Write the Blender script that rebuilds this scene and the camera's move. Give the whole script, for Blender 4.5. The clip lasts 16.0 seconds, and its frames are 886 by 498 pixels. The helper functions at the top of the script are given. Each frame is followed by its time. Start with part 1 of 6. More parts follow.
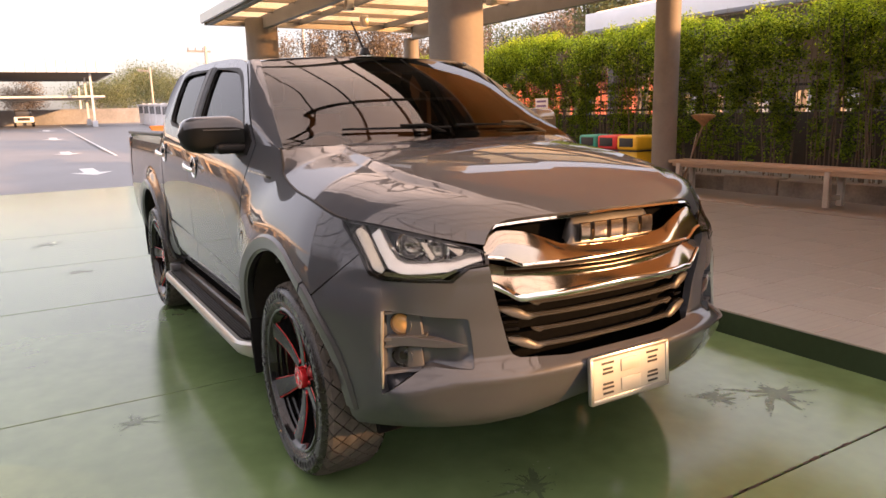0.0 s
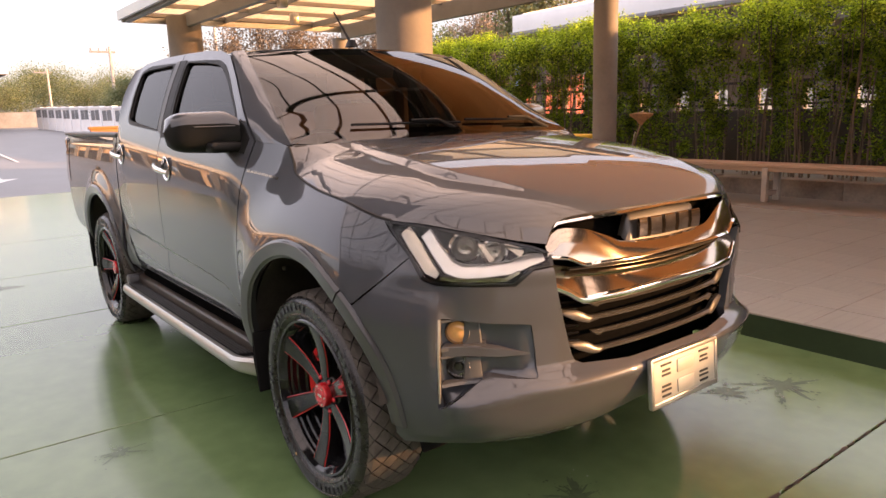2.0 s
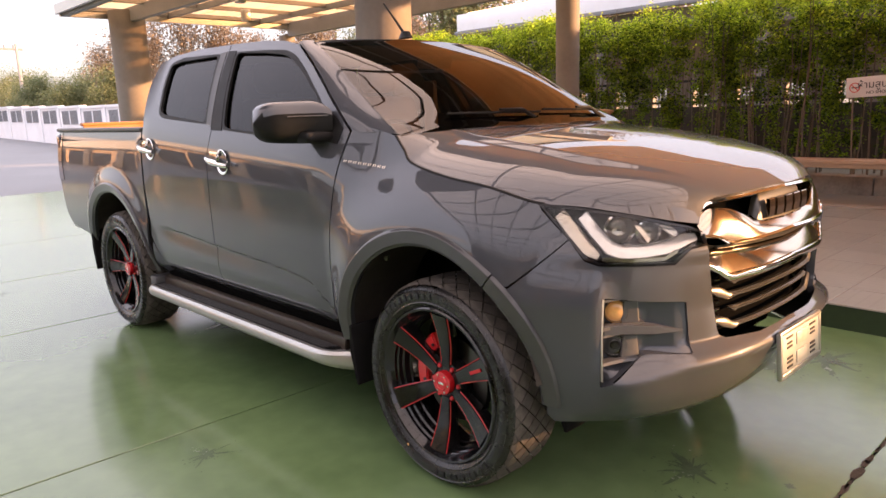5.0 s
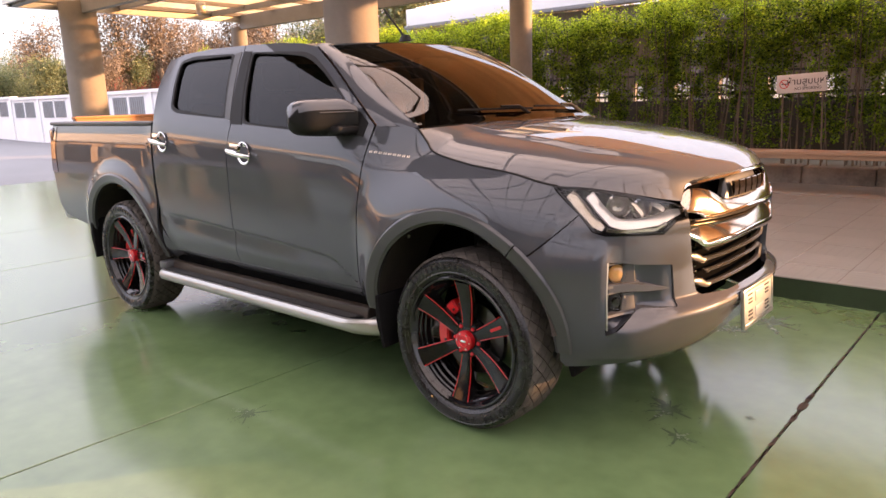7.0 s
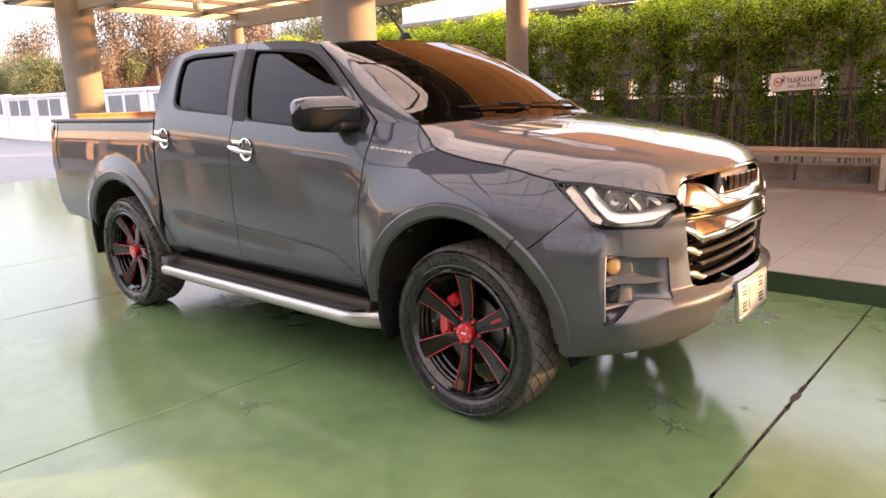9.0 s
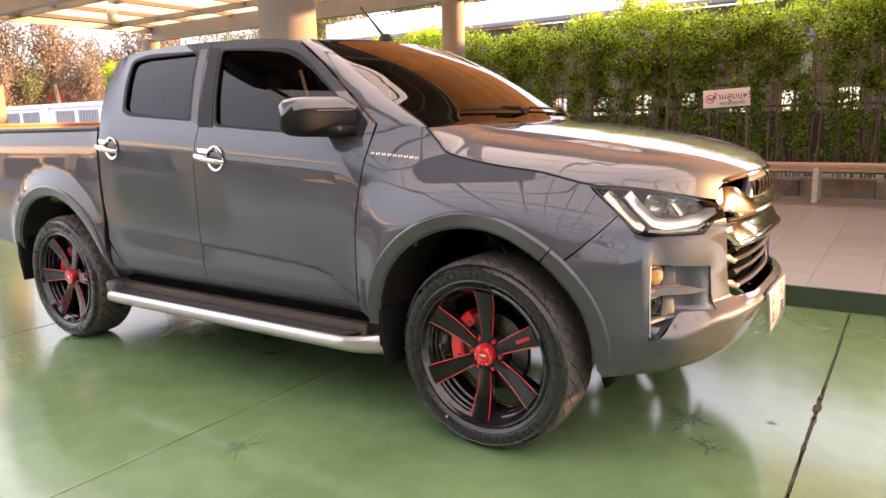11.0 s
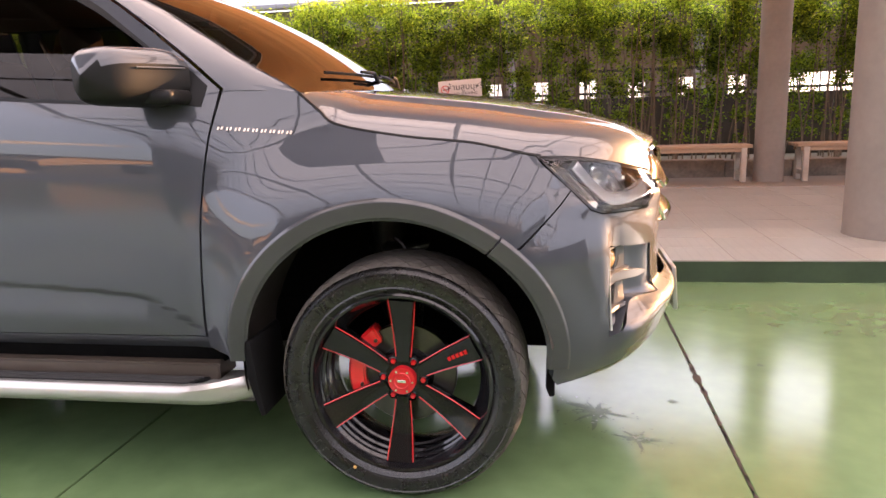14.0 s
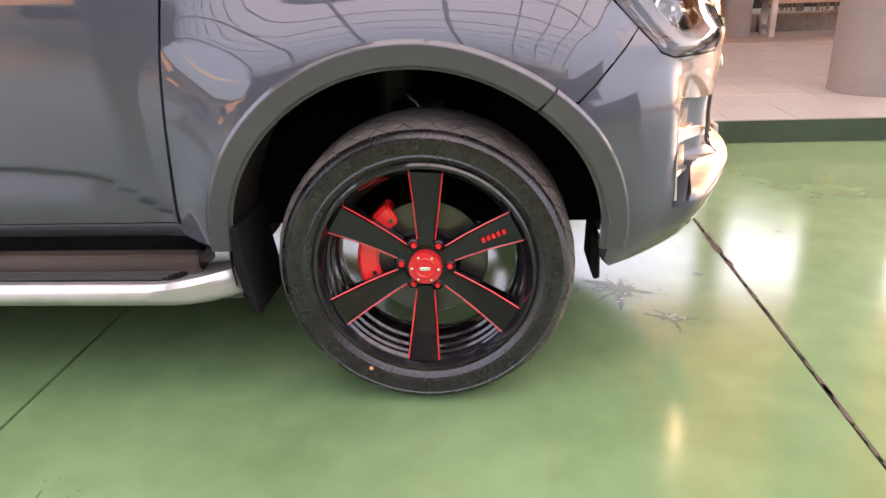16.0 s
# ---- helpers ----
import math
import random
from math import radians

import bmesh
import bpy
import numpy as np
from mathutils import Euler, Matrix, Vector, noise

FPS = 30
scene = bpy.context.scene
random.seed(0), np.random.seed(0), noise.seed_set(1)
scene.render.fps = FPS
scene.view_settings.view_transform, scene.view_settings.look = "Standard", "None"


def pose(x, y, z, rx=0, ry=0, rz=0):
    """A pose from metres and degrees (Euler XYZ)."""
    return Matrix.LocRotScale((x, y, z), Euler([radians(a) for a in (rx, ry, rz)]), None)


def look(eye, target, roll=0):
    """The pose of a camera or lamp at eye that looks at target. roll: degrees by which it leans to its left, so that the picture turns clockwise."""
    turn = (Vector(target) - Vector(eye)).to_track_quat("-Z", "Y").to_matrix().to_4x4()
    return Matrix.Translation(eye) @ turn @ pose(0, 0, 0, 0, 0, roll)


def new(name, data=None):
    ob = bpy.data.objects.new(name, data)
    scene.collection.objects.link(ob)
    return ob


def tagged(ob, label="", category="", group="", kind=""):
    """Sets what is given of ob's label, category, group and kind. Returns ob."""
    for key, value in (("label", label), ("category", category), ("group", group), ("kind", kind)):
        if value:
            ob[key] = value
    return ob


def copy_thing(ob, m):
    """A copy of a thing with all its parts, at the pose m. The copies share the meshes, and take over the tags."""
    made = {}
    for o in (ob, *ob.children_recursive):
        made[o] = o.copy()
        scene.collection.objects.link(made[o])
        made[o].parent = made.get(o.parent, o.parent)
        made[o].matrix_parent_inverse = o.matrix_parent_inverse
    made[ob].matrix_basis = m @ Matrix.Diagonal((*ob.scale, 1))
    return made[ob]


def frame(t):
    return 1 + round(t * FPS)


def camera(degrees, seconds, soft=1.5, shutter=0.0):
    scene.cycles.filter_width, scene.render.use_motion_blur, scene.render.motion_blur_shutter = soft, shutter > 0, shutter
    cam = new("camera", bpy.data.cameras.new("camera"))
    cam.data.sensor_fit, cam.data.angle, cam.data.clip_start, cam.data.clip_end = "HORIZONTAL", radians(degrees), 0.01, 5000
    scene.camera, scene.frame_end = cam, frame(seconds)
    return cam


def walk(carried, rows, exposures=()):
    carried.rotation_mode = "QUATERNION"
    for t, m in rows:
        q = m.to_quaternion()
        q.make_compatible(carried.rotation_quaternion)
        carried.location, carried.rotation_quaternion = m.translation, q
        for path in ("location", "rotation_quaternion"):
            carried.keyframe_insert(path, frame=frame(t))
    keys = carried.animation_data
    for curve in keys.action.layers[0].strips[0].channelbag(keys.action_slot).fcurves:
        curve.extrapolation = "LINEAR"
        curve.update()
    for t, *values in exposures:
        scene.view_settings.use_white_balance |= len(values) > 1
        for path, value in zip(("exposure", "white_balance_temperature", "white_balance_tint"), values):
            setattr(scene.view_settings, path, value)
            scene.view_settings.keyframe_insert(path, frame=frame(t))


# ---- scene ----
cam = camera(64.3, 16.0)
PATH = [
    (0, (2.68, -1.77, 1.461), (0.991, -0.77, 1.077), -1.5),
    (0.5, (2.571, -1.824, 1.445), (0.927, -0.752, 1.061), -1.5),
    (1, (2.436, -1.873, 1.445), (0.829, -0.747, 1.058), -1.5),
    (1.5, (2.352, -1.929, 1.431), (0.775, -0.761, 1.046), -1.6),
    (2, (2.287, -2.032, 1.436), (0.727, -0.84, 1.052), -1.8),
    (2.5, (2.209, -2.176, 1.444), (0.67, -0.958, 1.06), -1.8),
    (3, (2.133, -2.282, 1.435), (0.633, -1.017, 1.051), -1.6),
    (3.5, (2.027, -2.361, 1.423), (0.551, -1.068, 1.035), -1.6),
    (4, (1.899, -2.434, 1.409), (0.436, -1.127, 1.018), -1.6),
    (4.2, (1.878, -2.458, 1.399), (0.414, -1.152, 1.013), -1.8),
    (6.3, (1.814, -2.982, 1.441), (0.509, -1.525, 1.026), -1.7),
    (6.5, (1.846, -3.045, 1.438), (0.547, -1.582, 1.022), -1.7),
    (7, (1.903, -3.157, 1.446), (0.608, -1.69, 1.03), -1.8),
    (7.5, (1.863, -3.186, 1.445), (0.57, -1.72, 1.027), -1.8),
    (8, (1.857, -3.19, 1.445), (0.566, -1.722, 1.022), -1.8),
    (8.5, (1.919, -3.21, 1.44), (0.63, -1.741, 1.017), -1.8),
    (8.7, (1.939, -3.215, 1.442), (0.65, -1.744, 1.019), -1.8),
    (11, (1.416, -3.257, 1.364), (0.318, -1.627, 0.994), -1.6),
    (11.5, (1.264, -3.204, 1.343), (0.281, -1.498, 0.989), -1.7),
    (12, (1.1, -3.167, 1.337), (0.268, -1.382, 0.989), -1.6),
    (12.5, (0.893, -3.18, 1.343), (0.22, -1.329, 0.999), -1.6),
    (13, (0.74, -3.17, 1.324), (0.235, -1.265, 0.983), -1.8),
    (13.5, (0.61, -3.076, 1.289), (0.21, -1.147, 0.94), -1.9),
    (14, (0.509, -2.973, 1.259), (0.182, -1.04, 0.863), -2.0),
    (14.5, (0.406, -2.895, 1.241), (0.154, -0.973, 0.748), -2.1),
    (15, (0.299, -2.831, 1.228), (0.094, -0.931, 0.638), -2.1),
    (15.5, (0.231, -2.743, 1.196), (0.06, -0.869, 0.518), -2.2),
    (16, (0.198, -2.618, 1.158), (0.048, -0.771, 0.406), -2.2),
]
walk(cam, [(t, look(eye, target, roll)) for t, eye, target, roll in PATH], [(0, 1.6, 6850, 26), (4, 1.8, 6750, 27), (7, 2.0, 6550, 27), (12, 2.6, 6550, 24), (14.5, 2.72, 6250, 28), (16, 3.0, 6150, 29)])

# ---- world, sun, exposure ----
SUN_AZ, SUN_EL = 43.0, 11.0          # degrees from +x towards +y, and above the horizon
world = bpy.data.worlds.new("world")
scene.world = world
world.use_nodes = True
wn, wl = world.node_tree.nodes, world.node_tree.links
wn.clear()
sky = wn.new("ShaderNodeTexSky")
sky.sky_type, sky.sun_disc = "NISHITA", False
sky.sun_elevation, sky.sun_rotation = radians(SUN_EL), radians(90 - SUN_AZ)
sky.air_density, sky.dust_density, sky.ozone_density = 1.0, 2.0, 1.0
haze = wn.new("ShaderNodeHueSaturation")
haze.inputs["Saturation"].default_value = 0.6
back = wn.new("ShaderNodeBackground")
back.inputs["Strength"].default_value = 0.075
wout = wn.new("ShaderNodeOutputWorld")
wl.new(sky.outputs[0], haze.inputs["Color"])
veil = wn.new("ShaderNodeMix")          # the white haze of the evening over the whole sky
veil.data_type, veil.blend_type = "RGBA", "ADD"
veil.inputs["Factor"].default_value = 1.0
# an overcast veil: three times as bright overhead as at the horizon
way = wn.new("ShaderNodeTexCoord")
split = wn.new("ShaderNodeSeparateXYZ")
lift = wn.new("ShaderNodeMapRange")
lift.inputs["From Min"].default_value, lift.inputs["From Max"].default_value = 0.0, 1.0
lift.inputs["To Min"].default_value, lift.inputs["To Max"].default_value = 0.9, 11.5
tone = wn.new("ShaderNodeVectorMath")
tone.operation = "SCALE"
tone.inputs[0].default_value = (0.985, 0.985, 1.0)
wl.new(way.outputs["Generated"], split.inputs[0])
wl.new(split.outputs["Z"], lift.inputs["Value"])
wl.new(lift.outputs[0], tone.inputs["Scale"])
wl.new(tone.outputs[0], veil.inputs["B"])
wl.new(haze.outputs[0], veil.inputs["A"])
wl.new(veil.outputs["Result"], back.inputs["Color"])
wl.new(back.outputs[0], wout.inputs["Surface"])
sun_data = bpy.data.lights.new("sun", "SUN")
sun_data.energy, sun_data.angle, sun_data.color = 5.0, radians(0.6), (1.0, 0.55, 0.22)
sun = new("sun", sun_data)
s_dir = Vector((math.cos(radians(SUN_AZ)) * math.cos(radians(SUN_EL)), math.sin(radians(SUN_AZ)) * math.cos(radians(SUN_EL)), math.sin(radians(SUN_EL))))
sun.matrix_world = look(s_dir * 40, (0, 0, 0))

# ---- materials ----
def mat(name, base, rough=0.5, metal=0.0, coat=0.0, var=0.0, scale=6.0, bump=0.0, bscale=60.0, second=None, spec=0.5, coat_rough=0.03, each=0.0, translucent=0.0, stretch=(1, 1, 1)):
    """A surface with colour variation at two scales, fine relief and, with each, a shade of its own for every piece."""
    m = bpy.data.materials.new(name)
    m.use_nodes = True
    n, l = m.node_tree.nodes, m.node_tree.links
    p = n["Principled BSDF"]
    p.inputs["Roughness"].default_value, p.inputs["Metallic"].default_value = rough, metal
    p.inputs["Coat Weight"].default_value, p.inputs["Coat Roughness"].default_value = coat, coat_rough
    p.inputs["Specular IOR Level"].default_value = spec
    base = (*base, 1.0)
    p.inputs["Base Color"].default_value = base
    tc = n.new("ShaderNodeTexCoord")
    mp = n.new("ShaderNodeMapping")
    mp.inputs["Scale"].default_value = stretch
    l.new(tc.outputs["Object"], mp.inputs["Vector"])
    colour = None
    if var > 0:
        big, small = n.new("ShaderNodeTexNoise"), n.new("ShaderNodeTexNoise")
        big.inputs["Scale"].default_value, small.inputs["Scale"].default_value = scale, scale * 9
        big.inputs["Detail"].default_value, small.inputs["Detail"].default_value = 5.0, 3.0
        for t in (big, small):
            l.new(mp.outputs[0], t.inputs["Vector"])
        mean = n.new("ShaderNodeMath")
        mean.operation = "MULTIPLY_ADD"
        l.new(small.outputs["Fac"], mean.inputs[0])
        mean.inputs[1].default_value = 0.4
        l.new(big.outputs["Fac"], mean.inputs[2])
        ramp = n.new("ShaderNodeValToRGB")
        dark = tuple(c * (1 - var) for c in base[:3])
        light = tuple(min(1, c * (1 + var)) for c in base[:3]) if second is None else second
        ramp.color_ramp.elements[0].position, ramp.color_ramp.elements[1].position = 0.45, 0.95
        ramp.color_ramp.elements[0].color, ramp.color_ramp.elements[1].color = (*dark, 1), (*light, 1)
        l.new(mean.outputs[0], ramp.inputs["Fac"])
        colour = ramp.outputs["Color"]
        rr = n.new("ShaderNodeMapRange")
        rr.inputs["From Min"].default_value, rr.inputs["From Max"].default_value = 0.4, 1.0
        rr.inputs["To Min"].default_value, rr.inputs["To Max"].default_value = max(0.02, rough * (1 - 0.5 * var)), min(1, rough * (1 + 0.5 * var))
        l.new(mean.outputs[0], rr.inputs["Value"])
        l.new(rr.outputs[0], p.inputs["Roughness"])
    if each > 0:
        oi = n.new("ShaderNodeObjectInfo")
        hv = n.new("ShaderNodeHueSaturation")
        mr = n.new("ShaderNodeMapRange")
        mr.inputs["To Min"].default_value, mr.inputs["To Max"].default_value = 1 - each, 1 + each
        l.new(oi.outputs["Random"], mr.inputs["Value"])
        l.new(mr.outputs[0], hv.inputs["Value"])
        if colour:
            l.new(colour, hv.inputs["Color"])
        else:
            hv.inputs["Color"].default_value = base
        colour = hv.outputs["Color"]
    if colour:
        l.new(colour, p.inputs["Base Color"])
    if bump > 0:
        bt = n.new("ShaderNodeTexNoise")
        bt.inputs["Scale"].default_value, bt.inputs["Detail"].default_value = bscale, 4.0
        l.new(mp.outputs[0], bt.inputs["Vector"])
        bp = n.new("ShaderNodeBump")
        bp.inputs["Strength"].default_value, bp.inputs["Distance"].default_value = bump, 0.01
        l.new(bt.outputs["Fac"], bp.inputs["Height"])
        l.new(bp.outputs[0], p.inputs["Normal"])
    if translucent > 0:
        tr = n.new("ShaderNodeBsdfTranslucent")
        tr.inputs["Color"].default_value = base
        if colour:
            l.new(colour, tr.inputs["Color"])
        mx = n.new("ShaderNodeMixShader")
        mx.inputs[0].default_value = translucent
        l.new(p.outputs[0], mx.inputs[1])
        l.new(tr.outputs[0], mx.inputs[2])
        l.new(mx.outputs[0], n["Material Output"].inputs["Surface"])
    return m


def glass_mat(name, tint, ior=1.45, rough=0.0):
    """A thin tinted pane: clear tint, with the mirror gloss of glass."""
    m = bpy.data.materials.new(name)
    m.use_nodes = True
    n, l = m.node_tree.nodes, m.node_tree.links
    n.remove(n["Principled BSDF"])
    tr, gl, fr, mx = n.new("ShaderNodeBsdfTransparent"), n.new("ShaderNodeBsdfGlossy"), n.new("ShaderNodeFresnel"), n.new("ShaderNodeMixShader")
    tr.inputs["Color"].default_value = (*tint, 1)
    gl.inputs["Roughness"].default_value = rough
    fr.inputs["IOR"].default_value = ior
    l.new(fr.outputs[0], mx.inputs[0])
    l.new(tr.outputs[0], mx.inputs[1])
    l.new(gl.outputs[0], mx.inputs[2])
    l.new(mx.outputs[0], n["Material Output"].inputs["Surface"])
    return m


PAINT = mat("grey_paint", (0.044, 0.048, 0.057), rough=0.45, metal=0.08, spec=0.12, coat=1.0, coat_rough=0.0, var=0.03, scale=2.0)
PAINT.node_tree.nodes["Principled BSDF"].inputs["Coat IOR"].default_value = 1.5
SATIN = mat("grey_satin_plastic", (0.056, 0.058, 0.062), rough=0.45, var=0.05, scale=8, bump=0.02, bscale=500)
CHROME = mat("chrome", (0.74, 0.73, 0.71), rough=0.05, metal=1.0, var=0.03, scale=12)
# black mesh and underbody, with their deep shade put into the colour
VOID = mat("shaded_black_backing", (0.004, 0.004, 0.004), rough=1.0, spec=0.0, var=0.3, scale=60)
SATIN_CHROME = mat("satin_chrome", (0.44, 0.37, 0.30), rough=0.12, metal=1.0, var=0.05, scale=10)
SLAT = mat("gunmetal_slat", (0.06, 0.058, 0.055), rough=0.33, metal=0.6, var=0.05, scale=10)
BLACK = mat("black_plastic", (0.007, 0.007, 0.007), rough=0.5, spec=0.18, var=0.2, scale=10, bump=0.05, bscale=300)
GLOSS_BLACK = mat("gloss_black", (0.006, 0.006, 0.0065), rough=0.10, coat=0.35, coat_rough=0.03, spec=0.2, var=0.1, scale=10)
RUBBER = mat("tyre_rubber", (0.007, 0.0067, 0.0065), rough=0.27, spec=0.5, var=0.35, scale=14, bump=0.12, bscale=220)
RED = mat("red_anodised", (0.55, 0.012, 0.016), rough=0.25, metal=0.35, coat=0.6, var=0.08, scale=20)
RED_PAINT = mat("red_lacquer", (0.62, 0.015, 0.015), rough=0.3, coat=0.8, var=0.06, scale=25)
STEEL = mat("brake_steel", (0.09, 0.088, 0.085), rough=0.3, metal=1.0, var=0.12, scale=30)
SILVER = mat("silver_trim", (0.40, 0.395, 0.37), rough=0.3, metal=0.75, var=0.05, scale=9)
WINDOW = glass_mat("tinted_window_glass", (0.10, 0.095, 0.09), 1.33)
SCREEN = glass_mat("windscreen_glass", (0.145, 0.135, 0.125), 1.56)
LENS = glass_mat("clear_lens", (0.93, 0.93, 0.92), 1.45)
TAN = mat("tan_leather", (0.36, 0.20, 0.10), rough=0.5, var=0.12, scale=12, bump=0.1, bscale=150)
WHITE_TUBE = mat("pale_light_guide", (0.56, 0.55, 0.52), rough=0.20, metal=0.6, coat=1.0, var=0.06, scale=20)
AMBER = mat("amber_lens", (0.62, 0.32, 0.10), rough=0.12, coat=1.0, var=0.1, scale=60)
LAMP_RED = mat("dark_red_lens", (0.035, 0.004, 0.004), rough=0.1, coat=1.0, var=0.1, scale=30)
PLATE_CREAM = mat("cream_plate", (0.40, 0.385, 0.32), rough=0.45, var=0.06, scale=15)
INK = mat("black_ink", (0.015, 0.015, 0.016), rough=0.5, var=0.1, scale=40)
CONCRETE = mat("column_concrete", (0.165, 0.143, 0.122), rough=0.75, var=0.14, scale=2.2, bump=0.08, bscale=40)
BEAM = mat("grey_steel_beam", (0.16, 0.165, 0.175), rough=0.5, var=0.12, scale=3, bump=0.03, bscale=80)


# ---- mesh helpers ----
def mesh_ob(name, verts, faces, material, parent=None, label="", smooth=False, normals=None, mats=None):
    me = bpy.data.meshes.new(name)
    me.from_pydata([tuple(v) for v in verts], [], faces)
    if smooth:
        me.polygons.foreach_set("use_smooth", [True] * len(me.polygons))
    me.materials.append(material)
    me.update()
    if normals is not None:
        me.normals_split_custom_set_from_vertices(normals)
    ob = new(name, me)
    if parent is not None:
        ob.parent = parent
    if label:
        ob["label"] = label
    return ob


def part(name, bm, material, parent, label="", smooth=True, m=None):
    """Links a bmesh as one mesh object under a thing or a part (or at top level when parent is None)."""
    if m is not None:
        bm.transform(m)
    bmesh.ops.recalc_face_normals(bm, faces=bm.faces)
    me = bpy.data.meshes.new(name)
    bm.to_mesh(me)
    bm.free()
    me.materials.append(material)
    if smooth:
        me.polygons.foreach_set("use_smooth", [True] * len(me.polygons))
        me.set_sharp_from_angle(angle=radians(38))
    ob = new(name, me)
    if parent is not None:
        ob.parent = parent
    if label:
        ob["label"] = label
    return ob


def box(bm, lo, hi, bevel=0.0, seg=2):
    r = bmesh.ops.create_cube(bm, size=1.0)
    for v in r["verts"]:
        v.co = Vector([lo[i] + (v.co[i] + 0.5) * (hi[i] - lo[i]) for i in range(3)])
    if bevel > 0:
        es = list({e for v in r["verts"] for e in v.link_edges})
        bmesh.ops.bevel(bm, geom=es, offset=bevel, segments=seg, affect="EDGES", profile=0.5)
    return bm


def boxed(lo, hi, bevel=0.0, seg=2):
    return box(bmesh.new(), lo, hi, bevel, seg)


def lathe(profile, n=64, axis="y", closed=False, centre=(0, 0, 0), arc=(0, 360)):
    """Turns (radius, height) points round an axis."""
    bm = bmesh.new()
    full = abs(arc[1] - arc[0] - 360) < 1e-6
    rings = []
    for k in range(n if full else n + 1):
        a = radians(arc[0] + (arc[1] - arc[0]) * k / n)
        ring = []
        for r, h in profile:
            c, s = r * math.cos(a), r * math.sin(a)
            co = (c, h, s) if axis == "y" else ((c, s, h) if axis == "z" else (h, c, s))
            ring.append(bm.verts.new(Vector(co) + Vector(centre)))
        rings.append(ring)
    m = len(profile)
    for k in range(n if full else n):
        a, b = rings[k], rings[(k + 1) % len(rings)]
        for j in range(m if closed else m - 1):
            j2 = (j + 1) % m
            try:
                bm.faces.new((a[j], b[j], b[j2], a[j2]))
            except ValueError:
                pass
    bmesh.ops.remove_doubles(bm, verts=bm.verts, dist=1e-5)
    return bm


def tube(points, radius, n=8, cap=True):
    """A round bar along points; radius may be a list."""
    bm = bmesh.new()
    pts = [Vector(p) for p in points]
    rad = radius if isinstance(radius, (list, tuple)) else [radius] * len(pts)
    rings = []
    for i, p in enumerate(pts):
        t = (pts[min(i + 1, len(pts) - 1)] - pts[max(i - 1, 0)]).normalized()
        a = t.cross(Vector((0, 0, 1)) if abs(t.z) < 0.95 else Vector((1, 0, 0))).normalized()
        b = t.cross(a)
        rings.append([bm.verts.new(p + (a * math.cos(2 * math.pi * k / n) + b * math.sin(2 * math.pi * k / n)) * rad[i]) for k in range(n)])
    for r, q in zip(rings, rings[1:]):
        for k in range(n):
            bm.faces.new((r[k], r[(k + 1) % n], q[(k + 1) % n], q[k]))
    if cap:
        bm.faces.new(rings[0][::-1])
        bm.faces.new(rings[-1])
    return bm


def empty(name, label, category, group="", at=(0, 0, 0)):
    ob = new(name)
    ob.location = at
    ob.empty_display_size = 0.2
    return tagged(ob, label, category, group)

# ---- the truck's body surface ----
def smooth(a, b, t):
    t = min(1.0, max(0.0, (t - a) / (b - a)))
    return t * t * (3 - 2 * t)
def hermite(k, t):
    n = len(k)
    i = max(j for j in range(n - 1) if k[j][0] <= t)
    def slope(j):
        if j == 0 or j == n - 1:
            return 0.0 if n < 2 else ((k[1][1] - k[0][1]) / (k[1][0] - k[0][0]) if j == 0 else (k[-1][1] - k[-2][1]) / (k[-1][0] - k[-2][0]))
        a = (k[j][1] - k[j-1][1]) / (k[j][0] - k[j-1][0]); b = (k[j+1][1] - k[j][1]) / (k[j+1][0] - k[j][0])
        return 0.0 if a * b <= 0 else 2 * a * b / (a + b)
    (a, p), (b, q) = k[i], k[i+1]
    h = b - a; s = (t - a) / h
    return (2*s**3-3*s**2+1)*p + (s**3-2*s**2+s)*h*slope(i) + (-2*s**3+3*s**2)*q + (s**3-s**2)*h*slope(i+1)
HALF, NOSE0, NOSE = 0.925, 0.22, 0.69
# plan outline of the body: arc length table of the nose
OUT = [(NOSE0, HALF)]
for i in range(1, 401):
    a = math.pi / 2 * i / 400
    OUT.append((NOSE0 + NOSE * math.sin(a), HALF * max(0.0, math.cos(a) ** 2) ** (1 / 2.6)))
ARC = [NOSE0]
for (a, b), (c, d) in zip(OUT, OUT[1:]): ARC.append(ARC[-1] + math.hypot(c - a, d - b))
UC = ARC[-1]
def outline(u):
    """Point and outward normal of the plan outline, right half, u in metres along it (u = x on the straight side)."""
    if u <= NOSE0:
        bow = 0.012 * ((u + 1.6) / 2.7) ** 2 if u < -1.6 else 0.0
        return u, HALF - bow, 0.0, 1.0
    lo, hi = 0, 400
    while hi - lo > 1:
        m = (lo + hi) // 2
        if ARC[m] <= u: lo = m
        else: hi = m
    f = (u - ARC[lo]) / (ARC[hi] - ARC[lo])
    x = OUT[lo][0] + f * (OUT[hi][0] - OUT[lo][0]); y = OUT[lo][1] + f * (OUT[hi][1] - OUT[lo][1])
    # smooth normal from the implicit curve
    X, Y = max(1e-6, (x - NOSE0) / NOSE), max(0.0, y / HALF)
    nx, ny = 2 * X / NOSE, 2.6 * Y ** 1.6 / HALF
    n = math.hypot(nx, ny)
    return x, y, nx / n, ny / n
def belt(x): return 1.262 - 0.078 * (x + 0.6)
DOOR = [(0.40, 0.09), (0.50, 0.055), (0.62, 0.02), (0.80, 0.006), (1.00, 0.0), (1.12, 0.002), (1.20, 0.012), (1.26, 0.026), (1.33, 0.045)]
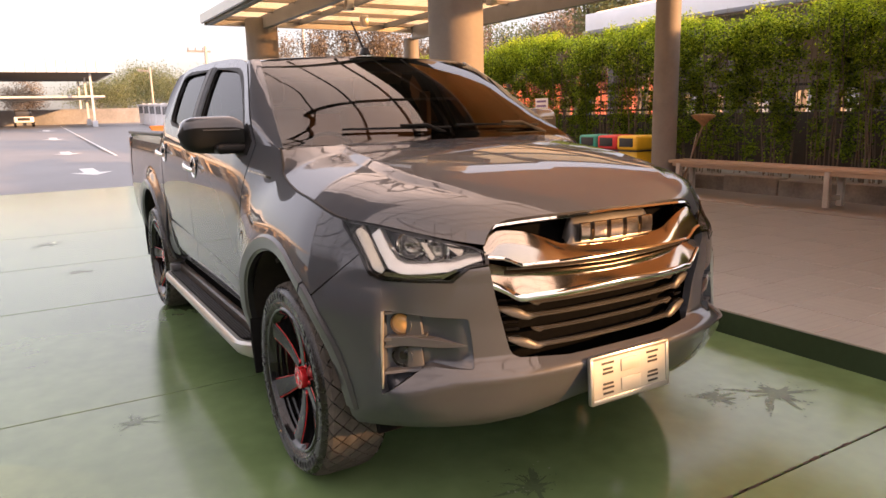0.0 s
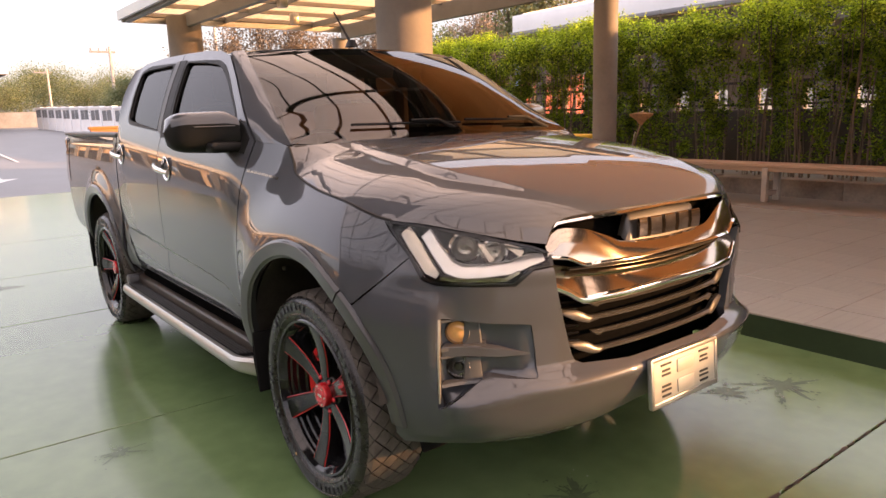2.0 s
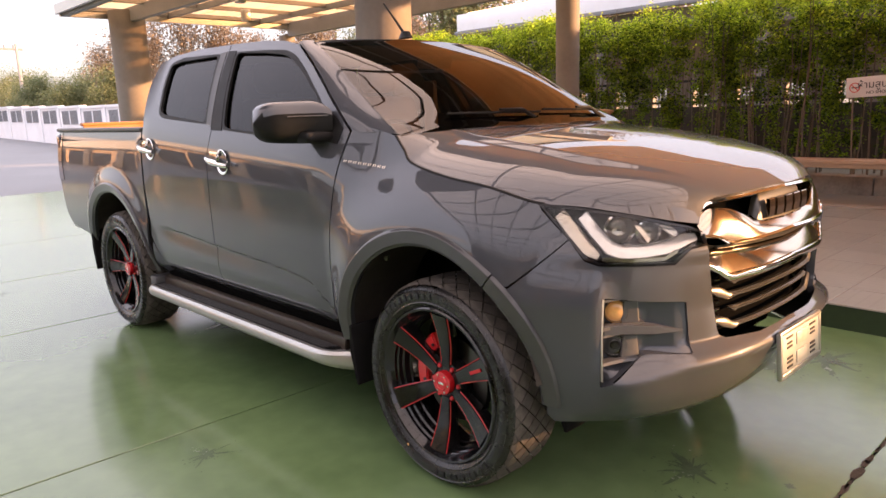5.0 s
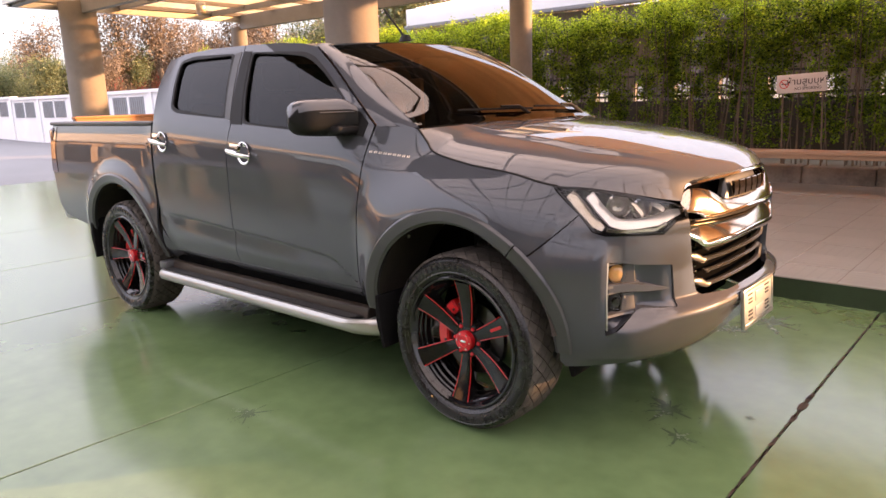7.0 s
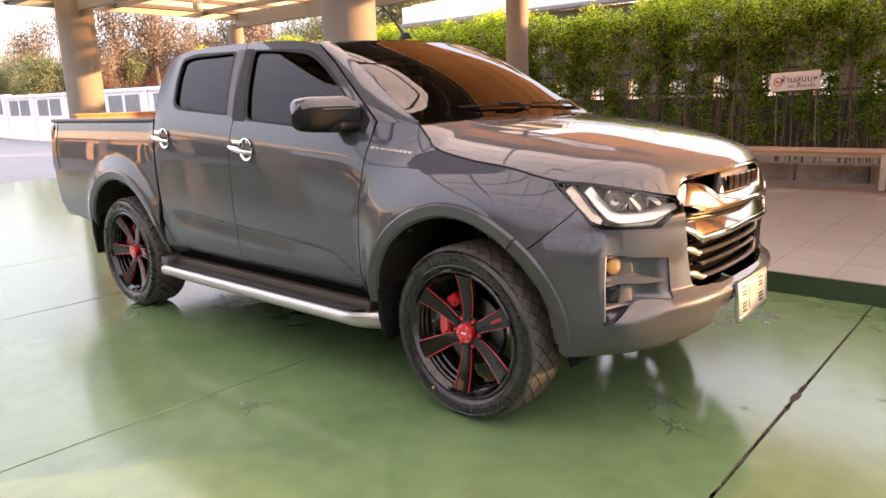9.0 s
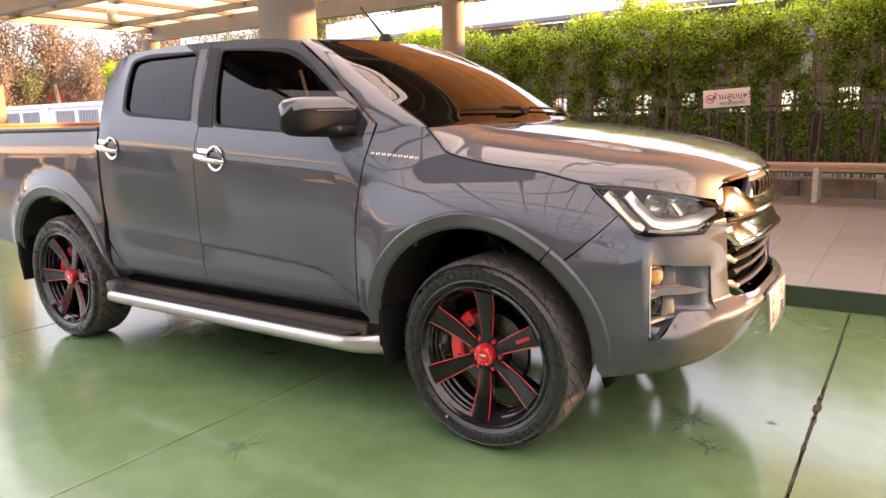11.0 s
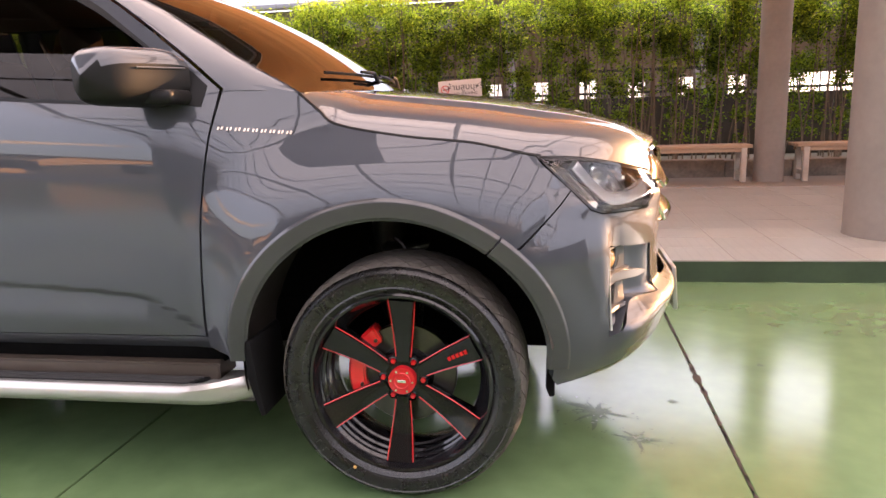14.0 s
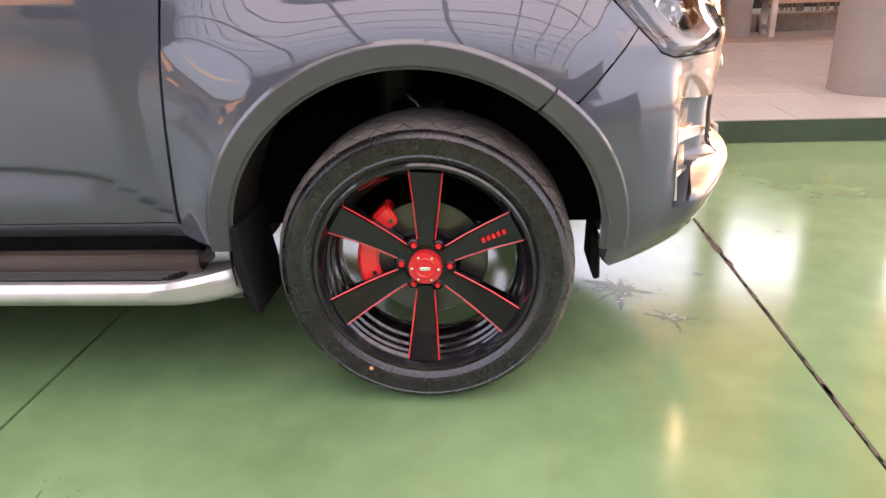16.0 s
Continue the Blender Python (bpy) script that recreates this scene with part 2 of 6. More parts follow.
FEND = [(0.40, 0.06), (0.60, 0.022), (0.80, 0.0), (0.90, 0.004), (0.98, 0.013), (1.06, 0.030), (1.13, 0.052), (1.20, 0.082), (1.26, 0.104), (1.36, 0.135)]
FRONT = [(0.38, 0.10), (0.43, 0.045), (0.49, 0.010), (0.55, -0.012), (0.592, -0.025), (0.605, -0.020), (0.640, 0.022), (0.655, 0.034), (0.75, 0.034), (0.90, 0.012), (0.955, 0.0), (0.985, 0.012), (1.06, 0.035), (1.13, 0.07), (1.36, 0.2)]
PLAIN = [(0.38, 0.10), (0.43, 0.045), (0.49, 0.012), (0.55, 0.0), (0.60, -0.002), (0.67, 0.0), (0.75, 0.004), (0.90, 0.008), (0.955, 0.0), (0.985, 0.012), (1.06, 0.035), (1.13, 0.07), (1.36, 0.2)]
BED = [(0.40, 0.10), (0.60, 0.03), (0.85, 0.004), (1.00, 0.0), (1.15, 0.006), (1.28, 0.022), (1.37, 0.04)]
CREASE = [(0.0, 0.50), (0.64, 0.56), (0.70, 0.594), (0.85, 0.684), (1.28, 0.720), (1.70, 0.742), (2.30, 0.775), (4.5, 0.80)]
def inset(u, z):
    door, fend, front, bed = (hermite_c(k, z) for k in (DOOR, FEND, FRONT, BED))
    f = smooth(-0.75, -0.25, u); g = smooth(0.40, 0.75, u); b = smooth(2.45, 2.70, -u)
    zb = belt(u)
    if z > 1.0 and u < 0.3:
        h = zb - 0.03 - 1.0
        s = (z - 1.0) / h
        if s < 1:
            door = (3 - 2 * s) * s * s * 0.026 + (s - 1) * s * s * 0.30 * h
        else:
            up = z - 1.0 - h
            door = 0.026 + 0.30 * up + 0.34 * up * up
    # the lower door crease: a sharp edge with a scoop below it that runs out downwards
    below = hermite_c(CREASE, -u) - z
    crease = 0.013 * smooth(0.0, 0.020, below) * (1 - smooth(0.0, 0.135, below)) * smooth(0.64, 0.72, -u) * (1 - smooth(2.25, 2.5, -u))
    d = door + crease
    d = d * (1 - b) + bed * b
    d = d * (1 - f) + fend * f
    plain = hermite_c(PLAIN, z)
    # the lower lip of the bumper drops towards the corner
    fall = 0.040 * (1 - smooth(0.70, 0.95, u)) * smooth(0.45, 0.53, z) * (1 - smooth(0.66, 0.76, z))
    front = hermite_c(FRONT, z + fall)
    return d * (1 - g) + plain * g + (front - plain) * smooth(0.650, 0.70, u) - swell(u, z)
# how far the wheel arches and the bumper corners stand out beyond the plain outline
CORNER = [(0.0, 0.0), (0.22, 0.030), (0.36, 0.054), (0.70, 0.056), (0.93, 0.037), (1.10, 0.024), (1.35, 0.010), (1.60, 0.006)]
def swell(u, z):
    wide = hermite_c(CORNER, u) * (1 - smooth(0.78, 1.06, z)) if u > 0 else 0.0
    r = math.hypot(u + 0.01, z - 0.448)
    wide = max(wide, 0.052 * (1 - smooth(0.53, 0.67 + 0.17 * smooth(0.60, 1.0, z), r)) * smooth(0.30, 0.45, z))
    return max(wide, 0.034 * (1 - smooth(0.56, 0.70, math.hypot(u + 3.135, z - 0.425))))
def hermite_c(k, z):
    return hermite(k, min(max(z, k[0][0]), k[-1][0] - 1e-6))
def skin(u, z, out=0.0):
    """Body surface, right side: (x, y, z)."""
    left = u > UC
    if left: u = 2 * UC - u
    x, y, nx, ny = outline(u)
    d = inset(u, z) - out
    y = y - ny * d
    return x - nx * d, (y if left else -y), z


def body_centre(p):
    return Vector((min(max(p.x, -3.8), 0.0), 0.0, min(max(p.z, 0.7), 1.0)))


def sheet(name, poly, fn, step, material, parent, label="", depth=0.014, sides=(1,), out=None):
    """A panel: the outline poly in (u, v) is cut on a grid and laid on the surface fn(u, v), with its edge turned in by depth.
    sides: 1 as fn gives it, -1 mirrored to the other side."""
    bm = bmesh.new()
    bm.faces.new([bm.verts.new((a, b, 0)) for a, b in poly])
    for axis in (0, 1):
        lo, hi = min(p[axis] for p in poly), max(p[axis] for p in poly)
        n = max(1, int(math.ceil((hi - lo) / step[axis])))
        for i in range(1, n):
            co, no = [0.0, 0.0, 0.0], [0.0, 0.0, 0.0]
            co[axis], no[axis] = lo + (hi - lo) * i / n, 1.0
            bmesh.ops.bisect_plane(bm, geom=bm.verts[:] + bm.edges[:] + bm.faces[:], plane_co=co, plane_no=no, dist=1e-6)
    bmesh.ops.triangulate(bm, faces=[f for f in bm.faces if len(f.verts) > 4])
    bm.verts.index_update()
    uv = [(v.co.x, v.co.y) for v in bm.verts]
    faces = [[v.index for v in f.verts] for f in bm.faces]
    rim = [(e.verts[0].index, e.verts[1].index, [sum(w.co[k] for w in e.link_faces[0].verts) / len(e.link_faces[0].verts) for k in (0, 1)]) for e in bm.edges if len(e.link_faces) == 1]
    bm.free()
    h = 2e-3
    pts, nor = [], []
    for a, b in uv:
        p = Vector(fn(a, b))
        n = (Vector(fn(a + h, b)) - Vector(fn(a - h, b))).cross(Vector(fn(a, b + h)) - Vector(fn(a, b - h)))
        n = n.normalized() if n.length > 1e-12 else Vector((0, 0, 1))
        ref = (p - body_centre(p)) if out is None else Vector(out)
        if n.dot(ref) < 0:
            n = -n
        pts.append(p)
        nor.append(n)
    made = []
    for i, f in enumerate(faces):
        a, b, c = (pts[f[k]] for k in (0, 1, 2))
        if (b - a).cross(c - a).dot(nor[f[0]]) < 0:
            faces[i] = f[::-1]
    if depth > 0:
        for a, b, inner in rim:
            p, q = pts[a], pts[b]
            k = len(pts)
            side = (q - p).cross(nor[a])
            side = side.normalized() if side.length > 1e-9 else nor[a]
            mid = Vector(fn(*inner))
            if side.dot(p - mid) < 0:
                side = -side
            pts += [p.copy(), q.copy(), q - nor[b] * depth, p - nor[a] * depth]
            nor += [side, side, side, side]
            quad = [k, k + 1, k + 2, k + 3]
            if (pts[k + 1] - pts[k]).cross(pts[k + 2] - pts[k]).dot(side) < 0:
                quad = quad[::-1]
            faces.append(quad)
    for s in sides:
        vs = [(p.x, p.y * s, p.z) for p in pts]
        ns = [(n.x, n.y * s, n.z) for n in nor]
        fs = faces if s > 0 else [f[::-1] for f in faces]
        made.append(mesh_ob(name, vs, fs, material, parent, label, True, ns))
    return made


def keyhole(outer, hole):
    """One outline from an outer loop and a hole wound the other way."""
    best = min(((a[0] - b[0]) ** 2 + (a[1] - b[1]) ** 2, i, j) for i, a in enumerate(outer) for j, b in enumerate(hole))
    i, j = best[1], best[2]
    area = lambda loop: sum(p[0] * q[1] - q[0] * p[1] for p, q in zip(loop, loop[1:] + loop[:1]))
    if area(outer) * area(hole) > 0:
        hole = hole[::-1]
        j = len(hole) - 1 - j
    e = 2e-4
    dx, dy = hole[j][0] - outer[i][0], hole[j][1] - outer[i][1]
    ln = math.hypot(dx, dy) or 1.0
    ox, oy = -dy / ln * e, dx / ln * e
    ring = hole[j:] + hole[:j]
    return outer[:i + 1] + ring + [(ring[0][0] + ox, ring[0][1] + oy), (outer[i][0] + ox, outer[i][1] + oy)] + outer[i + 1:]


def curve(points, n=6):
    """A smooth line through points, open."""
    pts = [Vector((p[0], p[1], 0)) for p in points]
    res = []
    for i in range(len(pts) - 1):
        p0, p1, p2, p3 = pts[max(i - 1, 0)], pts[i], pts[i + 1], pts[min(i + 2, len(pts) - 1)]
        for k in range(n):
            t = k / n
            q = 0.5 * ((2 * p1) + (p2 - p0) * t + (2 * p0 - 5 * p1 + 4 * p2 - p3) * t * t + (3 * p1 - p0 - 3 * p2 + p3) * t ** 3)
            res.append((q.x, q.y))
    res.append((pts[-1].x, pts[-1].y))
    return res


def rounded(poly, r=0.03, n=4):
    """Rounds the corners of a closed outline."""
    res = []
    for i, p in enumerate(poly):
        a, b = Vector(poly[i - 1]), Vector(poly[(i + 1) % len(poly)])
        p = Vector(p)
        ra = min(r, (a - p).length * 0.45)
        rb = min(r, (b - p).length * 0.45)
        s, e = p + (a - p).normalized() * ra, p + (b - p).normalized() * rb
        for k in range(n + 1):
            t = k / n
            q = s * (1 - t) ** 2 + p * 2 * t * (1 - t) + e * t * t
            res.append((q.x, q.y))
    return res


def inflate(poly, d):
    c = (sum(p[0] for p in poly) / len(poly), sum(p[1] for p in poly) / len(poly))
    res = []
    for p in poly:
        v = Vector((p[0] - c[0], p[1] - c[1]))
        v = v * (1 + d / max(v.length, 1e-6))
        res.append((c[0] + v.x, c[1] + v.y))
    return res


# ---- the pickup truck ----
truck = empty("pickup_truck", "grey double-cab pickup truck with chrome grille and black-red wheels", "pickup truck")
ARCH_R, ARCH_Z, REAR = 0.505, 0.448, -3.135
ARCH_X = -0.01
BOTH = (1, -1)
STEP = (0.045, 0.035)


def arch(cx, a0, a1, r=ARCH_R, n=26):
    cz = ARCH_Z if cx > -1 else 0.425
    return [(cx + r * math.cos(radians(a0 + (a1 - a0) * k / n)), cz + r * math.sin(radians(a0 + (a1 - a0) * k / n))) for k in range(n + 1)]


def side_fn(off=0.0):
    return lambda u, z: skin(u, z, off)


# front fenders
hood_line = curve([(-0.30, 1.316), (-0.235, 1.262), (-0.17, 1.216), (0.04, 1.176), (0.26, 1.150), (0.455, 1.106)], 5)
fender_outline = [(-0.648, 0.50), (-0.603, 0.96), (-0.568, 1.20), (-0.533, 1.352), (-0.42, 1.345)] + hood_line + [(0.470, 1.085), (0.561, 1.000), (0.380, 0.8465), (0.34, 0.8455)] + arch(ARCH_X, 52.0, 173) + [(-0.53, 0.47)]
sheet("fender", fender_outline, side_fn(), STEP, PAINT, truck, sides=BOTH)

# doors, each with its window opening
front_win = rounded([(-0.70, 1.395), (-0.80, 1.482), (-0.98, 1.606), (-1.10, 1.672), (-1.19, 1.702), (-1.39, 1.722), (-1.662, 1.738), (-1.60, 1.50), (-1.555, 1.352), (-0.70, 1.290)], 0.035)
front_door = [(-0.655, 0.535), (-0.610, 0.96), (-0.575, 1.20), (-0.548, 1.335), (-0.65, 1.425), (-0.78, 1.523), (-0.92, 1.620), (-1.11, 1.733), (-1.24, 1.762), (-1.45, 1.780), (-1.757, 1.788), (-1.700, 1.5), (-1.672, 1.33), (-1.694, 1.18), (-1.70, 0.92), (-1.712, 0.535)]
rear_win = rounded([(-1.838, 1.739), (-2.26, 1.742), (-2.385, 1.722), (-2.375, 1.60), (-2.345, 1.448), (-2.28, 1.425), (-1.748, 1.380)], 0.035)
rear_door = [(-1.718, 0.535), (-1.706, 0.92), (-1.700, 1.18), (-1.678, 1.33), (-1.706, 1.5), (-1.763, 1.788), (-2.10, 1.790), (-2.38, 1.775), (-2.50, 1.745), (-2.535, 1.60), (-2.56, 1.40), (-2.565, 1.0), (-2.552, 0.70), (-2.47, 0.535)]
for nm, outer, hole in (("front_door", front_door, front_win), ("rear_door", rear_door, rear_win)):
    doors = sheet(nm, keyhole(outer, hole), side_fn(), (0.045, 0.0125), PAINT, truck, sides=BOTH, depth=0.03)
    for d, s in zip(doors, BOTH):
        sheet("window_glass", inflate(hole, 0.012), side_fn(-0.016), (0.08, 0.06), WINDOW, d, "dark tinted window glass", depth=0.0, sides=(s,))
        if nm == "front_door":
            trim = [(-1.672, 1.748), (-1.752, 1.752), (-1.702, 1.5), (-1.678, 1.345), (-1.566, 1.342), (-1.612, 1.50)]
        else:
            trim = [(-1.770, 1.752), (-1.828, 1.748), (-1.738, 1.376), (-1.684, 1.362), (-1.712, 1.5)]
        sheet("pillar_trim", trim, side_fn(0.0035), (0.05, 0.05), BLACK if nm == "front_door" else SATIN, d, "black window pillar trim", depth=0.006, sides=(s,))
        sheet("window_seal", keyhole(inflate(hole, 0.013), inflate(hole, -0.010)), side_fn(0.002), (0.1, 0.1), BLACK, d, "black rubber window seal", depth=0.01, sides=(s,))

# bed sides
bed_side = [(-2.590, 0.50), (-2.590, 1.352), (-4.23, 1.352), (-4.262, 1.33), (-4.285, 1.05), (-4.27, 0.70), (-4.20, 0.62), (-3.78, 0.56), (-3.66, 0.52)] + arch(REAR, 168, 8, 0.53)
sheet("bed_side", bed_side, side_fn(), STEP, PAINT, truck, sides=BOTH)

# sill below the doors
sheet("sill", [(-0.600, 0.43), (-0.630, 0.530), (-2.47, 0.530), (-2.55, 0.66), (-2.57, 0.43)], lambda u, z: skin(u, z, -0.004 - 0.62 * max(0.0, 0.515 - z)), (0.06, 0.02), PAINT, truck, "dark grey sill", sides=BOTH)

# wheel arch flares
ARCH_LINER = mat("dusty_arch_liner", (0.040, 0.034, 0.029), rough=0.7, spec=0.2, var=0.5, scale=9, bump=0.15, bscale=60)
def flare_fn(cx, cz, r0, r1):
    def fn(a, r):
        t = min(1.0, max(0.0, (r - r0) / (r1 - r0)))
        o = 0.013 * t * (1 - smooth(0.88, 1.0, t)) + 0.002 - 0.010 * (1 - smooth(0.0, 0.14, t))
        return skin(cx + r * math.cos(a), cz + r * math.sin(a), o)
    return fn


FLARE = mat("grey_flare_paint", (0.040, 0.041, 0.044), rough=0.40, spec=0.15, coat=0.8, coat_rough=0.05, var=0.05, scale=6)
for cx, cz, a0, a1, r0, r1 in ((ARCH_X, ARCH_Z, 52.0, 178, 0.485, 0.553), (ARCH_X, ARCH_Z, 0, 51.3, 0.485, 0.553), (REAR, 0.425, 4, 171, 0.510, 0.580)):
    lo, hi = radians(a0), radians(a1)
    sheet("wheel_arch_flare", [(lo, r0), (hi, r0), (hi, r1), (lo, r1)], flare_fn(cx, cz, r0, r1), (0.06, 0.007), FLARE, truck, "grey wheel arch flare", depth=0.03, sides=BOTH)
for cx, cz, r0 in ((ARCH_X, ARCH_Z, 0.490), (REAR, 0.425, 0.512)):
    for s in BOTH:
        bm = lathe([(r0 + 0.012, -0.925), (r0 + 0.03, -0.86), (r0 + 0.035, -0.42)], 40, "y", arc=(9, 190))
        part("wheel_arch_liner", bm, ARCH_LINER, truck, "black inner wheel arch liner", m=Matrix.Translation((cx, 0, cz)) @ Matrix.Diagonal((1, s, 1, 1)))

# bonnet: a patch between its centre line, side edge, cowl edge and nose edge
HOOD_C = [(-0.36, 1.340), (-0.15, 1.330), (0.12, 1.304), (0.40, 1.262), (0.62, 1.214), (0.76, 1.170), (0.84, 1.134), (0.90, 1.100)]
edge_line = curve([(-0.30, 1.316), (-0.235, 1.262), (-0.17, 1.216), (0.04, 1.176), (0.26, 1.150), (0.455, 1.108), (0.60, 1.097), (0.775, 1.070), (0.90, 1.046), (1.0, 1.030)], 8)
edge_pts = [Vector(skin(u, z)) for u, z in edge_line]
edge_len = [0.0]
for p, q in zip(edge_pts, edge_pts[1:]):
    edge_len.append(edge_len[-1] + (q - p).length)
EDGE_X, EDGE_Y, EDGE_Z = [], [], []
for k in range(17):
    want = edge_len[-1] * k / 16
    i = max(j for j in range(len(edge_len) - 1) if edge_len[j] <= want + 1e-9)
    q = edge_pts[i].lerp(edge_pts[i + 1], (want - edge_len[i]) / (edge_len[i + 1] - edge_len[i]))
    EDGE_X.append((k / 16, q.x))
    EDGE_Y.append((k / 16, -q.y - 0.007))
    EDGE_Z.append((k / 16, q.z))
NOSE_Z = [(0, 1.112), (0.5, 1.109), (0.80, 1.102), (0.92, 1.086), (0.97, 1.062), (1.0, 1.030)]


def nose_edge(a):
    x, y, z = skin(UC - (UC - 1.0) * a, hermite_c(NOSE_Z, a), 0.022 * (1 - a))
    return x, -y


def hood_fn(v, w):
    a = abs(w)
    sx, sy, sz = hermite_c(EDGE_X, v), hermite_c(EDGE_Y, v), hermite_c(EDGE_Z, v)
    x0, x1 = -0.19, nose_edge(0.0)[0]
    xc = x0 + (x1 - x0) * v
    zc = hermite_c(HOOD_C, xc)
    rx = hermite_c([(0, x0), (0.35, -0.205), (0.75, -0.262), (1.0, EDGE_X[0][1])], a)
    fx, fy = nose_edge(a)
    x = (1 - a) * xc + a * sx + (1 - v) * (rx - (1 - a) * x0 - a * EDGE_X[0][1]) + max(v, 0.0) ** 1.5 * (fx - (1 - a) * x1 - a * EDGE_X[-1][1])
    y = a * sy + max(v, 0.0) ** 1.5 * (fy - a * EDGE_Y[-1][1])
    c = 0.66
    if a < c:
        fall = 0.13 * (a / c) ** 2
    else:
        t = (a - c) / (1 - c)
        fall = 0.13 + 0.87 * (0.26 * t + 0.40 * t * t + 0.34 * t ** 3)
        fall += 0.10 * smooth(0.0, 0.16, t) * (1 - smooth(0.16, 0.9, t)) * (1 - smooth(0.7, 1.0, v))
    nose = (NOSE_Z[0][1] - hermite_c(NOSE_Z, a)) / (NOSE_Z[0][1] - NOSE_Z[-1][1])
    b = smooth(0.55, 1.0, v)
    return (x, -y if w > 0 else y, zc - (zc - sz) * (fall * (1 - b) + nose * b))


sheet("bonnet", [(0, -1), (1, -1), (1, 1), (0, 1)], hood_fn, (0.022, 0.025), PAINT, truck, out=(0.3, 0, 1), depth=0.02)
# black tubes draw the shade of the gap along the bonnet
for s in BOTH:
    part("bonnet_gap_line", tube([(p.x, (p.y + 0.003) * s, p.z - 0.001) for p in edge_pts[:42]], 0.006, 6), BLACK, truck, "black line drawn in the gap beside the bonnet")

# roof
def roof_fn(x, y):
    z = 1.802 - 0.030 * max(0.0, (x + 1.75)) ** 2 / 0.5 - 0.10 * max(0.0, -(x + 2.15)) ** 2 - 0.022 * (abs(y) / 0.6) ** 2
    return (x, -y, z - 0.55 * max(0.0, abs(y) - 0.55) ** 1.6)


roof_half = [(-0.990, 0.0), (-1.003, 0.3), (-1.036, 0.56), (-1.075, 0.650), (-1.17, 0.664), (-1.45, 0.672), (-2.10, 0.672), (-2.40, 0.66), (-2.53, 0.60), (-2.55, 0.0)]
sheet("roof", roof_half + [(x, -y) for x, y in roof_half[::-1][1:-1]], roof_fn, (0.06, 0.05), PAINT, truck, out=(0, 0, 1), depth=0.03)


# windscreen and its pillars
SCREEN_BACK = [(-0.1, 0.0), (0.0, 0.0), (0.12, -0.03), (0.26, -0.058), (0.42, -0.064), (0.65, -0.04), (1.0, 0.0), (1.1, 0.0)]


def screen_fn(v, w):
    base = Vector((-0.19 - 0.13 * w * w, -0.80 * w, 1.335 - 0.008 * w * w))
    top = Vector((-1.00 - 0.055 * w * w, -0.650 * w, 1.770 - 0.033 * w * w))
    p = base.lerp(top, v)
    p += Vector((hermite_c(SCREEN_BACK, v), 0.0, 0.0)) * w ** 4
    p.y *= 1 + 0.17 * hermite_c(SCREEN_BACK, v) * w ** 4
    return p + Vector((0.6, 0, 0.8)) * 0.035 * math.sin(math.pi * min(max(v, 0), 1))


sheet("windscreen", [(-0.02, -0.985), (1.0, -0.985), (1.0, 0.985), (-0.02, 0.985)], screen_fn, (0.04, 0.06), SCREEN, truck, "dark tinted windscreen", out=(1, 0, 1), depth=0.0)


PILLAR_U = [(-0.1, -0.50), (0, -0.540), (0.22, -0.642), (0.5, -0.772), (0.75, -0.912), (1, -1.105), (1.1, -1.16)]
PILLAR_Z = [(-0.1, 1.305), (0, 1.338), (0.22, 1.429), (0.5, 1.527), (0.75, 1.624), (1, 1.737), (1.1, 1.76)]


def pillar_fn(v, w):
    a = Vector(screen_fn(v, 0.975))
    b = Vector(skin(hermite_c(PILLAR_U, v), hermite_c(PILLAR_Z, v)))
    n = Vector((0.25, -0.7, 0.45))
    return a.lerp(b, w) + n * (0.009 * math.sin(math.pi * w))


sheet("windscreen_pillar", [(-0.02, 0.0), (1.03, 0.0), (1.03, 0.98), (-0.02, 0.98)], pillar_fn, (0.04, 0.12), PAINT, truck, out=(0.5, -1, 0.5), sides=BOTH, depth=0.01)
# cowl below the windscreen
cowl = [(-0.17, 0.0), (-0.19, 0.28), (-0.24, 0.55), (-0.29, 0.78), (-0.41, 0.775), (-0.36, 0.6), (-0.26, 0.3), (-0.235, 0.0)]
sheet("cowl", cowl + [(x, -y) for x, y in cowl[::-1][1:-1]], lambda x, y: (x, -y, 1.318), (0.08, 0.1), BLACK, truck, "black plastic cowl", out=(0, 0, 1))
# cab rear wall with its window
sheet("cab_rear_wall", keyhole([(-0.86, 0.85), (0.86, 0.85), (0.86, 1.38), (0.70, 1.745), (0.5, 1.775), (-0.5, 1.775), (-0.70, 1.745), (-0.86, 1.38)], rounded([(-0.66, 1.42), (0.66, 1.42), (0.58, 1.70), (-0.58, 1.70)], 0.05)),
      lambda y, z: (-2.56 + 0.10 * max(0.0, z - 1.4) ** 1.3, y, z), (0.1, 0.08), PAINT, truck, out=(-1, 0, 0))
sheet("rear_window_glass", [(-0.67, 1.41), (0.67, 1.41), (0.59, 1.71), (-0.59, 1.71)], lambda y, z: (-2.552 + 0.10 * max(0.0, z - 1.4) ** 1.3, y, z), (0.2, 0.1), WINDOW, truck, "dark rear window glass", out=(-1, 0, 0), depth=0)

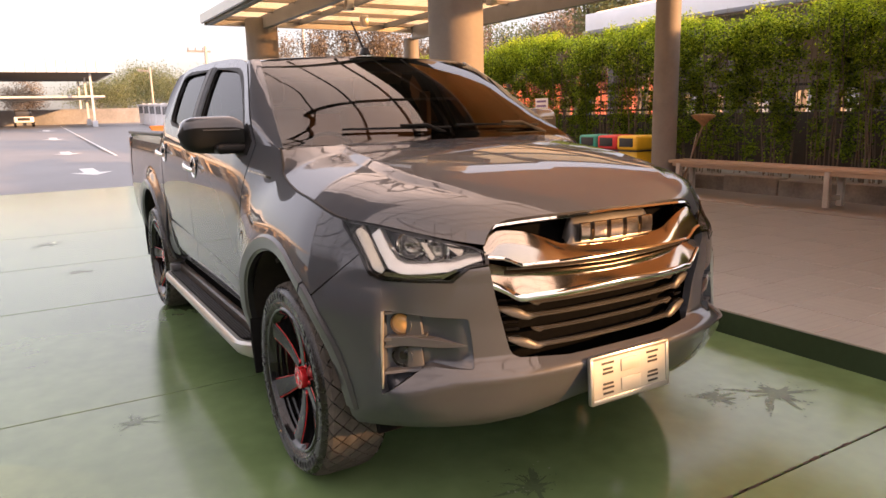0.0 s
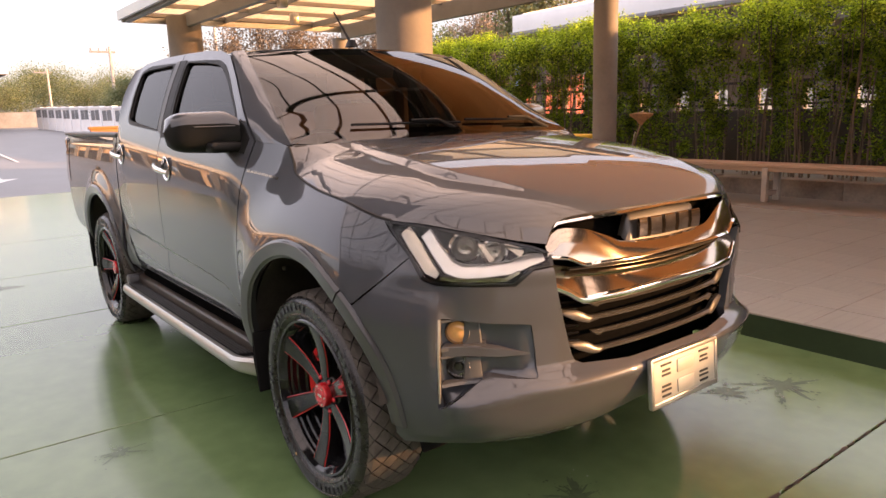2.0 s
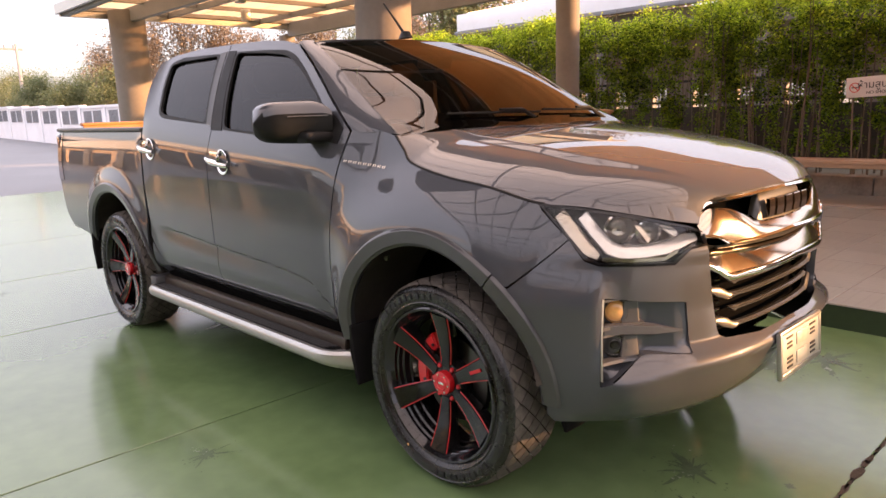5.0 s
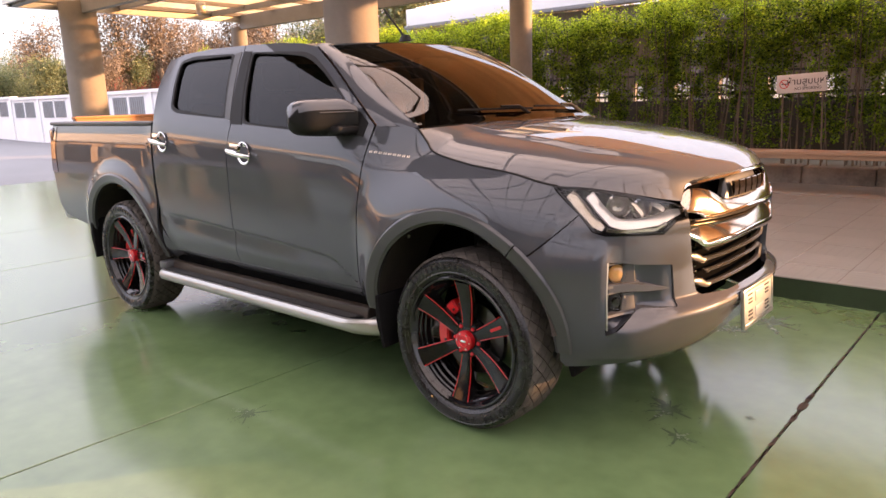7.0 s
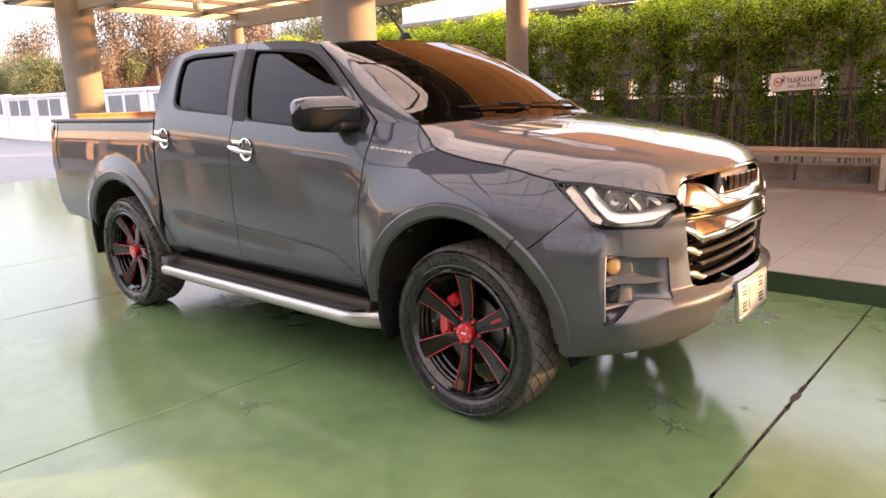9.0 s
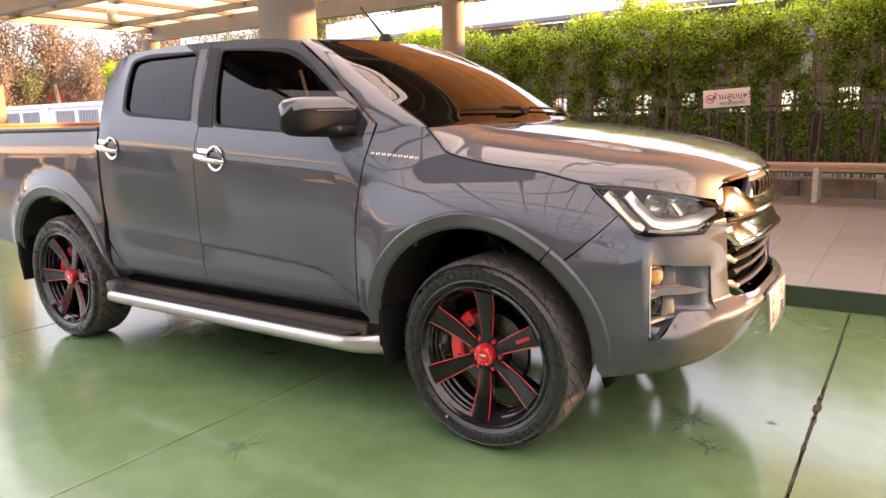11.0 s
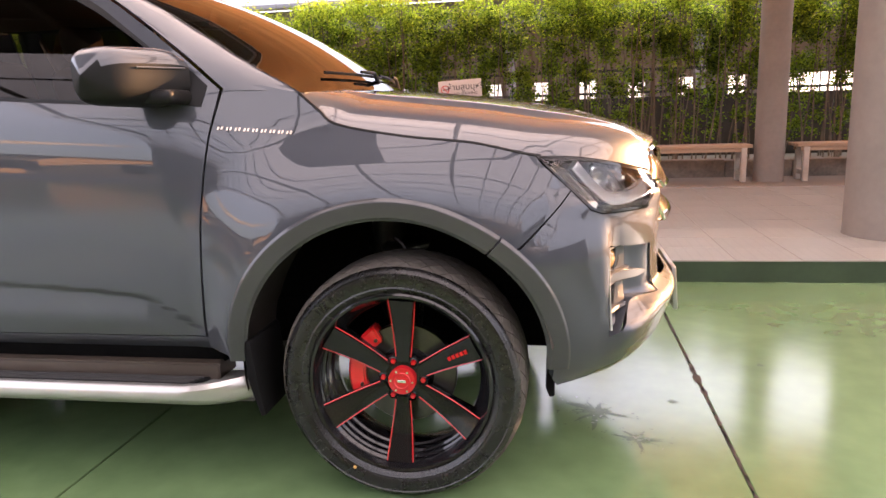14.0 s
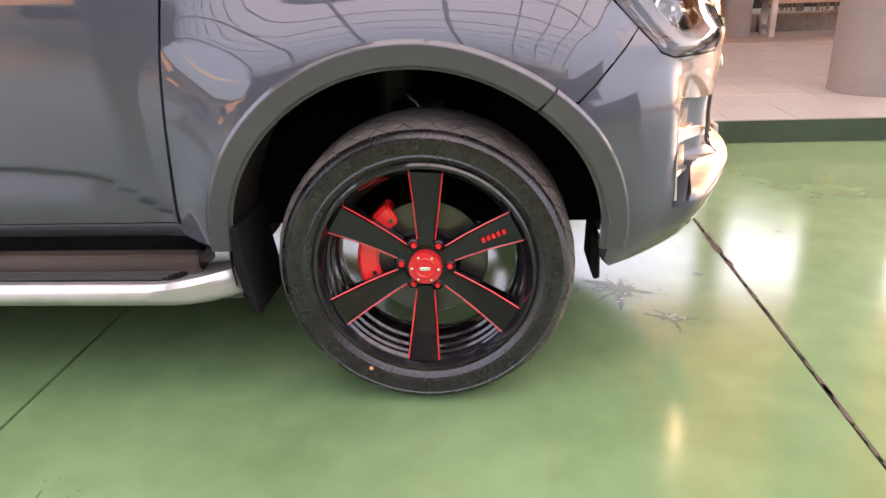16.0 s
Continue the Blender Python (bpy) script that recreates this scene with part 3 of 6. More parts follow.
# front bumper, with openings for the fog lamps and the grille
lamp_low = [(0.5635, 0.9975), (0.612, 0.936), (0.655, 0.921), (0.890, 0.914), (0.945, 0.958), (1.008, 0.964)]
grille_edge = [(1.014, 0.94), (1.028, 0.866), (1.080, 0.672), (1.092, 0.652), (1.115, 0.642), (1.30, 0.628)]
under = [(1.36, 0.462), (1.20, 0.430), (1.12, 0.405), (1.0, 0.392), (0.75, 0.392), (0.515, 0.385)]
half = [(0.33, 0.8405), (0.3835, 0.8415)] + lamp_low + grille_edge
FOG = rounded([(0.664, 0.825), (0.775, 0.808), (0.940, 0.79), (0.952, 0.70), (0.955, 0.625), (0.795, 0.632), (0.676, 0.548), (0.658, 0.535)], 0.012)
arch_f = arch(ARCH_X, -4, 50.8)
loop = half + [(2 * UC - u, z) for u, z in half[::-1]] + [(2 * UC - u, z) for u, z in arch_f[::-1]] + [(2 * UC - u, z) for u, z in under[::-1]] + [(UC, 0.466)] + under + arch_f
mirror_fog = [(2 * UC - u, z) for u, z in FOG]
sheet("front_bumper", keyhole(keyhole(loop, FOG), mirror_fog), side_fn(), (0.035, 0.012), PAINT, truck, depth=0.03)


# grille: bars that follow the nose
def bar(name, material, span, low, high, front, depth, parent, label="", n=44, lip=0.006, ends=True, tilt=0.0):
    """A bar along the body outline from span[0] to span[1]: low(u), high(u) its edges, front its standing out."""
    bm = bmesh.new()
    rings = []
    for k in range(n + 1):
        u = span[0] + (span[1] - span[0]) * k / n
        zl, zh = low(u), high(u)
        zm = 0.5 * (zl + zh)
        ring = [(zl, -depth), (zl, -lip), (zl + lip, 0.0), (zm, 0.003 - tilt * 0.45), (zh - lip, -tilt), (zh, -lip - tilt), (zh, -depth - tilt)]
        base_u = u if u <= UC else 2 * UC - u
        x, y, nx, ny = outline(base_u)
        s = -1 if u <= UC else 1
        rr = []
        for z, o in ring:
            d = -(front(u) + o)
            rr.append(bm.verts.new((x - nx * d, s * (y - ny * d), z)))
        rings.append(rr)
    for a, b in zip(rings, rings[1:]):
        for j in range(len(a) - 1):
            bm.faces.new((a[j], b[j], b[j + 1], a[j + 1]))
    if ends:
        bm.faces.new(rings[0])
        bm.faces.new(rings[-1][::-1])
    return part(name, bm, material, parent, label)


def sym(f):
    return lambda u: f(u if u <= UC else 2 * UC - u)


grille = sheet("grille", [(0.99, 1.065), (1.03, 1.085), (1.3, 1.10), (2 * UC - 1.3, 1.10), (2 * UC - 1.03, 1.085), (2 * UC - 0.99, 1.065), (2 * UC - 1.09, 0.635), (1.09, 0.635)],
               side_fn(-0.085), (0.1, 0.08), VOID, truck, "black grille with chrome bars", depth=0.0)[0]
E0, E1 = 0.998, 2 * UC - 0.998
lin = lambda pts: sym(lambda u: hermite_c(pts, u))
U_LOW = [(0.99, 0.990), (1.06, 0.982), (1.135, 0.954), (1.165, 0.957), (1.30, 0.958), (UC, 0.962)]
U_HIGH = [(0.99, 1.022), (1.02, 1.058), (1.06, 1.072), (1.13, 1.066), (1.22, 1.038), (1.30, 1.010), (UC, 1.000)]
M_LOW = [(1.01, 0.903), (1.06, 0.880), (1.125, 0.846), (1.165, 0.850), (1.22, 0.852), (UC, 0.860)]
M_HIGH = [(1.01, 0.962), (1.1, 0.945), (1.3, 0.925), (UC, 0.920)]
shift = lambda pts, d: [(u, z + d) for u, z in pts]
bar("upper_chrome_bar", SATIN_CHROME, (E0, E1), lin(U_LOW), lin(U_HIGH), sym(lambda u: -0.008 + 0.012 * smooth(1.0, 1.3, u)), 0.05, grille, "satin chrome upper bar", tilt=0.026)
bar("bright_lip", CHROME, (E0 + 0.01, E1 - 0.01), lin(shift(U_LOW, -0.003)), lin(shift(U_LOW, 0.008)), sym(lambda u: -0.003 + 0.012 * smooth(1.0, 1.3, u)), 0.04, grille, "bright chrome lip", lip=0.003)
bar("top_trim", CHROME, (E0, E1), lin([(0.99, 1.024), (1.012, 1.052), (1.05, 1.080), (1.3, 1.094), (UC, 1.098)]), lin([(0.99, 1.036), (1.012, 1.064), (1.05, 1.092), (1.3, 1.106), (UC, 1.110)]), sym(lambda u: -0.040 + 0.006 * smooth(1.0, 1.3, u)), 0.04, grille, "thin chrome edge")
bar("badge_panel", SLAT, (1.318, 2 * UC - 1.318), lin([(1.318, 0.996), (UC, 0.990)]), lin([(1.318, 1.020), (1.345, 1.090), (UC, 1.098)]), sym(lambda u: -0.032), 0.02, grille, "gunmetal badge panel", ends=False, tilt=0.02)
bar("slat", SLAT, (1.08, 2 * UC - 1.08), lin([(1.08, 0.940), (UC, 0.928)]), lin([(1.08, 0.949), (UC, 0.938)]), sym(lambda u: -0.02), 0.014, grille)
bar("main_chrome_bar", SATIN_CHROME, (1.018, 2 * UC - 1.018), lin(M_LOW), lin(M_HIGH), sym(lambda u: -0.002 + 0.018 * smooth(1.0, 1.3, u)), 0.06, grille, "broad satin chrome bar", tilt=0.045)
bar("bright_lip", CHROME, (1.022, 2 * UC - 1.022), lin(shift(M_LOW, -0.012)), lin(shift(M_LOW, 0.014)), sym(lambda u: 0.003 + 0.018 * smooth(1.0, 1.3, u)), 0.05, grille, "bright chrome lip", lip=0.004)
for za, zb, ua in ((0.806, 0.772, 1.050), (0.698, 0.664, 1.082)):
    bar("long_slat", SLAT, (ua, 2 * UC - ua), lin([(ua, za - 0.004), (ua + 0.05, za - 0.030), (ua + 0.115, zb - 0.012), (ua + 0.14, zb - 0.004), (UC, zb - 0.004)]), lin([(ua, za + 0.008), (ua + 0.07, za - 0.002), (ua + 0.12, zb + 0.009), (UC, zb + 0.008)]), sym(lambda u: -0.026), 0.016, grille, "gunmetal slat with blade ends", lip=0.002, tilt=0.006)
for zb, ua in ((0.815, 1.165), (0.719, 1.175)):
    bar("short_slat", SLAT, (ua, 2 * UC - ua), lin([(ua, zb + 0.004), (ua + 0.03, zb - 0.010), (ua + 0.05, zb - 0.003), (UC, zb - 0.003)]), lin([(ua, zb + 0.010), (ua + 0.04, zb + 0.008), (UC, zb + 0.007)]), sym(lambda u: -0.034), 0.012, grille, "thin gunmetal slat", lip=0.002, tilt=0.006)
# ribbed dark side fields
for s in BOTH:
    for k in range(9):
        zz = 0.668 + 0.026 * k
        ua, ub = 1.075 - 0.1 * (zz - 0.668) / 0.25 * 0.45, 1.135 - 0.02 * (zz - 0.668) / 0.25
        a, b = (ua, ub) if s > 0 else (2 * UC - ub, 2 * UC - ua)
        bar("side_rib", GLOSS_BLACK, (a, b), (lambda q: lambda u: q)(zz), (lambda q: lambda u: q)(zz + 0.012), lambda u: -0.045, 0.03, grille, n=3, lip=0.003)


# ---- lamps ----
def wall_ring(name, loop, d0, d1, material, parent, label=""):
    """The side walls of a recess along an outline on the body, from depth d0 to d1."""
    bm = bmesh.new()
    at = lambda d, u: d(u) if callable(d) else d
    a = [bm.verts.new(skin(u, z, at(d0, u))) for u, z in loop]
    b = [bm.verts.new(skin(u, z, at(d1, u))) for u, z in loop]
    n = len(loop)
    for i in range(n):
        bm.faces.new((a[i], a[(i + 1) % n], b[(i + 1) % n], b[i]))
    return part(name, bm, material, parent, label)


def fog_depth(u):
    return 0.046 - 0.040 * smooth(0.80, 0.945, min(u, 2 * UC - u))


def ribbon(name, line, width, out, thick, material, parent, label="", side=1):
    """A flat strip along a line on the body."""
    bm = bmesh.new()
    rings = []
    for i, (u, z) in enumerate(line):
        p, q = line[max(i - 1, 0)], line[min(i + 1, len(line) - 1)]
        dx, dz = q[0] - p[0], q[1] - p[1]
        ln = math.hypot(dx, dz)
        nx, nz = -dz / ln, dx / ln
        w = (width[i] if isinstance(width, (list, tuple)) else width) / 2
        o = out[i] if isinstance(out, (list, tuple)) else out
        ring = []
        for k, d in ((-1, -thick), (-1, -0.003), (-0.85, 0), (0.85, 0), (1, -0.003), (1, -thick)):
            x, y, zz = skin(u + nx * w * k, z + nz * w * k, o + d)
            ring.append(bm.verts.new((x, y * side, zz)))
        rings.append(ring)
    for a, b in zip(rings, rings[1:]):
        for j in range(6):
            bm.faces.new((a[j], b[j], b[(j + 1) % 6], a[(j + 1) % 6]))
    bm.faces.new(rings[0])
    bm.faces.new(rings[-1][::-1])
    return part(name, bm, material, parent, label)


def disc_on(u, z, out):
    """Pose on the body whose z axis points outwards."""
    p = Vector(skin(u, z, out))
    n = (Vector(skin(u, z, out + 0.05)) - p).normalized()
    return Matrix.Translation(p) @ n.to_track_quat("Z", "Y").to_matrix().to_4x4()


LAMP_DARK = mat("dark_lamp_inside", (0.03, 0.028, 0.026), rough=0.25, metal=0.3, var=0.1, scale=20)
LAMP_GREY = mat("pale_lamp_reflector", (0.40, 0.36, 0.30), rough=0.12, metal=0.85, var=0.06, scale=20)
lamp_out = [(0.462, 1.104), (0.60, 1.093), (0.775, 1.066), (0.955, 1.026), (1.010, 1.004), (1.006, 0.970), (0.945, 0.964), (0.890, 0.920), (0.655, 0.927), (0.615, 0.942), (0.565, 1.0)]
for s in BOTH:
    m_s = (lambda loop: loop) if s > 0 else (lambda loop: [(2 * UC - u, z) for u, z in loop])
    lamp = sheet("headlamp", m_s(lamp_out), side_fn(-0.085), (0.06, 0.04), LAMP_DARK, truck, "clear headlamp with white light guide", depth=0.0)[0]
    wall_ring("lamp_wall", m_s(lamp_out), -0.001, -0.086, LAMP_DARK, lamp)
    sheet("lens", m_s(inflate(lamp_out, 0.002)), side_fn(0.001), (0.05, 0.03), LENS, lamp, "clear lamp lens", depth=0.0)
    seal = keyhole(inflate(lamp_out, 0.003), inflate(lamp_out, -0.009))
    sheet("lens_seal", m_s(seal), side_fn(0.003), (0.08, 0.06), GLOSS_BLACK, lamp, "black lamp edge", depth=0.004)
    ribbon("outer_reflector", m_s([(0.525, 1.075), (0.575, 1.02), (0.625, 0.965), (0.655, 0.945)]), [0.042, 0.048, 0.040, 0.02], -0.022, 0.02, LAMP_GREY, lamp, "pale outer reflector")
    ribbon("light_guide", m_s([(0.605, 1.07), (0.645, 1.02), (0.690, 0.972), (0.73, 0.957), (0.80, 0.958), (0.885, 0.966), (0.945, 0.985), (0.990, 0.990)]), [0.040, 0.040, 0.042, 0.040, 0.036, 0.036, 0.034, 0.022], -0.014, 0.025, WHITE_TUBE, lamp, "white daytime light guide")
    ribbon("lower_guide", m_s([(0.665, 0.940), (0.75, 0.934), (0.86, 0.934), (0.905, 0.955)]), [0.012, 0.014, 0.014, 0.010], -0.010, 0.02, LAMP_GREY, lamp)
    for uu, rr, zz in ((0.735, 0.040, 1.022), (0.835, 0.032, 1.008)):
        pose_m = disc_on(*m_s([(uu, zz)])[0], -0.07)
        bm = lathe([(0.0, 0.012), (rr * 0.5, 0.010), (rr * 0.8, 0.003), (rr, -0.004)], 24, "z")
        ball = part("projector", lathe([(rr, -0.01), (rr + 0.008, 0.0), (rr + 0.010, 0.020), (rr + 0.003, 0.022), (rr - 0.004, 0.008)], 28, "z"), CHROME, lamp, "chrome projector ring", m=pose_m)
        part("projector_lens", bm, LENS, lamp, m=pose_m @ Matrix.Translation((0, 0, 0.012)))
        part("projector_bowl", lathe([(0.0, -0.008), (rr * 0.6, -0.004), (rr, 0.006)], 24, "z"), LAMP_GREY, lamp, m=pose_m)
    ribbon("fin", m_s([(0.775, 1.052), (0.825, 0.985)]), 0.018, -0.03, 0.03, LAMP_GREY, lamp)
    ribbon("fin", m_s([(0.875, 1.035), (0.925, 1.000)]), 0.026, -0.028, 0.03, LAMP_GREY, lamp)
    # fog lamp recess: deep at the lamps, running out to the body inwards
    recess = sheet("fog_lamp_recess", m_s(inflate(FOG, 0.003)), lambda u, z: skin(u, z, -fog_depth(u)), (0.03, 0.03), PAINT, truck, "grey fog lamp recess with two round lamps", depth=0.0)[0]
    wall_ring("recess_wall", m_s(FOG), lambda u: -0.002, lambda u: -fog_depth(u) - 0.001, PAINT, recess)
    # silver strip stands in for sunlight on the recess's outer edge
    ribbon("sunlit_edge", m_s([(0.6665, 0.822), (0.663, 0.70), (0.664, 0.56)]), 0.006, 0.0015, 0.01, SILVER, recess, "thin silver strip for the sunlit recess edge")
    ribbon("fin", m_s([(0.672, 0.716), (0.74, 0.716), (0.84, 0.706), (0.935, 0.694)]), [0.034, 0.034, 0.028, 0.006], [-0.006, -0.004, -0.004, -0.006], 0.05, PAINT, recess, "grey bumper fin")
    for zz, lens_m, nm in ((0.769, AMBER, "turn_lamp"), (0.655, LENS, "fog_lamp")):
        pm = disc_on(*m_s([(0.712, zz)])[0], -0.034)
        part("lamp_pod", lathe([(0.041, -0.02), (0.041, 0.004), (0.037, 0.009), (0.034, 0.004), (0.030, -0.012), (0.0, -0.016)], 28, "z"), CHROME if zz < 0.7 else LAMP_GREY, recess, "bright lamp bezel", m=pm)
        part(nm, lathe([(0.0, 0.012), (0.018, 0.010), (0.030, 0.005), (0.035, -0.003)], 24, "z"), lens_m, recess, "amber turn lamp" if zz > 0.7 else "clear fog lamp", m=pm)
        if zz < 0.7:
            part("fog_projector", lathe([(0.0, 0.004), (0.012, 0.002), (0.016, -0.006)], 18, "z"), LAMP_DARK, recess, m=pm)
        for dz, thick, w1 in ((-0.046, 0.011, 0.800), (0.044, 0.008, 0.790)):
            ribbon("lamp_shelf", m_s([(0.668, zz + dz), (0.72, zz + dz + 0.004), (w1, zz + dz + (0.010 if dz < 0 else -0.002))]), [thick, thick, thick * 0.6], [-0.004, -0.006, -0.014], 0.04, SATIN, recess, "satin grey lamp shelf")
        ribbon("cell_ramp", m_s([(0.757, zz + 0.036), (0.757, zz - 0.036)]), [0.045, 0.062], -0.024, 0.012, SATIN, recess, "satin grey cell face")

# badge on the grille: plain raised blocks
for i in range(5):
    u0 = 1.345 + 0.076 * i
    bar("badge_block", SATIN_CHROME, (u0 + (0.018 if i == 0 else 0), u0 + 0.056), lambda u: 1.012, lambda u: 1.075, lambda u: -0.018, 0.012, grille, "chrome badge block", n=4, lip=0.002)

# number plate in its holder, blank but for small bars
plate = part("number_plate", boxed((-0.195, -0.010, -0.086), (0.195, 0.0, 0.086), 0.004), PLATE_CREAM, truck, "cream number plate with dark bars")
part("plate_surround", (lambda bm: [box(bm, a, b, 0.004) for a, b in (((-0.200, -0.014, 0.078), (0.200, 0.004, 0.094)), ((-0.200, -0.014, -0.094), (0.200, 0.004, -0.072)), ((-0.203, -0.014, -0.09), (-0.186, 0.004, 0.09)), ((0.186, -0.014, -0.09), (0.203, 0.004, 0.09)))] and bm)(bmesh.new()), SILVER, plate, "bright plate surround")
for sx in (-1, 1):
    for k, (z, w) in enumerate(((0.060, 0.06), (0.038, 0.045), (0.022, 0.05), (-0.020, 0.05), (-0.036, 0.055), (-0.056, 0.05))):
        part("dark_bar", boxed((sx * 0.115 - w / 2, -0.0125, z - 0.004), (sx * 0.115 + w / 2, -0.0095, z + 0.004)), INK, plate, smooth=False)
part("raised_field", boxed((-0.05, -0.014, -0.062), (0.05, -0.009, -0.012), 0.003), PLATE_CREAM, plate)
part("raised_field", boxed((-0.05, -0.014, 0.012), (0.05, -0.009, 0.062), 0.003), PLATE_CREAM, plate)
plate.matrix_basis = pose(0.950, 0.016, 0.527, -4, 0, 90) @ Matrix.Diagonal((0.95, 1.0, 0.93, 1.0))

# the brown reflection on the dark upright is put into its colour
UPRIGHT = mat("brown_upright_plastic", (0.034, 0.026, 0.020), rough=0.3, spec=0.5, var=0.2, scale=8)
TREAD = mat("black_tread_rubber", (0.006, 0.006, 0.006), rough=0.75, spec=0.08, var=0.3, scale=14)
RIB = mat("worn_rib_rubber", (0.020, 0.0195, 0.019), rough=0.6, var=0.25, scale=14)
FLAP = mat("black_flap_rubber", (0.008, 0.008, 0.008), rough=0.8, spec=0.05, var=0.2, scale=12)
# ---- mirrors, handles, emblem, steps ----
for s in BOTH:
    bm_cap, bm_low = bmesh.new(), bmesh.new()
    rows = []
    NB = 28
    for k in range(15):
        t = k / 14
        y = 0.862 + 0.262 * t
        round_off = (1 - max(0.0, (t - 0.60) / 0.40) ** 3.2) ** 0.5 if t < 1 else 0.02
        round_in = 1 - 0.25 * (1 - min(1, t / 0.2)) ** 2
        cx = -0.715 - 0.105 * t
        hx, hz = 0.085 * (1 - 0.2 * t) * round_off, (0.092 - 0.010 * t) * round_off * round_in
        cz = 1.376 + 0.004 * t
        ring = []
        for q in range(NB):
            a = 2 * math.pi * q / NB
            c, d = math.cos(a), math.sin(a)
            px = math.copysign(abs(c) ** (0.85 if c > 0 else 0.35), c)
            pz = math.copysign(abs(d) ** 0.60, d)
            ring.append(Vector((cx + hx * px, -y * s, cz + hz * pz + 0.015 * px * 0)))
        rows.append(ring)
    shells = {"cap": bmesh.new(), "low": bmesh.new()}
    for (nm, bmx), keep in zip(shells.items(), (lambda z: z > 1.402, lambda z: z <= 1.402)):
        for a, b in zip(rows, rows[1:]):
            for q in range(NB):
                quad = (a[q], a[(q + 1) % NB], b[(q + 1) % NB], b[q])
                if keep(sum(v.z for v in quad) / 4):
                    bmx.faces.new([bmx.verts.new(v) for v in quad])
        bmesh.ops.remove_doubles(bmx, verts=bmx.verts, dist=1e-5)
    mirror = part("door_mirror", shells["low"], BLACK, truck, "black and grey door mirror")
    part("mirror_cap", shells["cap"], PAINT, mirror, "grey painted mirror cap")
    part("mirror_strip", tube([(r[0].x + 0.004, r[0].y, 1.402) for r in rows[1:10]], 0.003, 6), SATIN, mirror, "thin bright strip")
    part("mirror_glass", boxed((-0.815, min(-0.89 * s, -1.08 * s), 1.325), (-0.808, max(-0.89 * s, -1.08 * s), 1.435), 0.02), CHROME, mirror, "mirror glass")
    part("mirror_foot", (lambda bm: box(bm, (-0.735, min(-0.835 * s, -0.99 * s), 1.292), (-0.630, max(-0.835 * s, -0.99 * s), 1.338), 0.018, 3))(bmesh.new()), BLACK, mirror, "black mirror foot")
    tri = sheet("mirror_sail", [(-0.585, 1.350), (-0.635, 1.395), (-0.700, 1.430), (-0.725, 1.300), (-0.60, 1.285)], side_fn(0.004), (0.06, 0.05), BLACK, truck, "black mirror corner", depth=0.01, sides=(s,))

    # handles
    for u, z in ((-1.535, 1.185), (-2.435, 1.235)):
        flip = Matrix.Diagonal((1, s, 1, 1))
        base = disc_on(u + 0.012, z, 0.001)
        cup = part("door_handle", lathe([(0.061, 0.0), (0.065, 0.005), (0.060, 0.007), (0.052, 0.003), (0.030, -0.010), (0.0, -0.012)], 32, "z"), CHROME, truck, "chrome door handle", m=flip @ base)
        rows_h = []
        bm = bmesh.new()
        for k in range(13):
            t = k / 12
            uu, zz = u - 0.115 + 0.225 * t, z + 0.014 - 0.028 * t
            o = 0.012 + 0.034 * math.sin(math.pi * min(1, 0.12 + t * 0.80)) ** 0.7
            w = 0.0155 - 0.006 * abs(t - 0.45)
            ring = []
            for q in range(10):
                a = 2 * math.pi * q / 10
                x, y, zq = skin(uu, zz + w * math.sin(a), o + 0.010 * math.cos(a))
                ring.append(bm.verts.new((x, y * s, zq)))
            rows_h.append(ring)
        for a, b in zip(rows_h, rows_h[1:]):
            for q in range(10):
                bm.faces.new((a[q], a[(q + 1) % 10], b[(q + 1) % 10], b[q]))
        bm.faces.new(rows_h[0])
        bm.faces.new(rows_h[-1])
        part("grip", bm, CHROME, cup, "chrome grip")
        sheet("handle_plate", [(u - 0.128, z + 0.052), (u - 0.028, z + 0.046), (u - 0.040, z + 0.024), (u - 0.122, z + 0.032)], side_fn(0.003), (0.05, 0.03), CHROME, cup, depth=0.005, sides=(s,))

    # side emblem: small slanted chrome blocks
    for i in range(9):
        u0 = -0.548 + 0.0268 * i
        z0 = 1.212 - 0.00255 * i
        for du, wd in ((0.0, 0.006), (0.011, 0.006)):
            sheet("emblem_block", [(u0 + du, z0), (u0 + du + wd, z0 - 0.001), (u0 + du + wd + 0.003, z0 + 0.009), (u0 + du + 0.003, z0 + 0.010)], side_fn(0.003), (0.05, 0.05), SATIN_CHROME, truck, "small chrome emblem block", depth=0.005, sides=(s,))

    # side step: a silver nosing, a ribbed black tread and a dark upright behind it
    prof = [(-0.79, 0.372), (-0.936, 0.374), (-0.942, 0.388), (-0.962, 0.388), (-0.976, 0.374), (-0.979, 0.350), (-0.968, 0.328), (-0.945, 0.316), (-0.89, 0.316), (-0.79, 0.340)]
    bm = bmesh.new()
    rows_s = []
    for k in range(49):
        t = k / 48
        x = -0.505 - 2.10 * t
        front = max(0.0, 1 - (-0.505 - x) / 0.20)
        back = max(0.0, 1 - (x + 2.605) / 0.06)
        row = []
        for y, z in prof:
            out = 1 if y < -0.93 else 0
            row.append(bm.verts.new((x, (y + out * (0.085 * front ** 2 + 0.05 * back ** 2)) * s, z + 0.020 * front * (z > 0.36) - 0.004 * front)))
        rows_s.append(row)
    for a, b in zip(rows_s, rows_s[1:]):
        for j in range(len(prof)):
            bm.faces.new((a[j], b[j], b[(j + 1) % len(prof)], a[(j + 1) % len(prof)]))
    bm.faces.new(rows_s[0])
    bm.faces.new(rows_s[-1])
    step = part("side_step", bm, SILVER, truck, "silver side step with black tread")
    bm = bmesh.new()
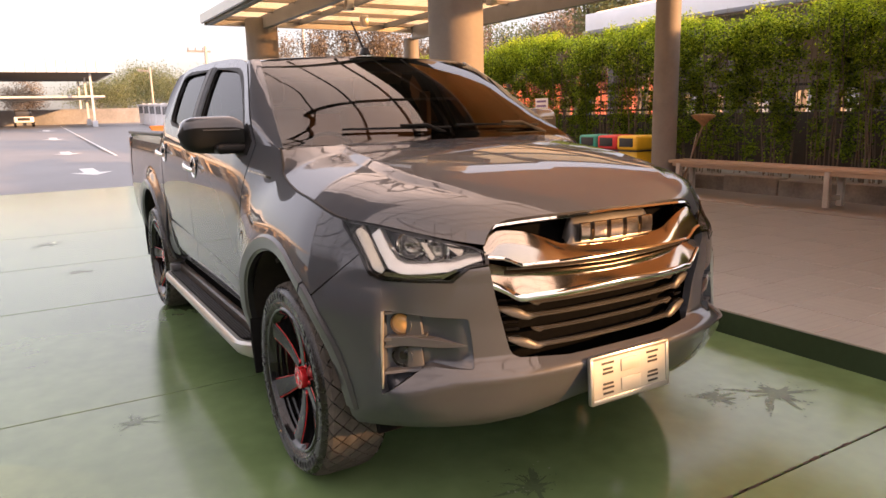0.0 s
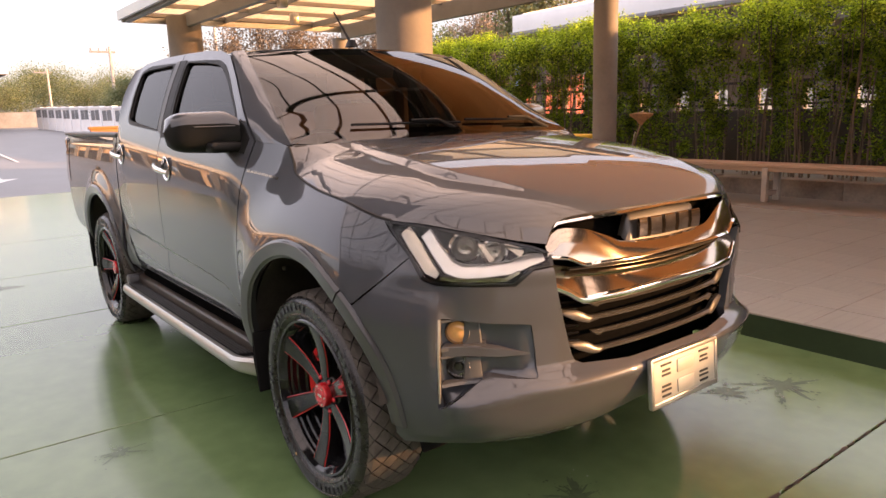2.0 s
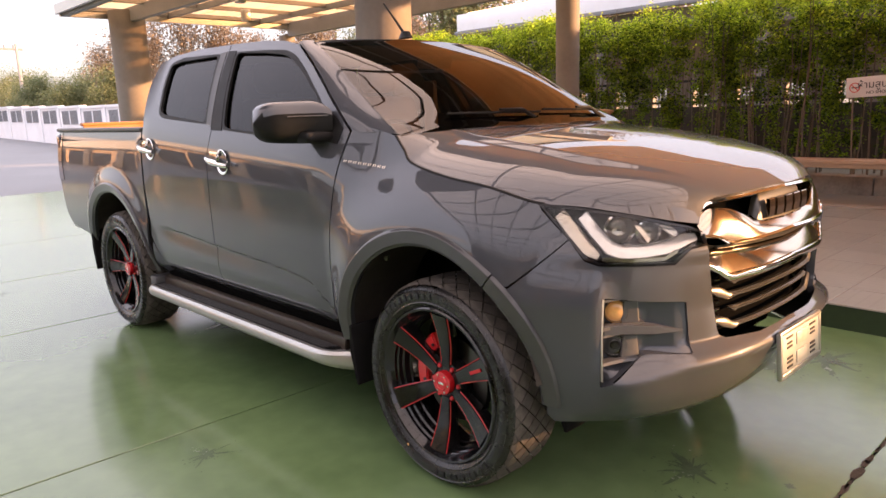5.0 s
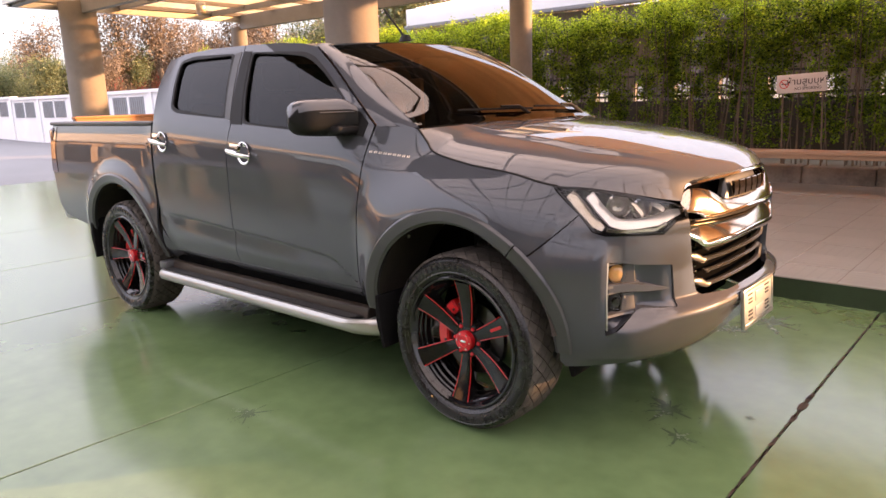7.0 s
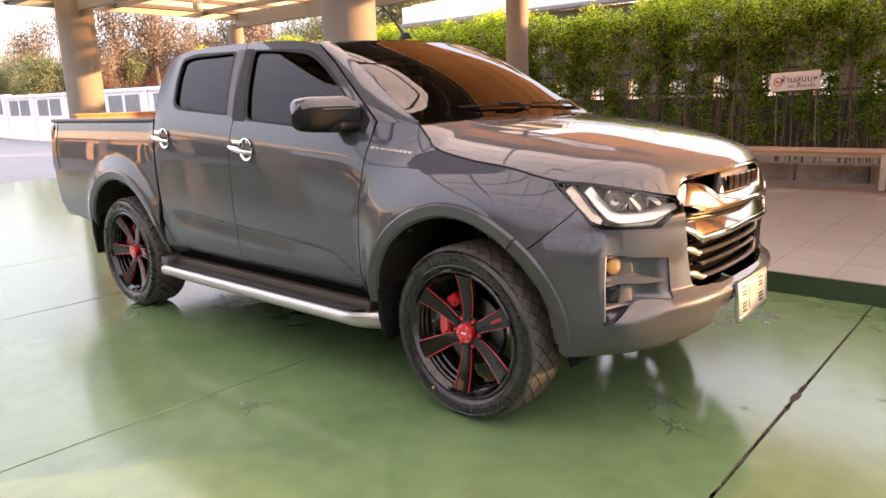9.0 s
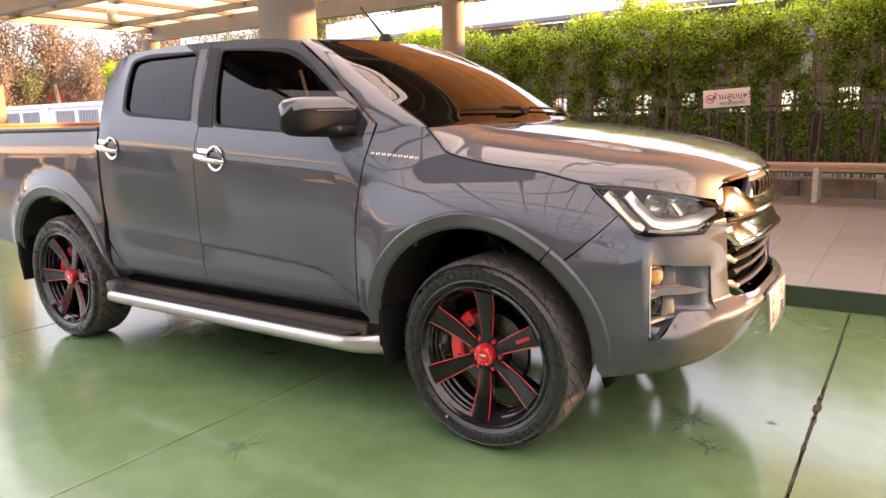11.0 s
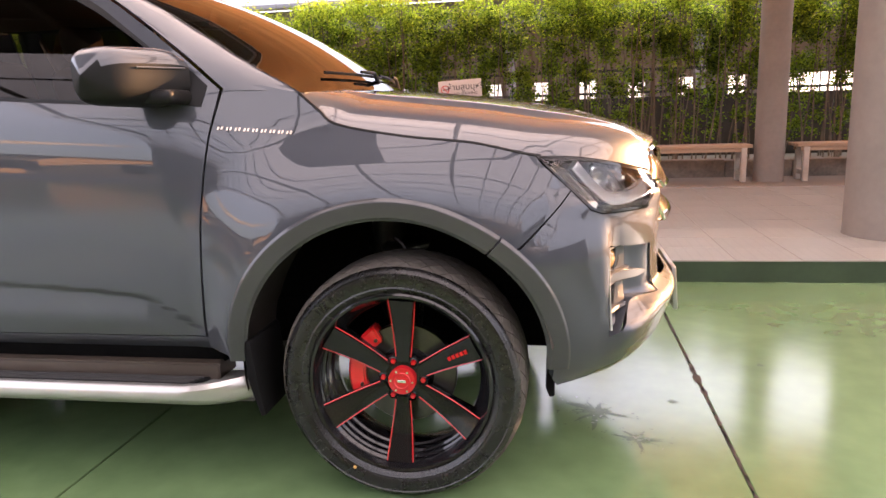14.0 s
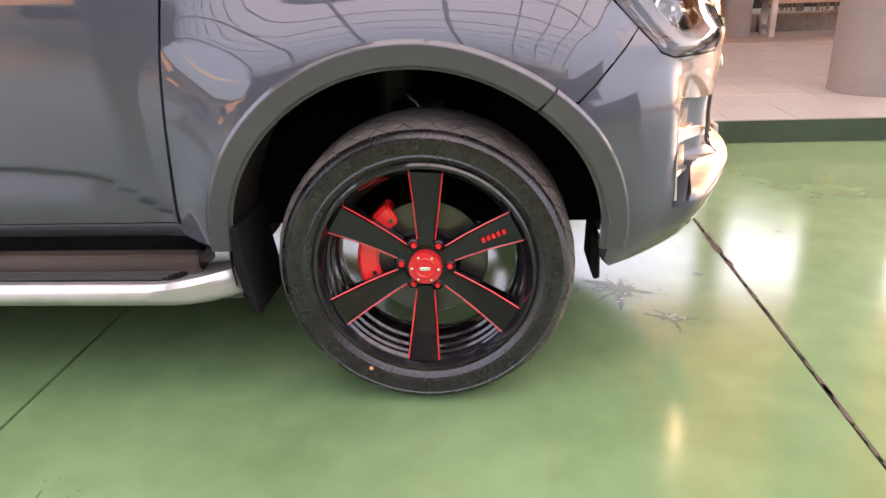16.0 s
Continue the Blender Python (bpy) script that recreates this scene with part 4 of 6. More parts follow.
    mat_pts = [(-2.585, -0.785), (-0.640, -0.785), (-0.645, -0.85), (-0.705, -0.937), (-2.585, -0.937)]
    low = [bm.verts.new((x, y * s, 0.372)) for x, y in mat_pts]
    up = [bm.verts.new((x, y * s, 0.386)) for x, y in mat_pts]
    bm.faces.new(low)
    bm.faces.new(up)
    for k in range(5):
        bm.faces.new((low[k], low[(k + 1) % 5], up[(k + 1) % 5], up[k]))
    bmesh.ops.bevel(bm, geom=bm.edges[:], offset=0.003, segments=1, affect="EDGES")
    part("tread_mat", bm, TREAD, step, "black ribbed rubber mat")
    for i in range(4):
        y = (-0.882 - 0.0145 * i) * s
        part("rib", boxed((-2.56, y - 0.004, 0.385), (-0.680 - 0.010 * i, y + 0.004, 0.3905), 0.0015, 1), RIB, step)
    bm = bmesh.new()
    back_pts = [(-0.874, 0.374), (-0.867, 0.428), (-0.852, 0.438), (-0.745, 0.438), (-0.745, 0.374)]
    ends = [[bm.verts.new((x, y * s, z)) for y, z in back_pts] for x in (-2.58, -0.628)]
    bm.faces.new(ends[0])
    bm.faces.new(ends[1])
    for k in range(5):
        bm.faces.new((ends[0][k], ends[0][(k + 1) % 5], ends[1][(k + 1) % 5], ends[1][k]))
    bmesh.ops.bevel(bm, geom=bm.edges[:], offset=0.004, segments=2, affect="EDGES")
    part("inner_step", bm, UPRIGHT, step, "dark upright behind the tread")
    part("end_cap", boxed((-2.64, *sorted((-0.80 * s, -0.93 * s))[:1], 0.37), (-2.55, sorted((-0.80 * s, -0.93 * s))[1], 0.435), 0.014), SATIN, step)
    for x in (-0.95, -1.6, -2.3):
        part("bracket", boxed((x - 0.03, *sorted((-0.55 * s, -0.82 * s))[:1], 0.32), (x + 0.03, sorted((-0.55 * s, -0.82 * s))[1], 0.37)), BLACK, step)

    # mud flaps
    def flap(pts, y0, y1, label):
        bm = bmesh.new()
        rows = [[bm.verts.new((x, y * s, z)) for x, z in pts] for y in (y0, y1)]
        n = len(pts)
        for j in range(n):
            bm.faces.new((rows[0][j], rows[0][(j + 1) % n], rows[1][(j + 1) % n], rows[1][j]))
        bm.faces.new(rows[0])
        bm.faces.new(rows[1][::-1])
        bmesh.ops.bevel(bm, geom=bm.edges[:], offset=0.004, segments=1, affect="EDGES")
        part("mud_flap", bm, FLAP, truck, label)
    flap([(-0.492, 0.54), (-0.474, 0.54), (-0.462, 0.42), (-0.438, 0.29), (-0.458, 0.282), (-0.496, 0.42)], -0.945, -0.70, "black front mud flap")
    flap([(0.488, 0.44), (0.465, 0.44), (0.462, 0.34), (0.475, 0.305), (0.492, 0.31)], -0.765, -0.62, "small black air flap")
    flap([(REAR - 0.52, 0.66), (REAR - 0.50, 0.66), (REAR - 0.49, 0.34), (REAR - 0.51, 0.33), (REAR - 0.545, 0.50)], -0.93, -0.66, "black rear mud flap")

# ---- wheels ----
TREAD_R = 0.401
DUSTY = mat("dusty_tread_rubber", (0.078, 0.069, 0.060), rough=0.75, spec=0.15, var=0.3, scale=30, bump=0.1, bscale=200)
rim_m = mat("rim_black", (0.007, 0.007, 0.008), rough=0.12, spec=0.3, coat=0.4, var=0.1, scale=10)
wheel_barrel = lathe([(0.297, -0.118), (0.300, -0.126), (0.294, -0.131), (0.286, -0.129), (0.280, -0.118), (0.273, -0.104), (0.268, -0.098), (0.268, -0.086), (0.262, -0.080), (0.261, -0.062), (0.255, -0.056), (0.253, -0.030), (0.247, -0.024), (0.246, 0.02), (0.262, 0.08), (0.290, 0.115), (0.297, 0.118), (0.300, 0.09), (0.262, 0.02)], 72, "y", closed=True)
wheel = part("wheel", wheel_barrel, rim_m, truck, "gloss black six-spoke alloy wheel with red edges")
part("tyre", lathe([(0.290, -0.112), (0.298, -0.124), (0.312, -0.131), (0.317, -0.1345), (0.322, -0.1325), (0.330, -0.136), (0.352, -0.137), (0.362, -0.1355), (0.365, -0.1378), (0.368, -0.1345), (0.371, -0.1325), (0.382, -0.122), (0.387, -0.106), (0.388, -0.06), (0.388, 0.0), (0.388, 0.06), (0.387, 0.106), (0.384, 0.122), (0.370, 0.133), (0.345, 0.136), (0.312, 0.131), (0.290, 0.112)], 96, "y"), RUBBER, wheel, "black road tyre")
# tread blocks, cut by slanting grooves
tv, tf = [], []
NT, SLANT, EDGE = 36, 1 / 0.068, 0.121
for i in range(-4, NT + 5):
    for j in range(-4, NT + 5):
        # a rhombus between two crossing families of grooves
        cells = [(i + a, j + b) for a, b in ((0.05, 0.05), (0.95, 0.05), (0.95, 0.95), (0.05, 0.95))]
        ring = [((p + q) / (2 * NT), (p - q) / (2 * SLANT)) for p, q in cells]
        mid_a = sum(a for a, y in ring) / 4
        if not 0 <= mid_a < 1 or all(abs(y) > EDGE - 0.008 for a, y in ring):
            continue
        k = len(tv)
        for top in (0, 1):
            for a, y in ring:
                y = min(EDGE, max(-EDGE, y))
                ang = 2 * math.pi * a
                r = (0.382 if not top else TREAD_R) - 0.020 * max(0.0, (abs(y) - 0.080) / 0.041) ** 2
                tv.append((r * math.cos(ang), y, r * math.sin(ang)))
        tf += [(k + 4, k + 5, k + 6, k + 7), (k, k + 1, k + 5, k + 4), (k + 1, k + 2, k + 6, k + 5), (k + 2, k + 3, k + 7, k + 6), (k + 3, k, k + 4, k + 7)]
bm = bmesh.new()
me_t = bpy.data.meshes.new("t")
me_t.from_pydata(tv, [], tf)
bm.from_mesh(me_t)
bpy.data.meshes.remove(me_t)
tagged(part("tread_block", bm, DUSTY, wheel, "crossing diamond tread blocks", smooth=False), kind="stuff")
# sidewall raised marks
bm = bmesh.new()
for i in range(60):
    if i % 15 in (9, 10, 11, 12, 13, 14):
        continue
    a = 2 * math.pi * i / 60
    mk = bmesh.ops.create_cube(bm, size=1.0)
    mm = Matrix.Rotation(-a, 4, "Y") @ Matrix.Translation((0.345, -0.1362, 0)) @ Matrix.Diagonal((0.024, 0.008, 0.008 + 0.012 * ((i * 7) % 3) / 2, 1))
    bmesh.ops.transform(bm, matrix=mm, verts=mk["verts"])
tagged(part("raised_mark", bm, RUBBER, wheel, "raised sidewall marks", smooth=False), kind="stuff")
part("valve_dot", lathe([(0.0, -0.0015), (0.006, 0.0)], 10, "y"), AMBER, wheel, "yellow dot", m=Matrix.Translation((-0.16, -0.137, -0.285)))


def spoke_shape(r):
    t = (r - 0.06) / 0.212
    return 0.024 + 0.020 * t, -0.074 - 0.040 * t + 0.010 * math.sin(math.pi * t)   # half width, face height


for k in range(6):
    rot = Matrix.Rotation(radians(-(87 + 60 * k)), 4, "Y")
    bm = bmesh.new()
    rows_p = []
    for j in range(7):
        r = 0.060 + 0.212 * j / 6
        w, y = spoke_shape(r)
        rows_p.append([bm.verts.new(c) for c in ((r, -0.030, -w * 0.8), (r, y + 0.012, -w), (r, y, -w + 0.006), (r, y - 0.002, 0), (r, y, w - 0.006), (r, y + 0.012, w), (r, -0.030, w * 0.8))])
    for a, b in zip(rows_p, rows_p[1:]):
        for q in range(6):
            bm.faces.new((a[q], b[q], b[q + 1], a[q + 1]))
    bm.faces.new(rows_p[0])
    bm.faces.new(rows_p[-1][::-1])
    part("spoke", bm, GLOSS_BLACK, wheel, "black spoke", m=rot)
    for sd in (-1, 1):
        pts = []
        for j in range(9):
            r = 0.075 + 0.196 * j / 8
            w, y = spoke_shape(r)
            pts.append((r, y + 0.004, sd * (w - 0.001)))
        part("red_edge", tube(pts, 0.0018, 6), RED_PAINT, wheel, "red painted spoke edge", m=rot)
    br = Matrix.Rotation(radians(-(57 + 60 * k)), 4, "Y")
    part("wheel_nut", lathe([(0.0, -0.012), (0.007, -0.012), (0.0095, -0.009), (0.0095, 0.006), (0.0, 0.006)], 6, "y"), RED, wheel, "red wheel nut", m=br @ Matrix.Translation((0.066, -0.066, 0)))
    part("nut_seat", lathe([(0.012, -0.006), (0.015, -0.004), (0.015, 0.02)], 16, "y"), GLOSS_BLACK, wheel, m=br @ Matrix.Translation((0.066, -0.066, 0)))
    part("cap_bolt", lathe([(0.0, -0.003), (0.0035, -0.003), (0.004, 0.0)], 8, "y"), CHROME, wheel, m=br @ Matrix.Translation((0.036, -0.096, 0)))
for i in range(5):
    part("spoke_mark", boxed((0.172 + 0.015 * i, -0.0985 - 0.003 * i, -0.006), (0.182 + 0.015 * i, -0.0885 - 0.003 * i, 0.007), 0.001, 1), RED, wheel, "small red marks", smooth=False, m=Matrix.Rotation(radians(-27), 4, "Y"))
part("hub", lathe([(0.095, -0.01), (0.088, -0.050), (0.078, -0.066), (0.050, -0.070), (0.0, -0.070)], 48, "y"), GLOSS_BLACK, wheel, "black wheel hub")
cap = part("hub_cap", lathe([(0.046, -0.066), (0.0465, -0.090), (0.044, -0.095), (0.030, -0.096), (0.028, -0.0985), (0.024, -0.099), (0.022, -0.0965), (0.0, -0.0965)], 40, "y"), RED, wheel, "red anodised hub cap")
part("cap_mark", boxed((-0.014, -0.0985, -0.004), (0.014, -0.095, 0.005), 0.001), CHROME, wheel, smooth=False)
part("brake_disc", lathe([(0.06, -0.02), (0.165, -0.02), (0.168, -0.016), (0.168, 0.004), (0.06, 0.004)], 48, "y"), STEEL, wheel, "steel brake disc")
part("brake_hat", lathe([(0.0, -0.030), (0.070, -0.030), (0.078, -0.02)], 32, "y"), STEEL, wheel)
bm = lathe([(0.134, -0.044), (0.184, -0.044), (0.193, -0.034), (0.193, 0.028), (0.134, 0.028)], 18, "y", closed=True, arc=(122, 200))
bmesh.ops.holes_fill(bm, edges=[e for e in bm.edges if e.is_boundary], sides=8)
bmesh.ops.bevel(bm, geom=[e for e in bm.edges if e.calc_face_angle(0) > 0.9], offset=0.006, segments=2, affect="EDGES")
part("brake_caliper", bm, RED_PAINT, wheel, "red brake caliper")
for ang in (128, 160, 193):
    part("caliper_bolt", lathe([(0.0, -0.008), (0.006, -0.008), (0.007, 0.0)], 8, "y"), STEEL, wheel, m=Matrix.Rotation(radians(-ang), 4, "Y") @ Matrix.Translation((0.150, -0.042, 0)))
wheel.matrix_basis = pose(0.008, -0.800, 0.400)
copy_thing(wheel, pose(REAR + 0.01, -0.798, 0.400, 0, 25, 0))
copy_thing(wheel, pose(0.0, 0.798, 0.400, 0, 15, 180))
copy_thing(wheel, pose(REAR + 0.01, 0.798, 0.400, 0, 40, 180))

# ---- bed, tailgate, rear ----
LINER = mat("brown_bed_liner", (0.36, 0.155, 0.05), rough=0.5, var=0.2, scale=3, bump=0.05, bscale=30)
bed = part("bed_floor", boxed((-4.24, -0.78, 0.86), (-2.60, 0.78, 0.90)), SATIN, truck, "grey bed floor", smooth=False)
for s in BOTH:
    lo, hi = sorted((-0.76 * s, -0.80 * s))
    part("bed_wall", boxed((-4.22, lo, 0.88), (-2.60, hi, 1.345), 0.01), LINER, truck, "brown inner bed wall")
    lo, hi = sorted((-0.755 * s, -0.905 * s))
    part("bed_rail_cap", boxed((-4.255, lo, 1.335), (-2.592, hi, 1.362), 0.010, 3), SATIN, truck, "grey bed rail cap")
    lo, hi = sorted((-0.70 * s, -0.905 * s))
    lampr = part("rear_lamp", boxed((-4.305, lo, 0.98), (-4.20, hi, 1.325), 0.03, 3), LAMP_RED, truck, "dark red rear lamp")
    sheet("lamp_side", [(-4.288, 0.97), (-4.275, 1.325), (-4.165, 1.325), (-4.195, 1.12), (-4.180, 0.97)], side_fn(0.004), (0.05, 0.05), LAMP_RED, lampr, depth=0.006, sides=(s,))
    part("rear_lamp_band", boxed((-4.309, lo + 0.02, 1.13), (-4.25, hi - 0.02, 1.165), 0.006), WHITE_TUBE, lampr)
part("bed_front_wall", boxed((-2.62, -0.78, 0.88), (-2.592, 0.78, 1.34)), LINER, truck, smooth=False)
gate = part("tailgate", boxed((-4.285, -0.70, 0.82), (-4.225, 0.70, 1.372), 0.018, 3), PAINT, truck, "grey tailgate")
part("tailgate_liner", boxed((-4.222, -0.72, 0.92), (-4.192, 0.72, 1.384), 0.008, 2), LINER, gate, "brown tailgate liner")
part("liner_lip", boxed((-4.262, -0.73, 1.374), (-4.186, 0.73, 1.398), 0.008, 2), LINER, gate, "brown liner lip")
part("tailgate_handle", boxed((-4.300, -0.14, 1.15), (-4.28, 0.14, 1.21), 0.008), CHROME, gate, "chrome tailgate handle")
part("rear_bumper", boxed((-4.40, -0.84, 0.56), (-4.20, 0.84, 0.76), 0.04, 3), SILVER, truck, "silver rear bumper")

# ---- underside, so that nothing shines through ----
# plain black boxes stand in for the shaded depth of the underside
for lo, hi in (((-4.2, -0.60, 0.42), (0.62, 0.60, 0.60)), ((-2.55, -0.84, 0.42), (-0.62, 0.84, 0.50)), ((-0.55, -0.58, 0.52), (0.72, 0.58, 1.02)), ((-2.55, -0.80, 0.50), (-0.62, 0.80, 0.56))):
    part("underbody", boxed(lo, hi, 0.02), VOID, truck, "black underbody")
part("skid_panel", boxed((0.50, -0.50, 0.345), (0.70, 0.50, 0.42), 0.03), BLACK, truck, "black panel below the bumper")
for x in (0.0, REAR):
    part("axle", tube([(x, -0.76, 0.388), (x, 0.76, 0.388)], 0.05, 12), BLACK, truck)
for s in BOTH:
    part("suspension_strut", tube([(-0.05, -0.56 * s, 0.40), (-0.08, -0.60 * s, 0.62), (-0.08, -0.60 * s, 0.92)], [0.03, 0.055, 0.06], 14), BLACK, truck, "black suspension strut")
    part("brake_hose", tube([(-0.10, -0.62 * s, 0.86), (-0.02, -0.66 * s, 0.80), (0.04, -0.64 * s, 0.66), (0.02, -0.62 * s, 0.50)], 0.008, 8), RUBBER, truck, "black brake hose")
    part("upper_arm", tube([(-0.20, -0.50 * s, 0.80), (-0.06, -0.66 * s, 0.78), (0.10, -0.50 * s, 0.80)], [0.03, 0.035, 0.03], 10), STEEL, truck, "steel suspension arm")
    for bx, by, bz in ((-0.30, 0.72, 0.893), (-0.16, 0.80, 0.935), (0.02, 0.78, 0.955), (0.14, 0.70, 0.94), (0.26, 0.80, 0.875), (-0.36, 0.83, 0.82)):
        part("liner_clip", lathe([(0.0, -0.006), (0.008, -0.006), (0.011, 0.0), (0.011, 0.012), (0.0, 0.012)], 10, "z"), STEEL, truck, m=Matrix.Translation((bx, -by * s, bz)))
    part("inner_arch_panel", boxed((-0.56, *sorted((-0.42 * s, -0.46 * s))[:1], 0.40), (0.50, sorted((-0.42 * s, -0.46 * s))[1], 1.02)), ARCH_LINER, truck)

# ---- cab interior ----
def seat(x, y, w):
    st = part("seat", boxed((x - 0.26, y - w / 2, 0.80), (x + 0.28, y + w / 2, 0.98), 0.06, 3), TAN, truck, "tan leather seat")
    part("seat_back", boxed((-0.08, -w / 2, 0.0), (0.07, w / 2, 0.62), 0.06, 3), TAN, st, m=pose(x - 0.26, y, 0.90, 0, -14, 0))
    for hy in ((0.0,) if w < 0.8 else (-0.4, 0.0, 0.4)):
        part("headrest", boxed((-0.05, -0.13, 0.0), (0.05, 0.13, 0.18), 0.045, 3), TAN, st, m=pose(x - 0.43, y + hy, 1.53, 0, -8, 0))
        part("headrest_post", tube([(x - 0.43, y + hy, 1.44), (x - 0.43, y + hy, 1.56)], 0.01, 8), STEEL, st)
    return st


seat(-1.42, -0.38, 0.52)
seat(-1.42, 0.38, 0.52)
seat(-2.22, 0.0, 1.30)
part("dashboard", boxed((-0.78, -0.74, 0.95), (-0.36, 0.74, 1.305), 0.06, 3), BLACK, truck, "black dashboard")
part("cab_floor", boxed((-2.54, -0.80, 0.56), (-0.55, 0.80, 0.62)), BLACK, truck)
part("steering_wheel", lathe([(0.172, 0.0), (0.184, 0.012), (0.196, 0.0), (0.184, -0.012)], 32, "z", closed=True), BLACK, truck, "black steering wheel", m=pose(-0.90, -0.38, 1.20, 0, -62, 0))
part("interior_mirror", boxed((-0.03, -0.11, -0.03), (0.01, 0.11, 0.035), 0.014, 3), TAN, truck, "interior mirror below the roof", m=pose(-0.90, 0.0, 1.645, 0, 15, 0))
for s in BOTH:
    for xx in (-1.72,):
        part("pillar_trim", boxed((xx - 0.05, *sorted((-0.70 * s, -0.74 * s))[:1], 1.0), (xx + 0.05, sorted((-0.70 * s, -0.74 * s))[1], 1.60), 0.01), TAN, truck)
part("headliner", boxed((-2.48, -0.60, 1.735), (-1.10, 0.60, 1.750)), TAN, truck, "tan headliner", smooth=False)
# windscreen top band and washer bits
part("dash_paper", boxed((-0.56, -0.42, 1.307), (-0.48, -0.22, 1.313), 0.002, 1), PLATE_CREAM, truck, "white paper on the dashboard", smooth=False)
# wipers
for y0, y1, x0 in ((0.02, -0.52, -0.245), (0.62, 0.06, -0.30)):
    pts = []
    for k in range(9):
        t = k / 8
        w = -(y0 + (y1 - y0) * t) / 0.80
        p = Vector(screen_fn(0.075 + 0.02 * t, w)) + Vector((0.6, 0, 0.8)) * 0.014
        pts.append(tuple(p))
    wp = part("wiper", tube(pts, 0.006, 6), BLACK, truck, "black windscreen wiper")
    arm = [(x0 - 0.0, y0 + 0.02, 1.338), (pts[2][0] + 0.012, pts[2][1], pts[2][2] + 0.012), (pts[4][0] + 0.008, pts[4][1], pts[4][2] + 0.012)]
    part("wiper_arm", tube(arm, [0.012, 0.008, 0.006], 8), BLACK, wp)
# roof aerial
aerial = part("roof_aerial", lathe([(0.0, 0.034), (0.020, 0.028), (0.032, 0.0), (0.036, -0.006)], 20, "z"), BLACK, truck, "black roof aerial", m=pose(-1.13, 0.0, 1.797) @ Matrix.Diagonal((1.5, 0.8, 1, 1)))
part("aerial_rod", tube([(-1.145, 0.0, 1.822), (-1.215, 0.0, 1.90), (-1.30, 0.0, 1.99)], [0.008, 0.006, 0.005], 8), BLACK, aerial)


# ---- ground and floors ----
GREEN = mat("green_floor_paint", (0.095, 0.162, 0.066), rough=0.15, var=0.18, scale=0.8, bump=0.015, bscale=5, second=(0.138, 0.216, 0.098), spec=0.72)
DARK_GREEN = mat("dark_green_edge", (0.022, 0.040, 0.018), rough=0.45, var=0.3, scale=2.5, bump=0.05, bscale=30)
ASPHALT = mat("asphalt", (0.13, 0.132, 0.137), rough=0.6, var=0.25, scale=0.5, bump=0.3, bscale=60)
SOIL = mat("dry_ground", (0.16, 0.14, 0.10), rough=0.9, var=0.3, scale=0.1)
TILE = mat("tan_paving_tile", (0.245, 0.232, 0.205), rough=0.30, var=0.12, scale=3, bump=0.04, bscale=50, each=0.05)
tn, tl = TILE.node_tree.nodes, TILE.node_tree.links      # faint slanting scores on each tile
score, way_t, turn, pick = tn.new("ShaderNodeTexWave"), tn.new("ShaderNodeTexCoord"), tn.new("ShaderNodeMapping"), tn.new("ShaderNodeObjectInfo")
score.inputs["Scale"].default_value, score.inputs["Distortion"].default_value = 4.2, 0.6
spin = tn.new("ShaderNodeCombineXYZ")
step_r = tn.new("ShaderNodeMath")
step_r.operation = "SNAP"
step_r.inputs[1].default_value = 0.25
whole = tn.new("ShaderNodeMath")
whole.operation = "MULTIPLY"
whole.inputs[1].default_value = 2 * math.pi
tl.new(pick.outputs["Random"], step_r.inputs[0])
tl.new(step_r.outputs[0], whole.inputs[0])
tl.new(whole.outputs[0], spin.inputs["Z"])
tl.new(way_t.outputs["Object"], turn.inputs["Vector"])
tl.new(spin.outputs[0], turn.inputs["Rotation"])
tl.new(turn.outputs[0], score.inputs["Vector"])
thin = tn.new("ShaderNodeMapRange")
thin.inputs["From Min"].default_value, thin.inputs["From Max"].default_value = 0.0, 0.12
thin.inputs["To Min"].default_value, thin.inputs["To Max"].default_value = 0.88, 1.0
tl.new(score.outputs["Fac"], thin.inputs["Value"])
tint = tn.new("ShaderNodeMix")
tint.data_type, tint.blend_type = "RGBA", "MULTIPLY"
tint.inputs["Factor"].default_value = 1.0
was = tn["Principled BSDF"].inputs["Base Color"].links[0].from_socket
tl.new(was, tint.inputs["A"])
tl.new(thin.outputs[0], tint.inputs["B"])
tl.new(tint.outputs["Result"], tn["Principled BSDF"].inputs["Base Color"])
GROUT = mat("grey_grout", (0.225, 0.20, 0.175), rough=0.8, var=0.1, scale=10)
WHITE_LINE = mat("worn_white_marking", (0.46, 0.46, 0.45), rough=0.7, var=0.15, scale=8)
ground = mesh_ob("ground", [(-1500, -1500, -0.09), (1500, -1500, -0.09), (1500, 1500, -0.09), (-1500, 1500, -0.09)], [(0, 1, 2, 3)], SOIL)
tagged(ground, "dry earth ground reaching to the horizon", "ground", kind="structure")
RISE = [(-14.35, -0.004), (-36.0, -0.004), (-60.0, 0.50), (-78.0, 0.85), (-95.0, 1.10), (-140.0, 1.20)]
def road_z(x):
    """Height of the car park, which climbs gently away from the drive."""
    for (a, p), (b, q) in zip(RISE, RISE[1:]):
        if x >= b:
            return p + (q - p) * (a - x) / (a - b)
    return RISE[-1][1]
rv = [(x, y, z) for x, z in RISE for y in (-60, 60)] + [(x, y, -0.085) for x in (-14.35, -140) for y in (-60, 60)]
rf = [(2 * k, 2 * k + 1, 2 * k + 3, 2 * k + 2) for k in range(5)] + [(0, 12, 13, 1), (10, 11, 15, 14)]
road = mesh_ob("road", rv, rf, ASPHALT)
tagged(road, "grey asphalt car park with worn white markings", "car park", kind="structure")
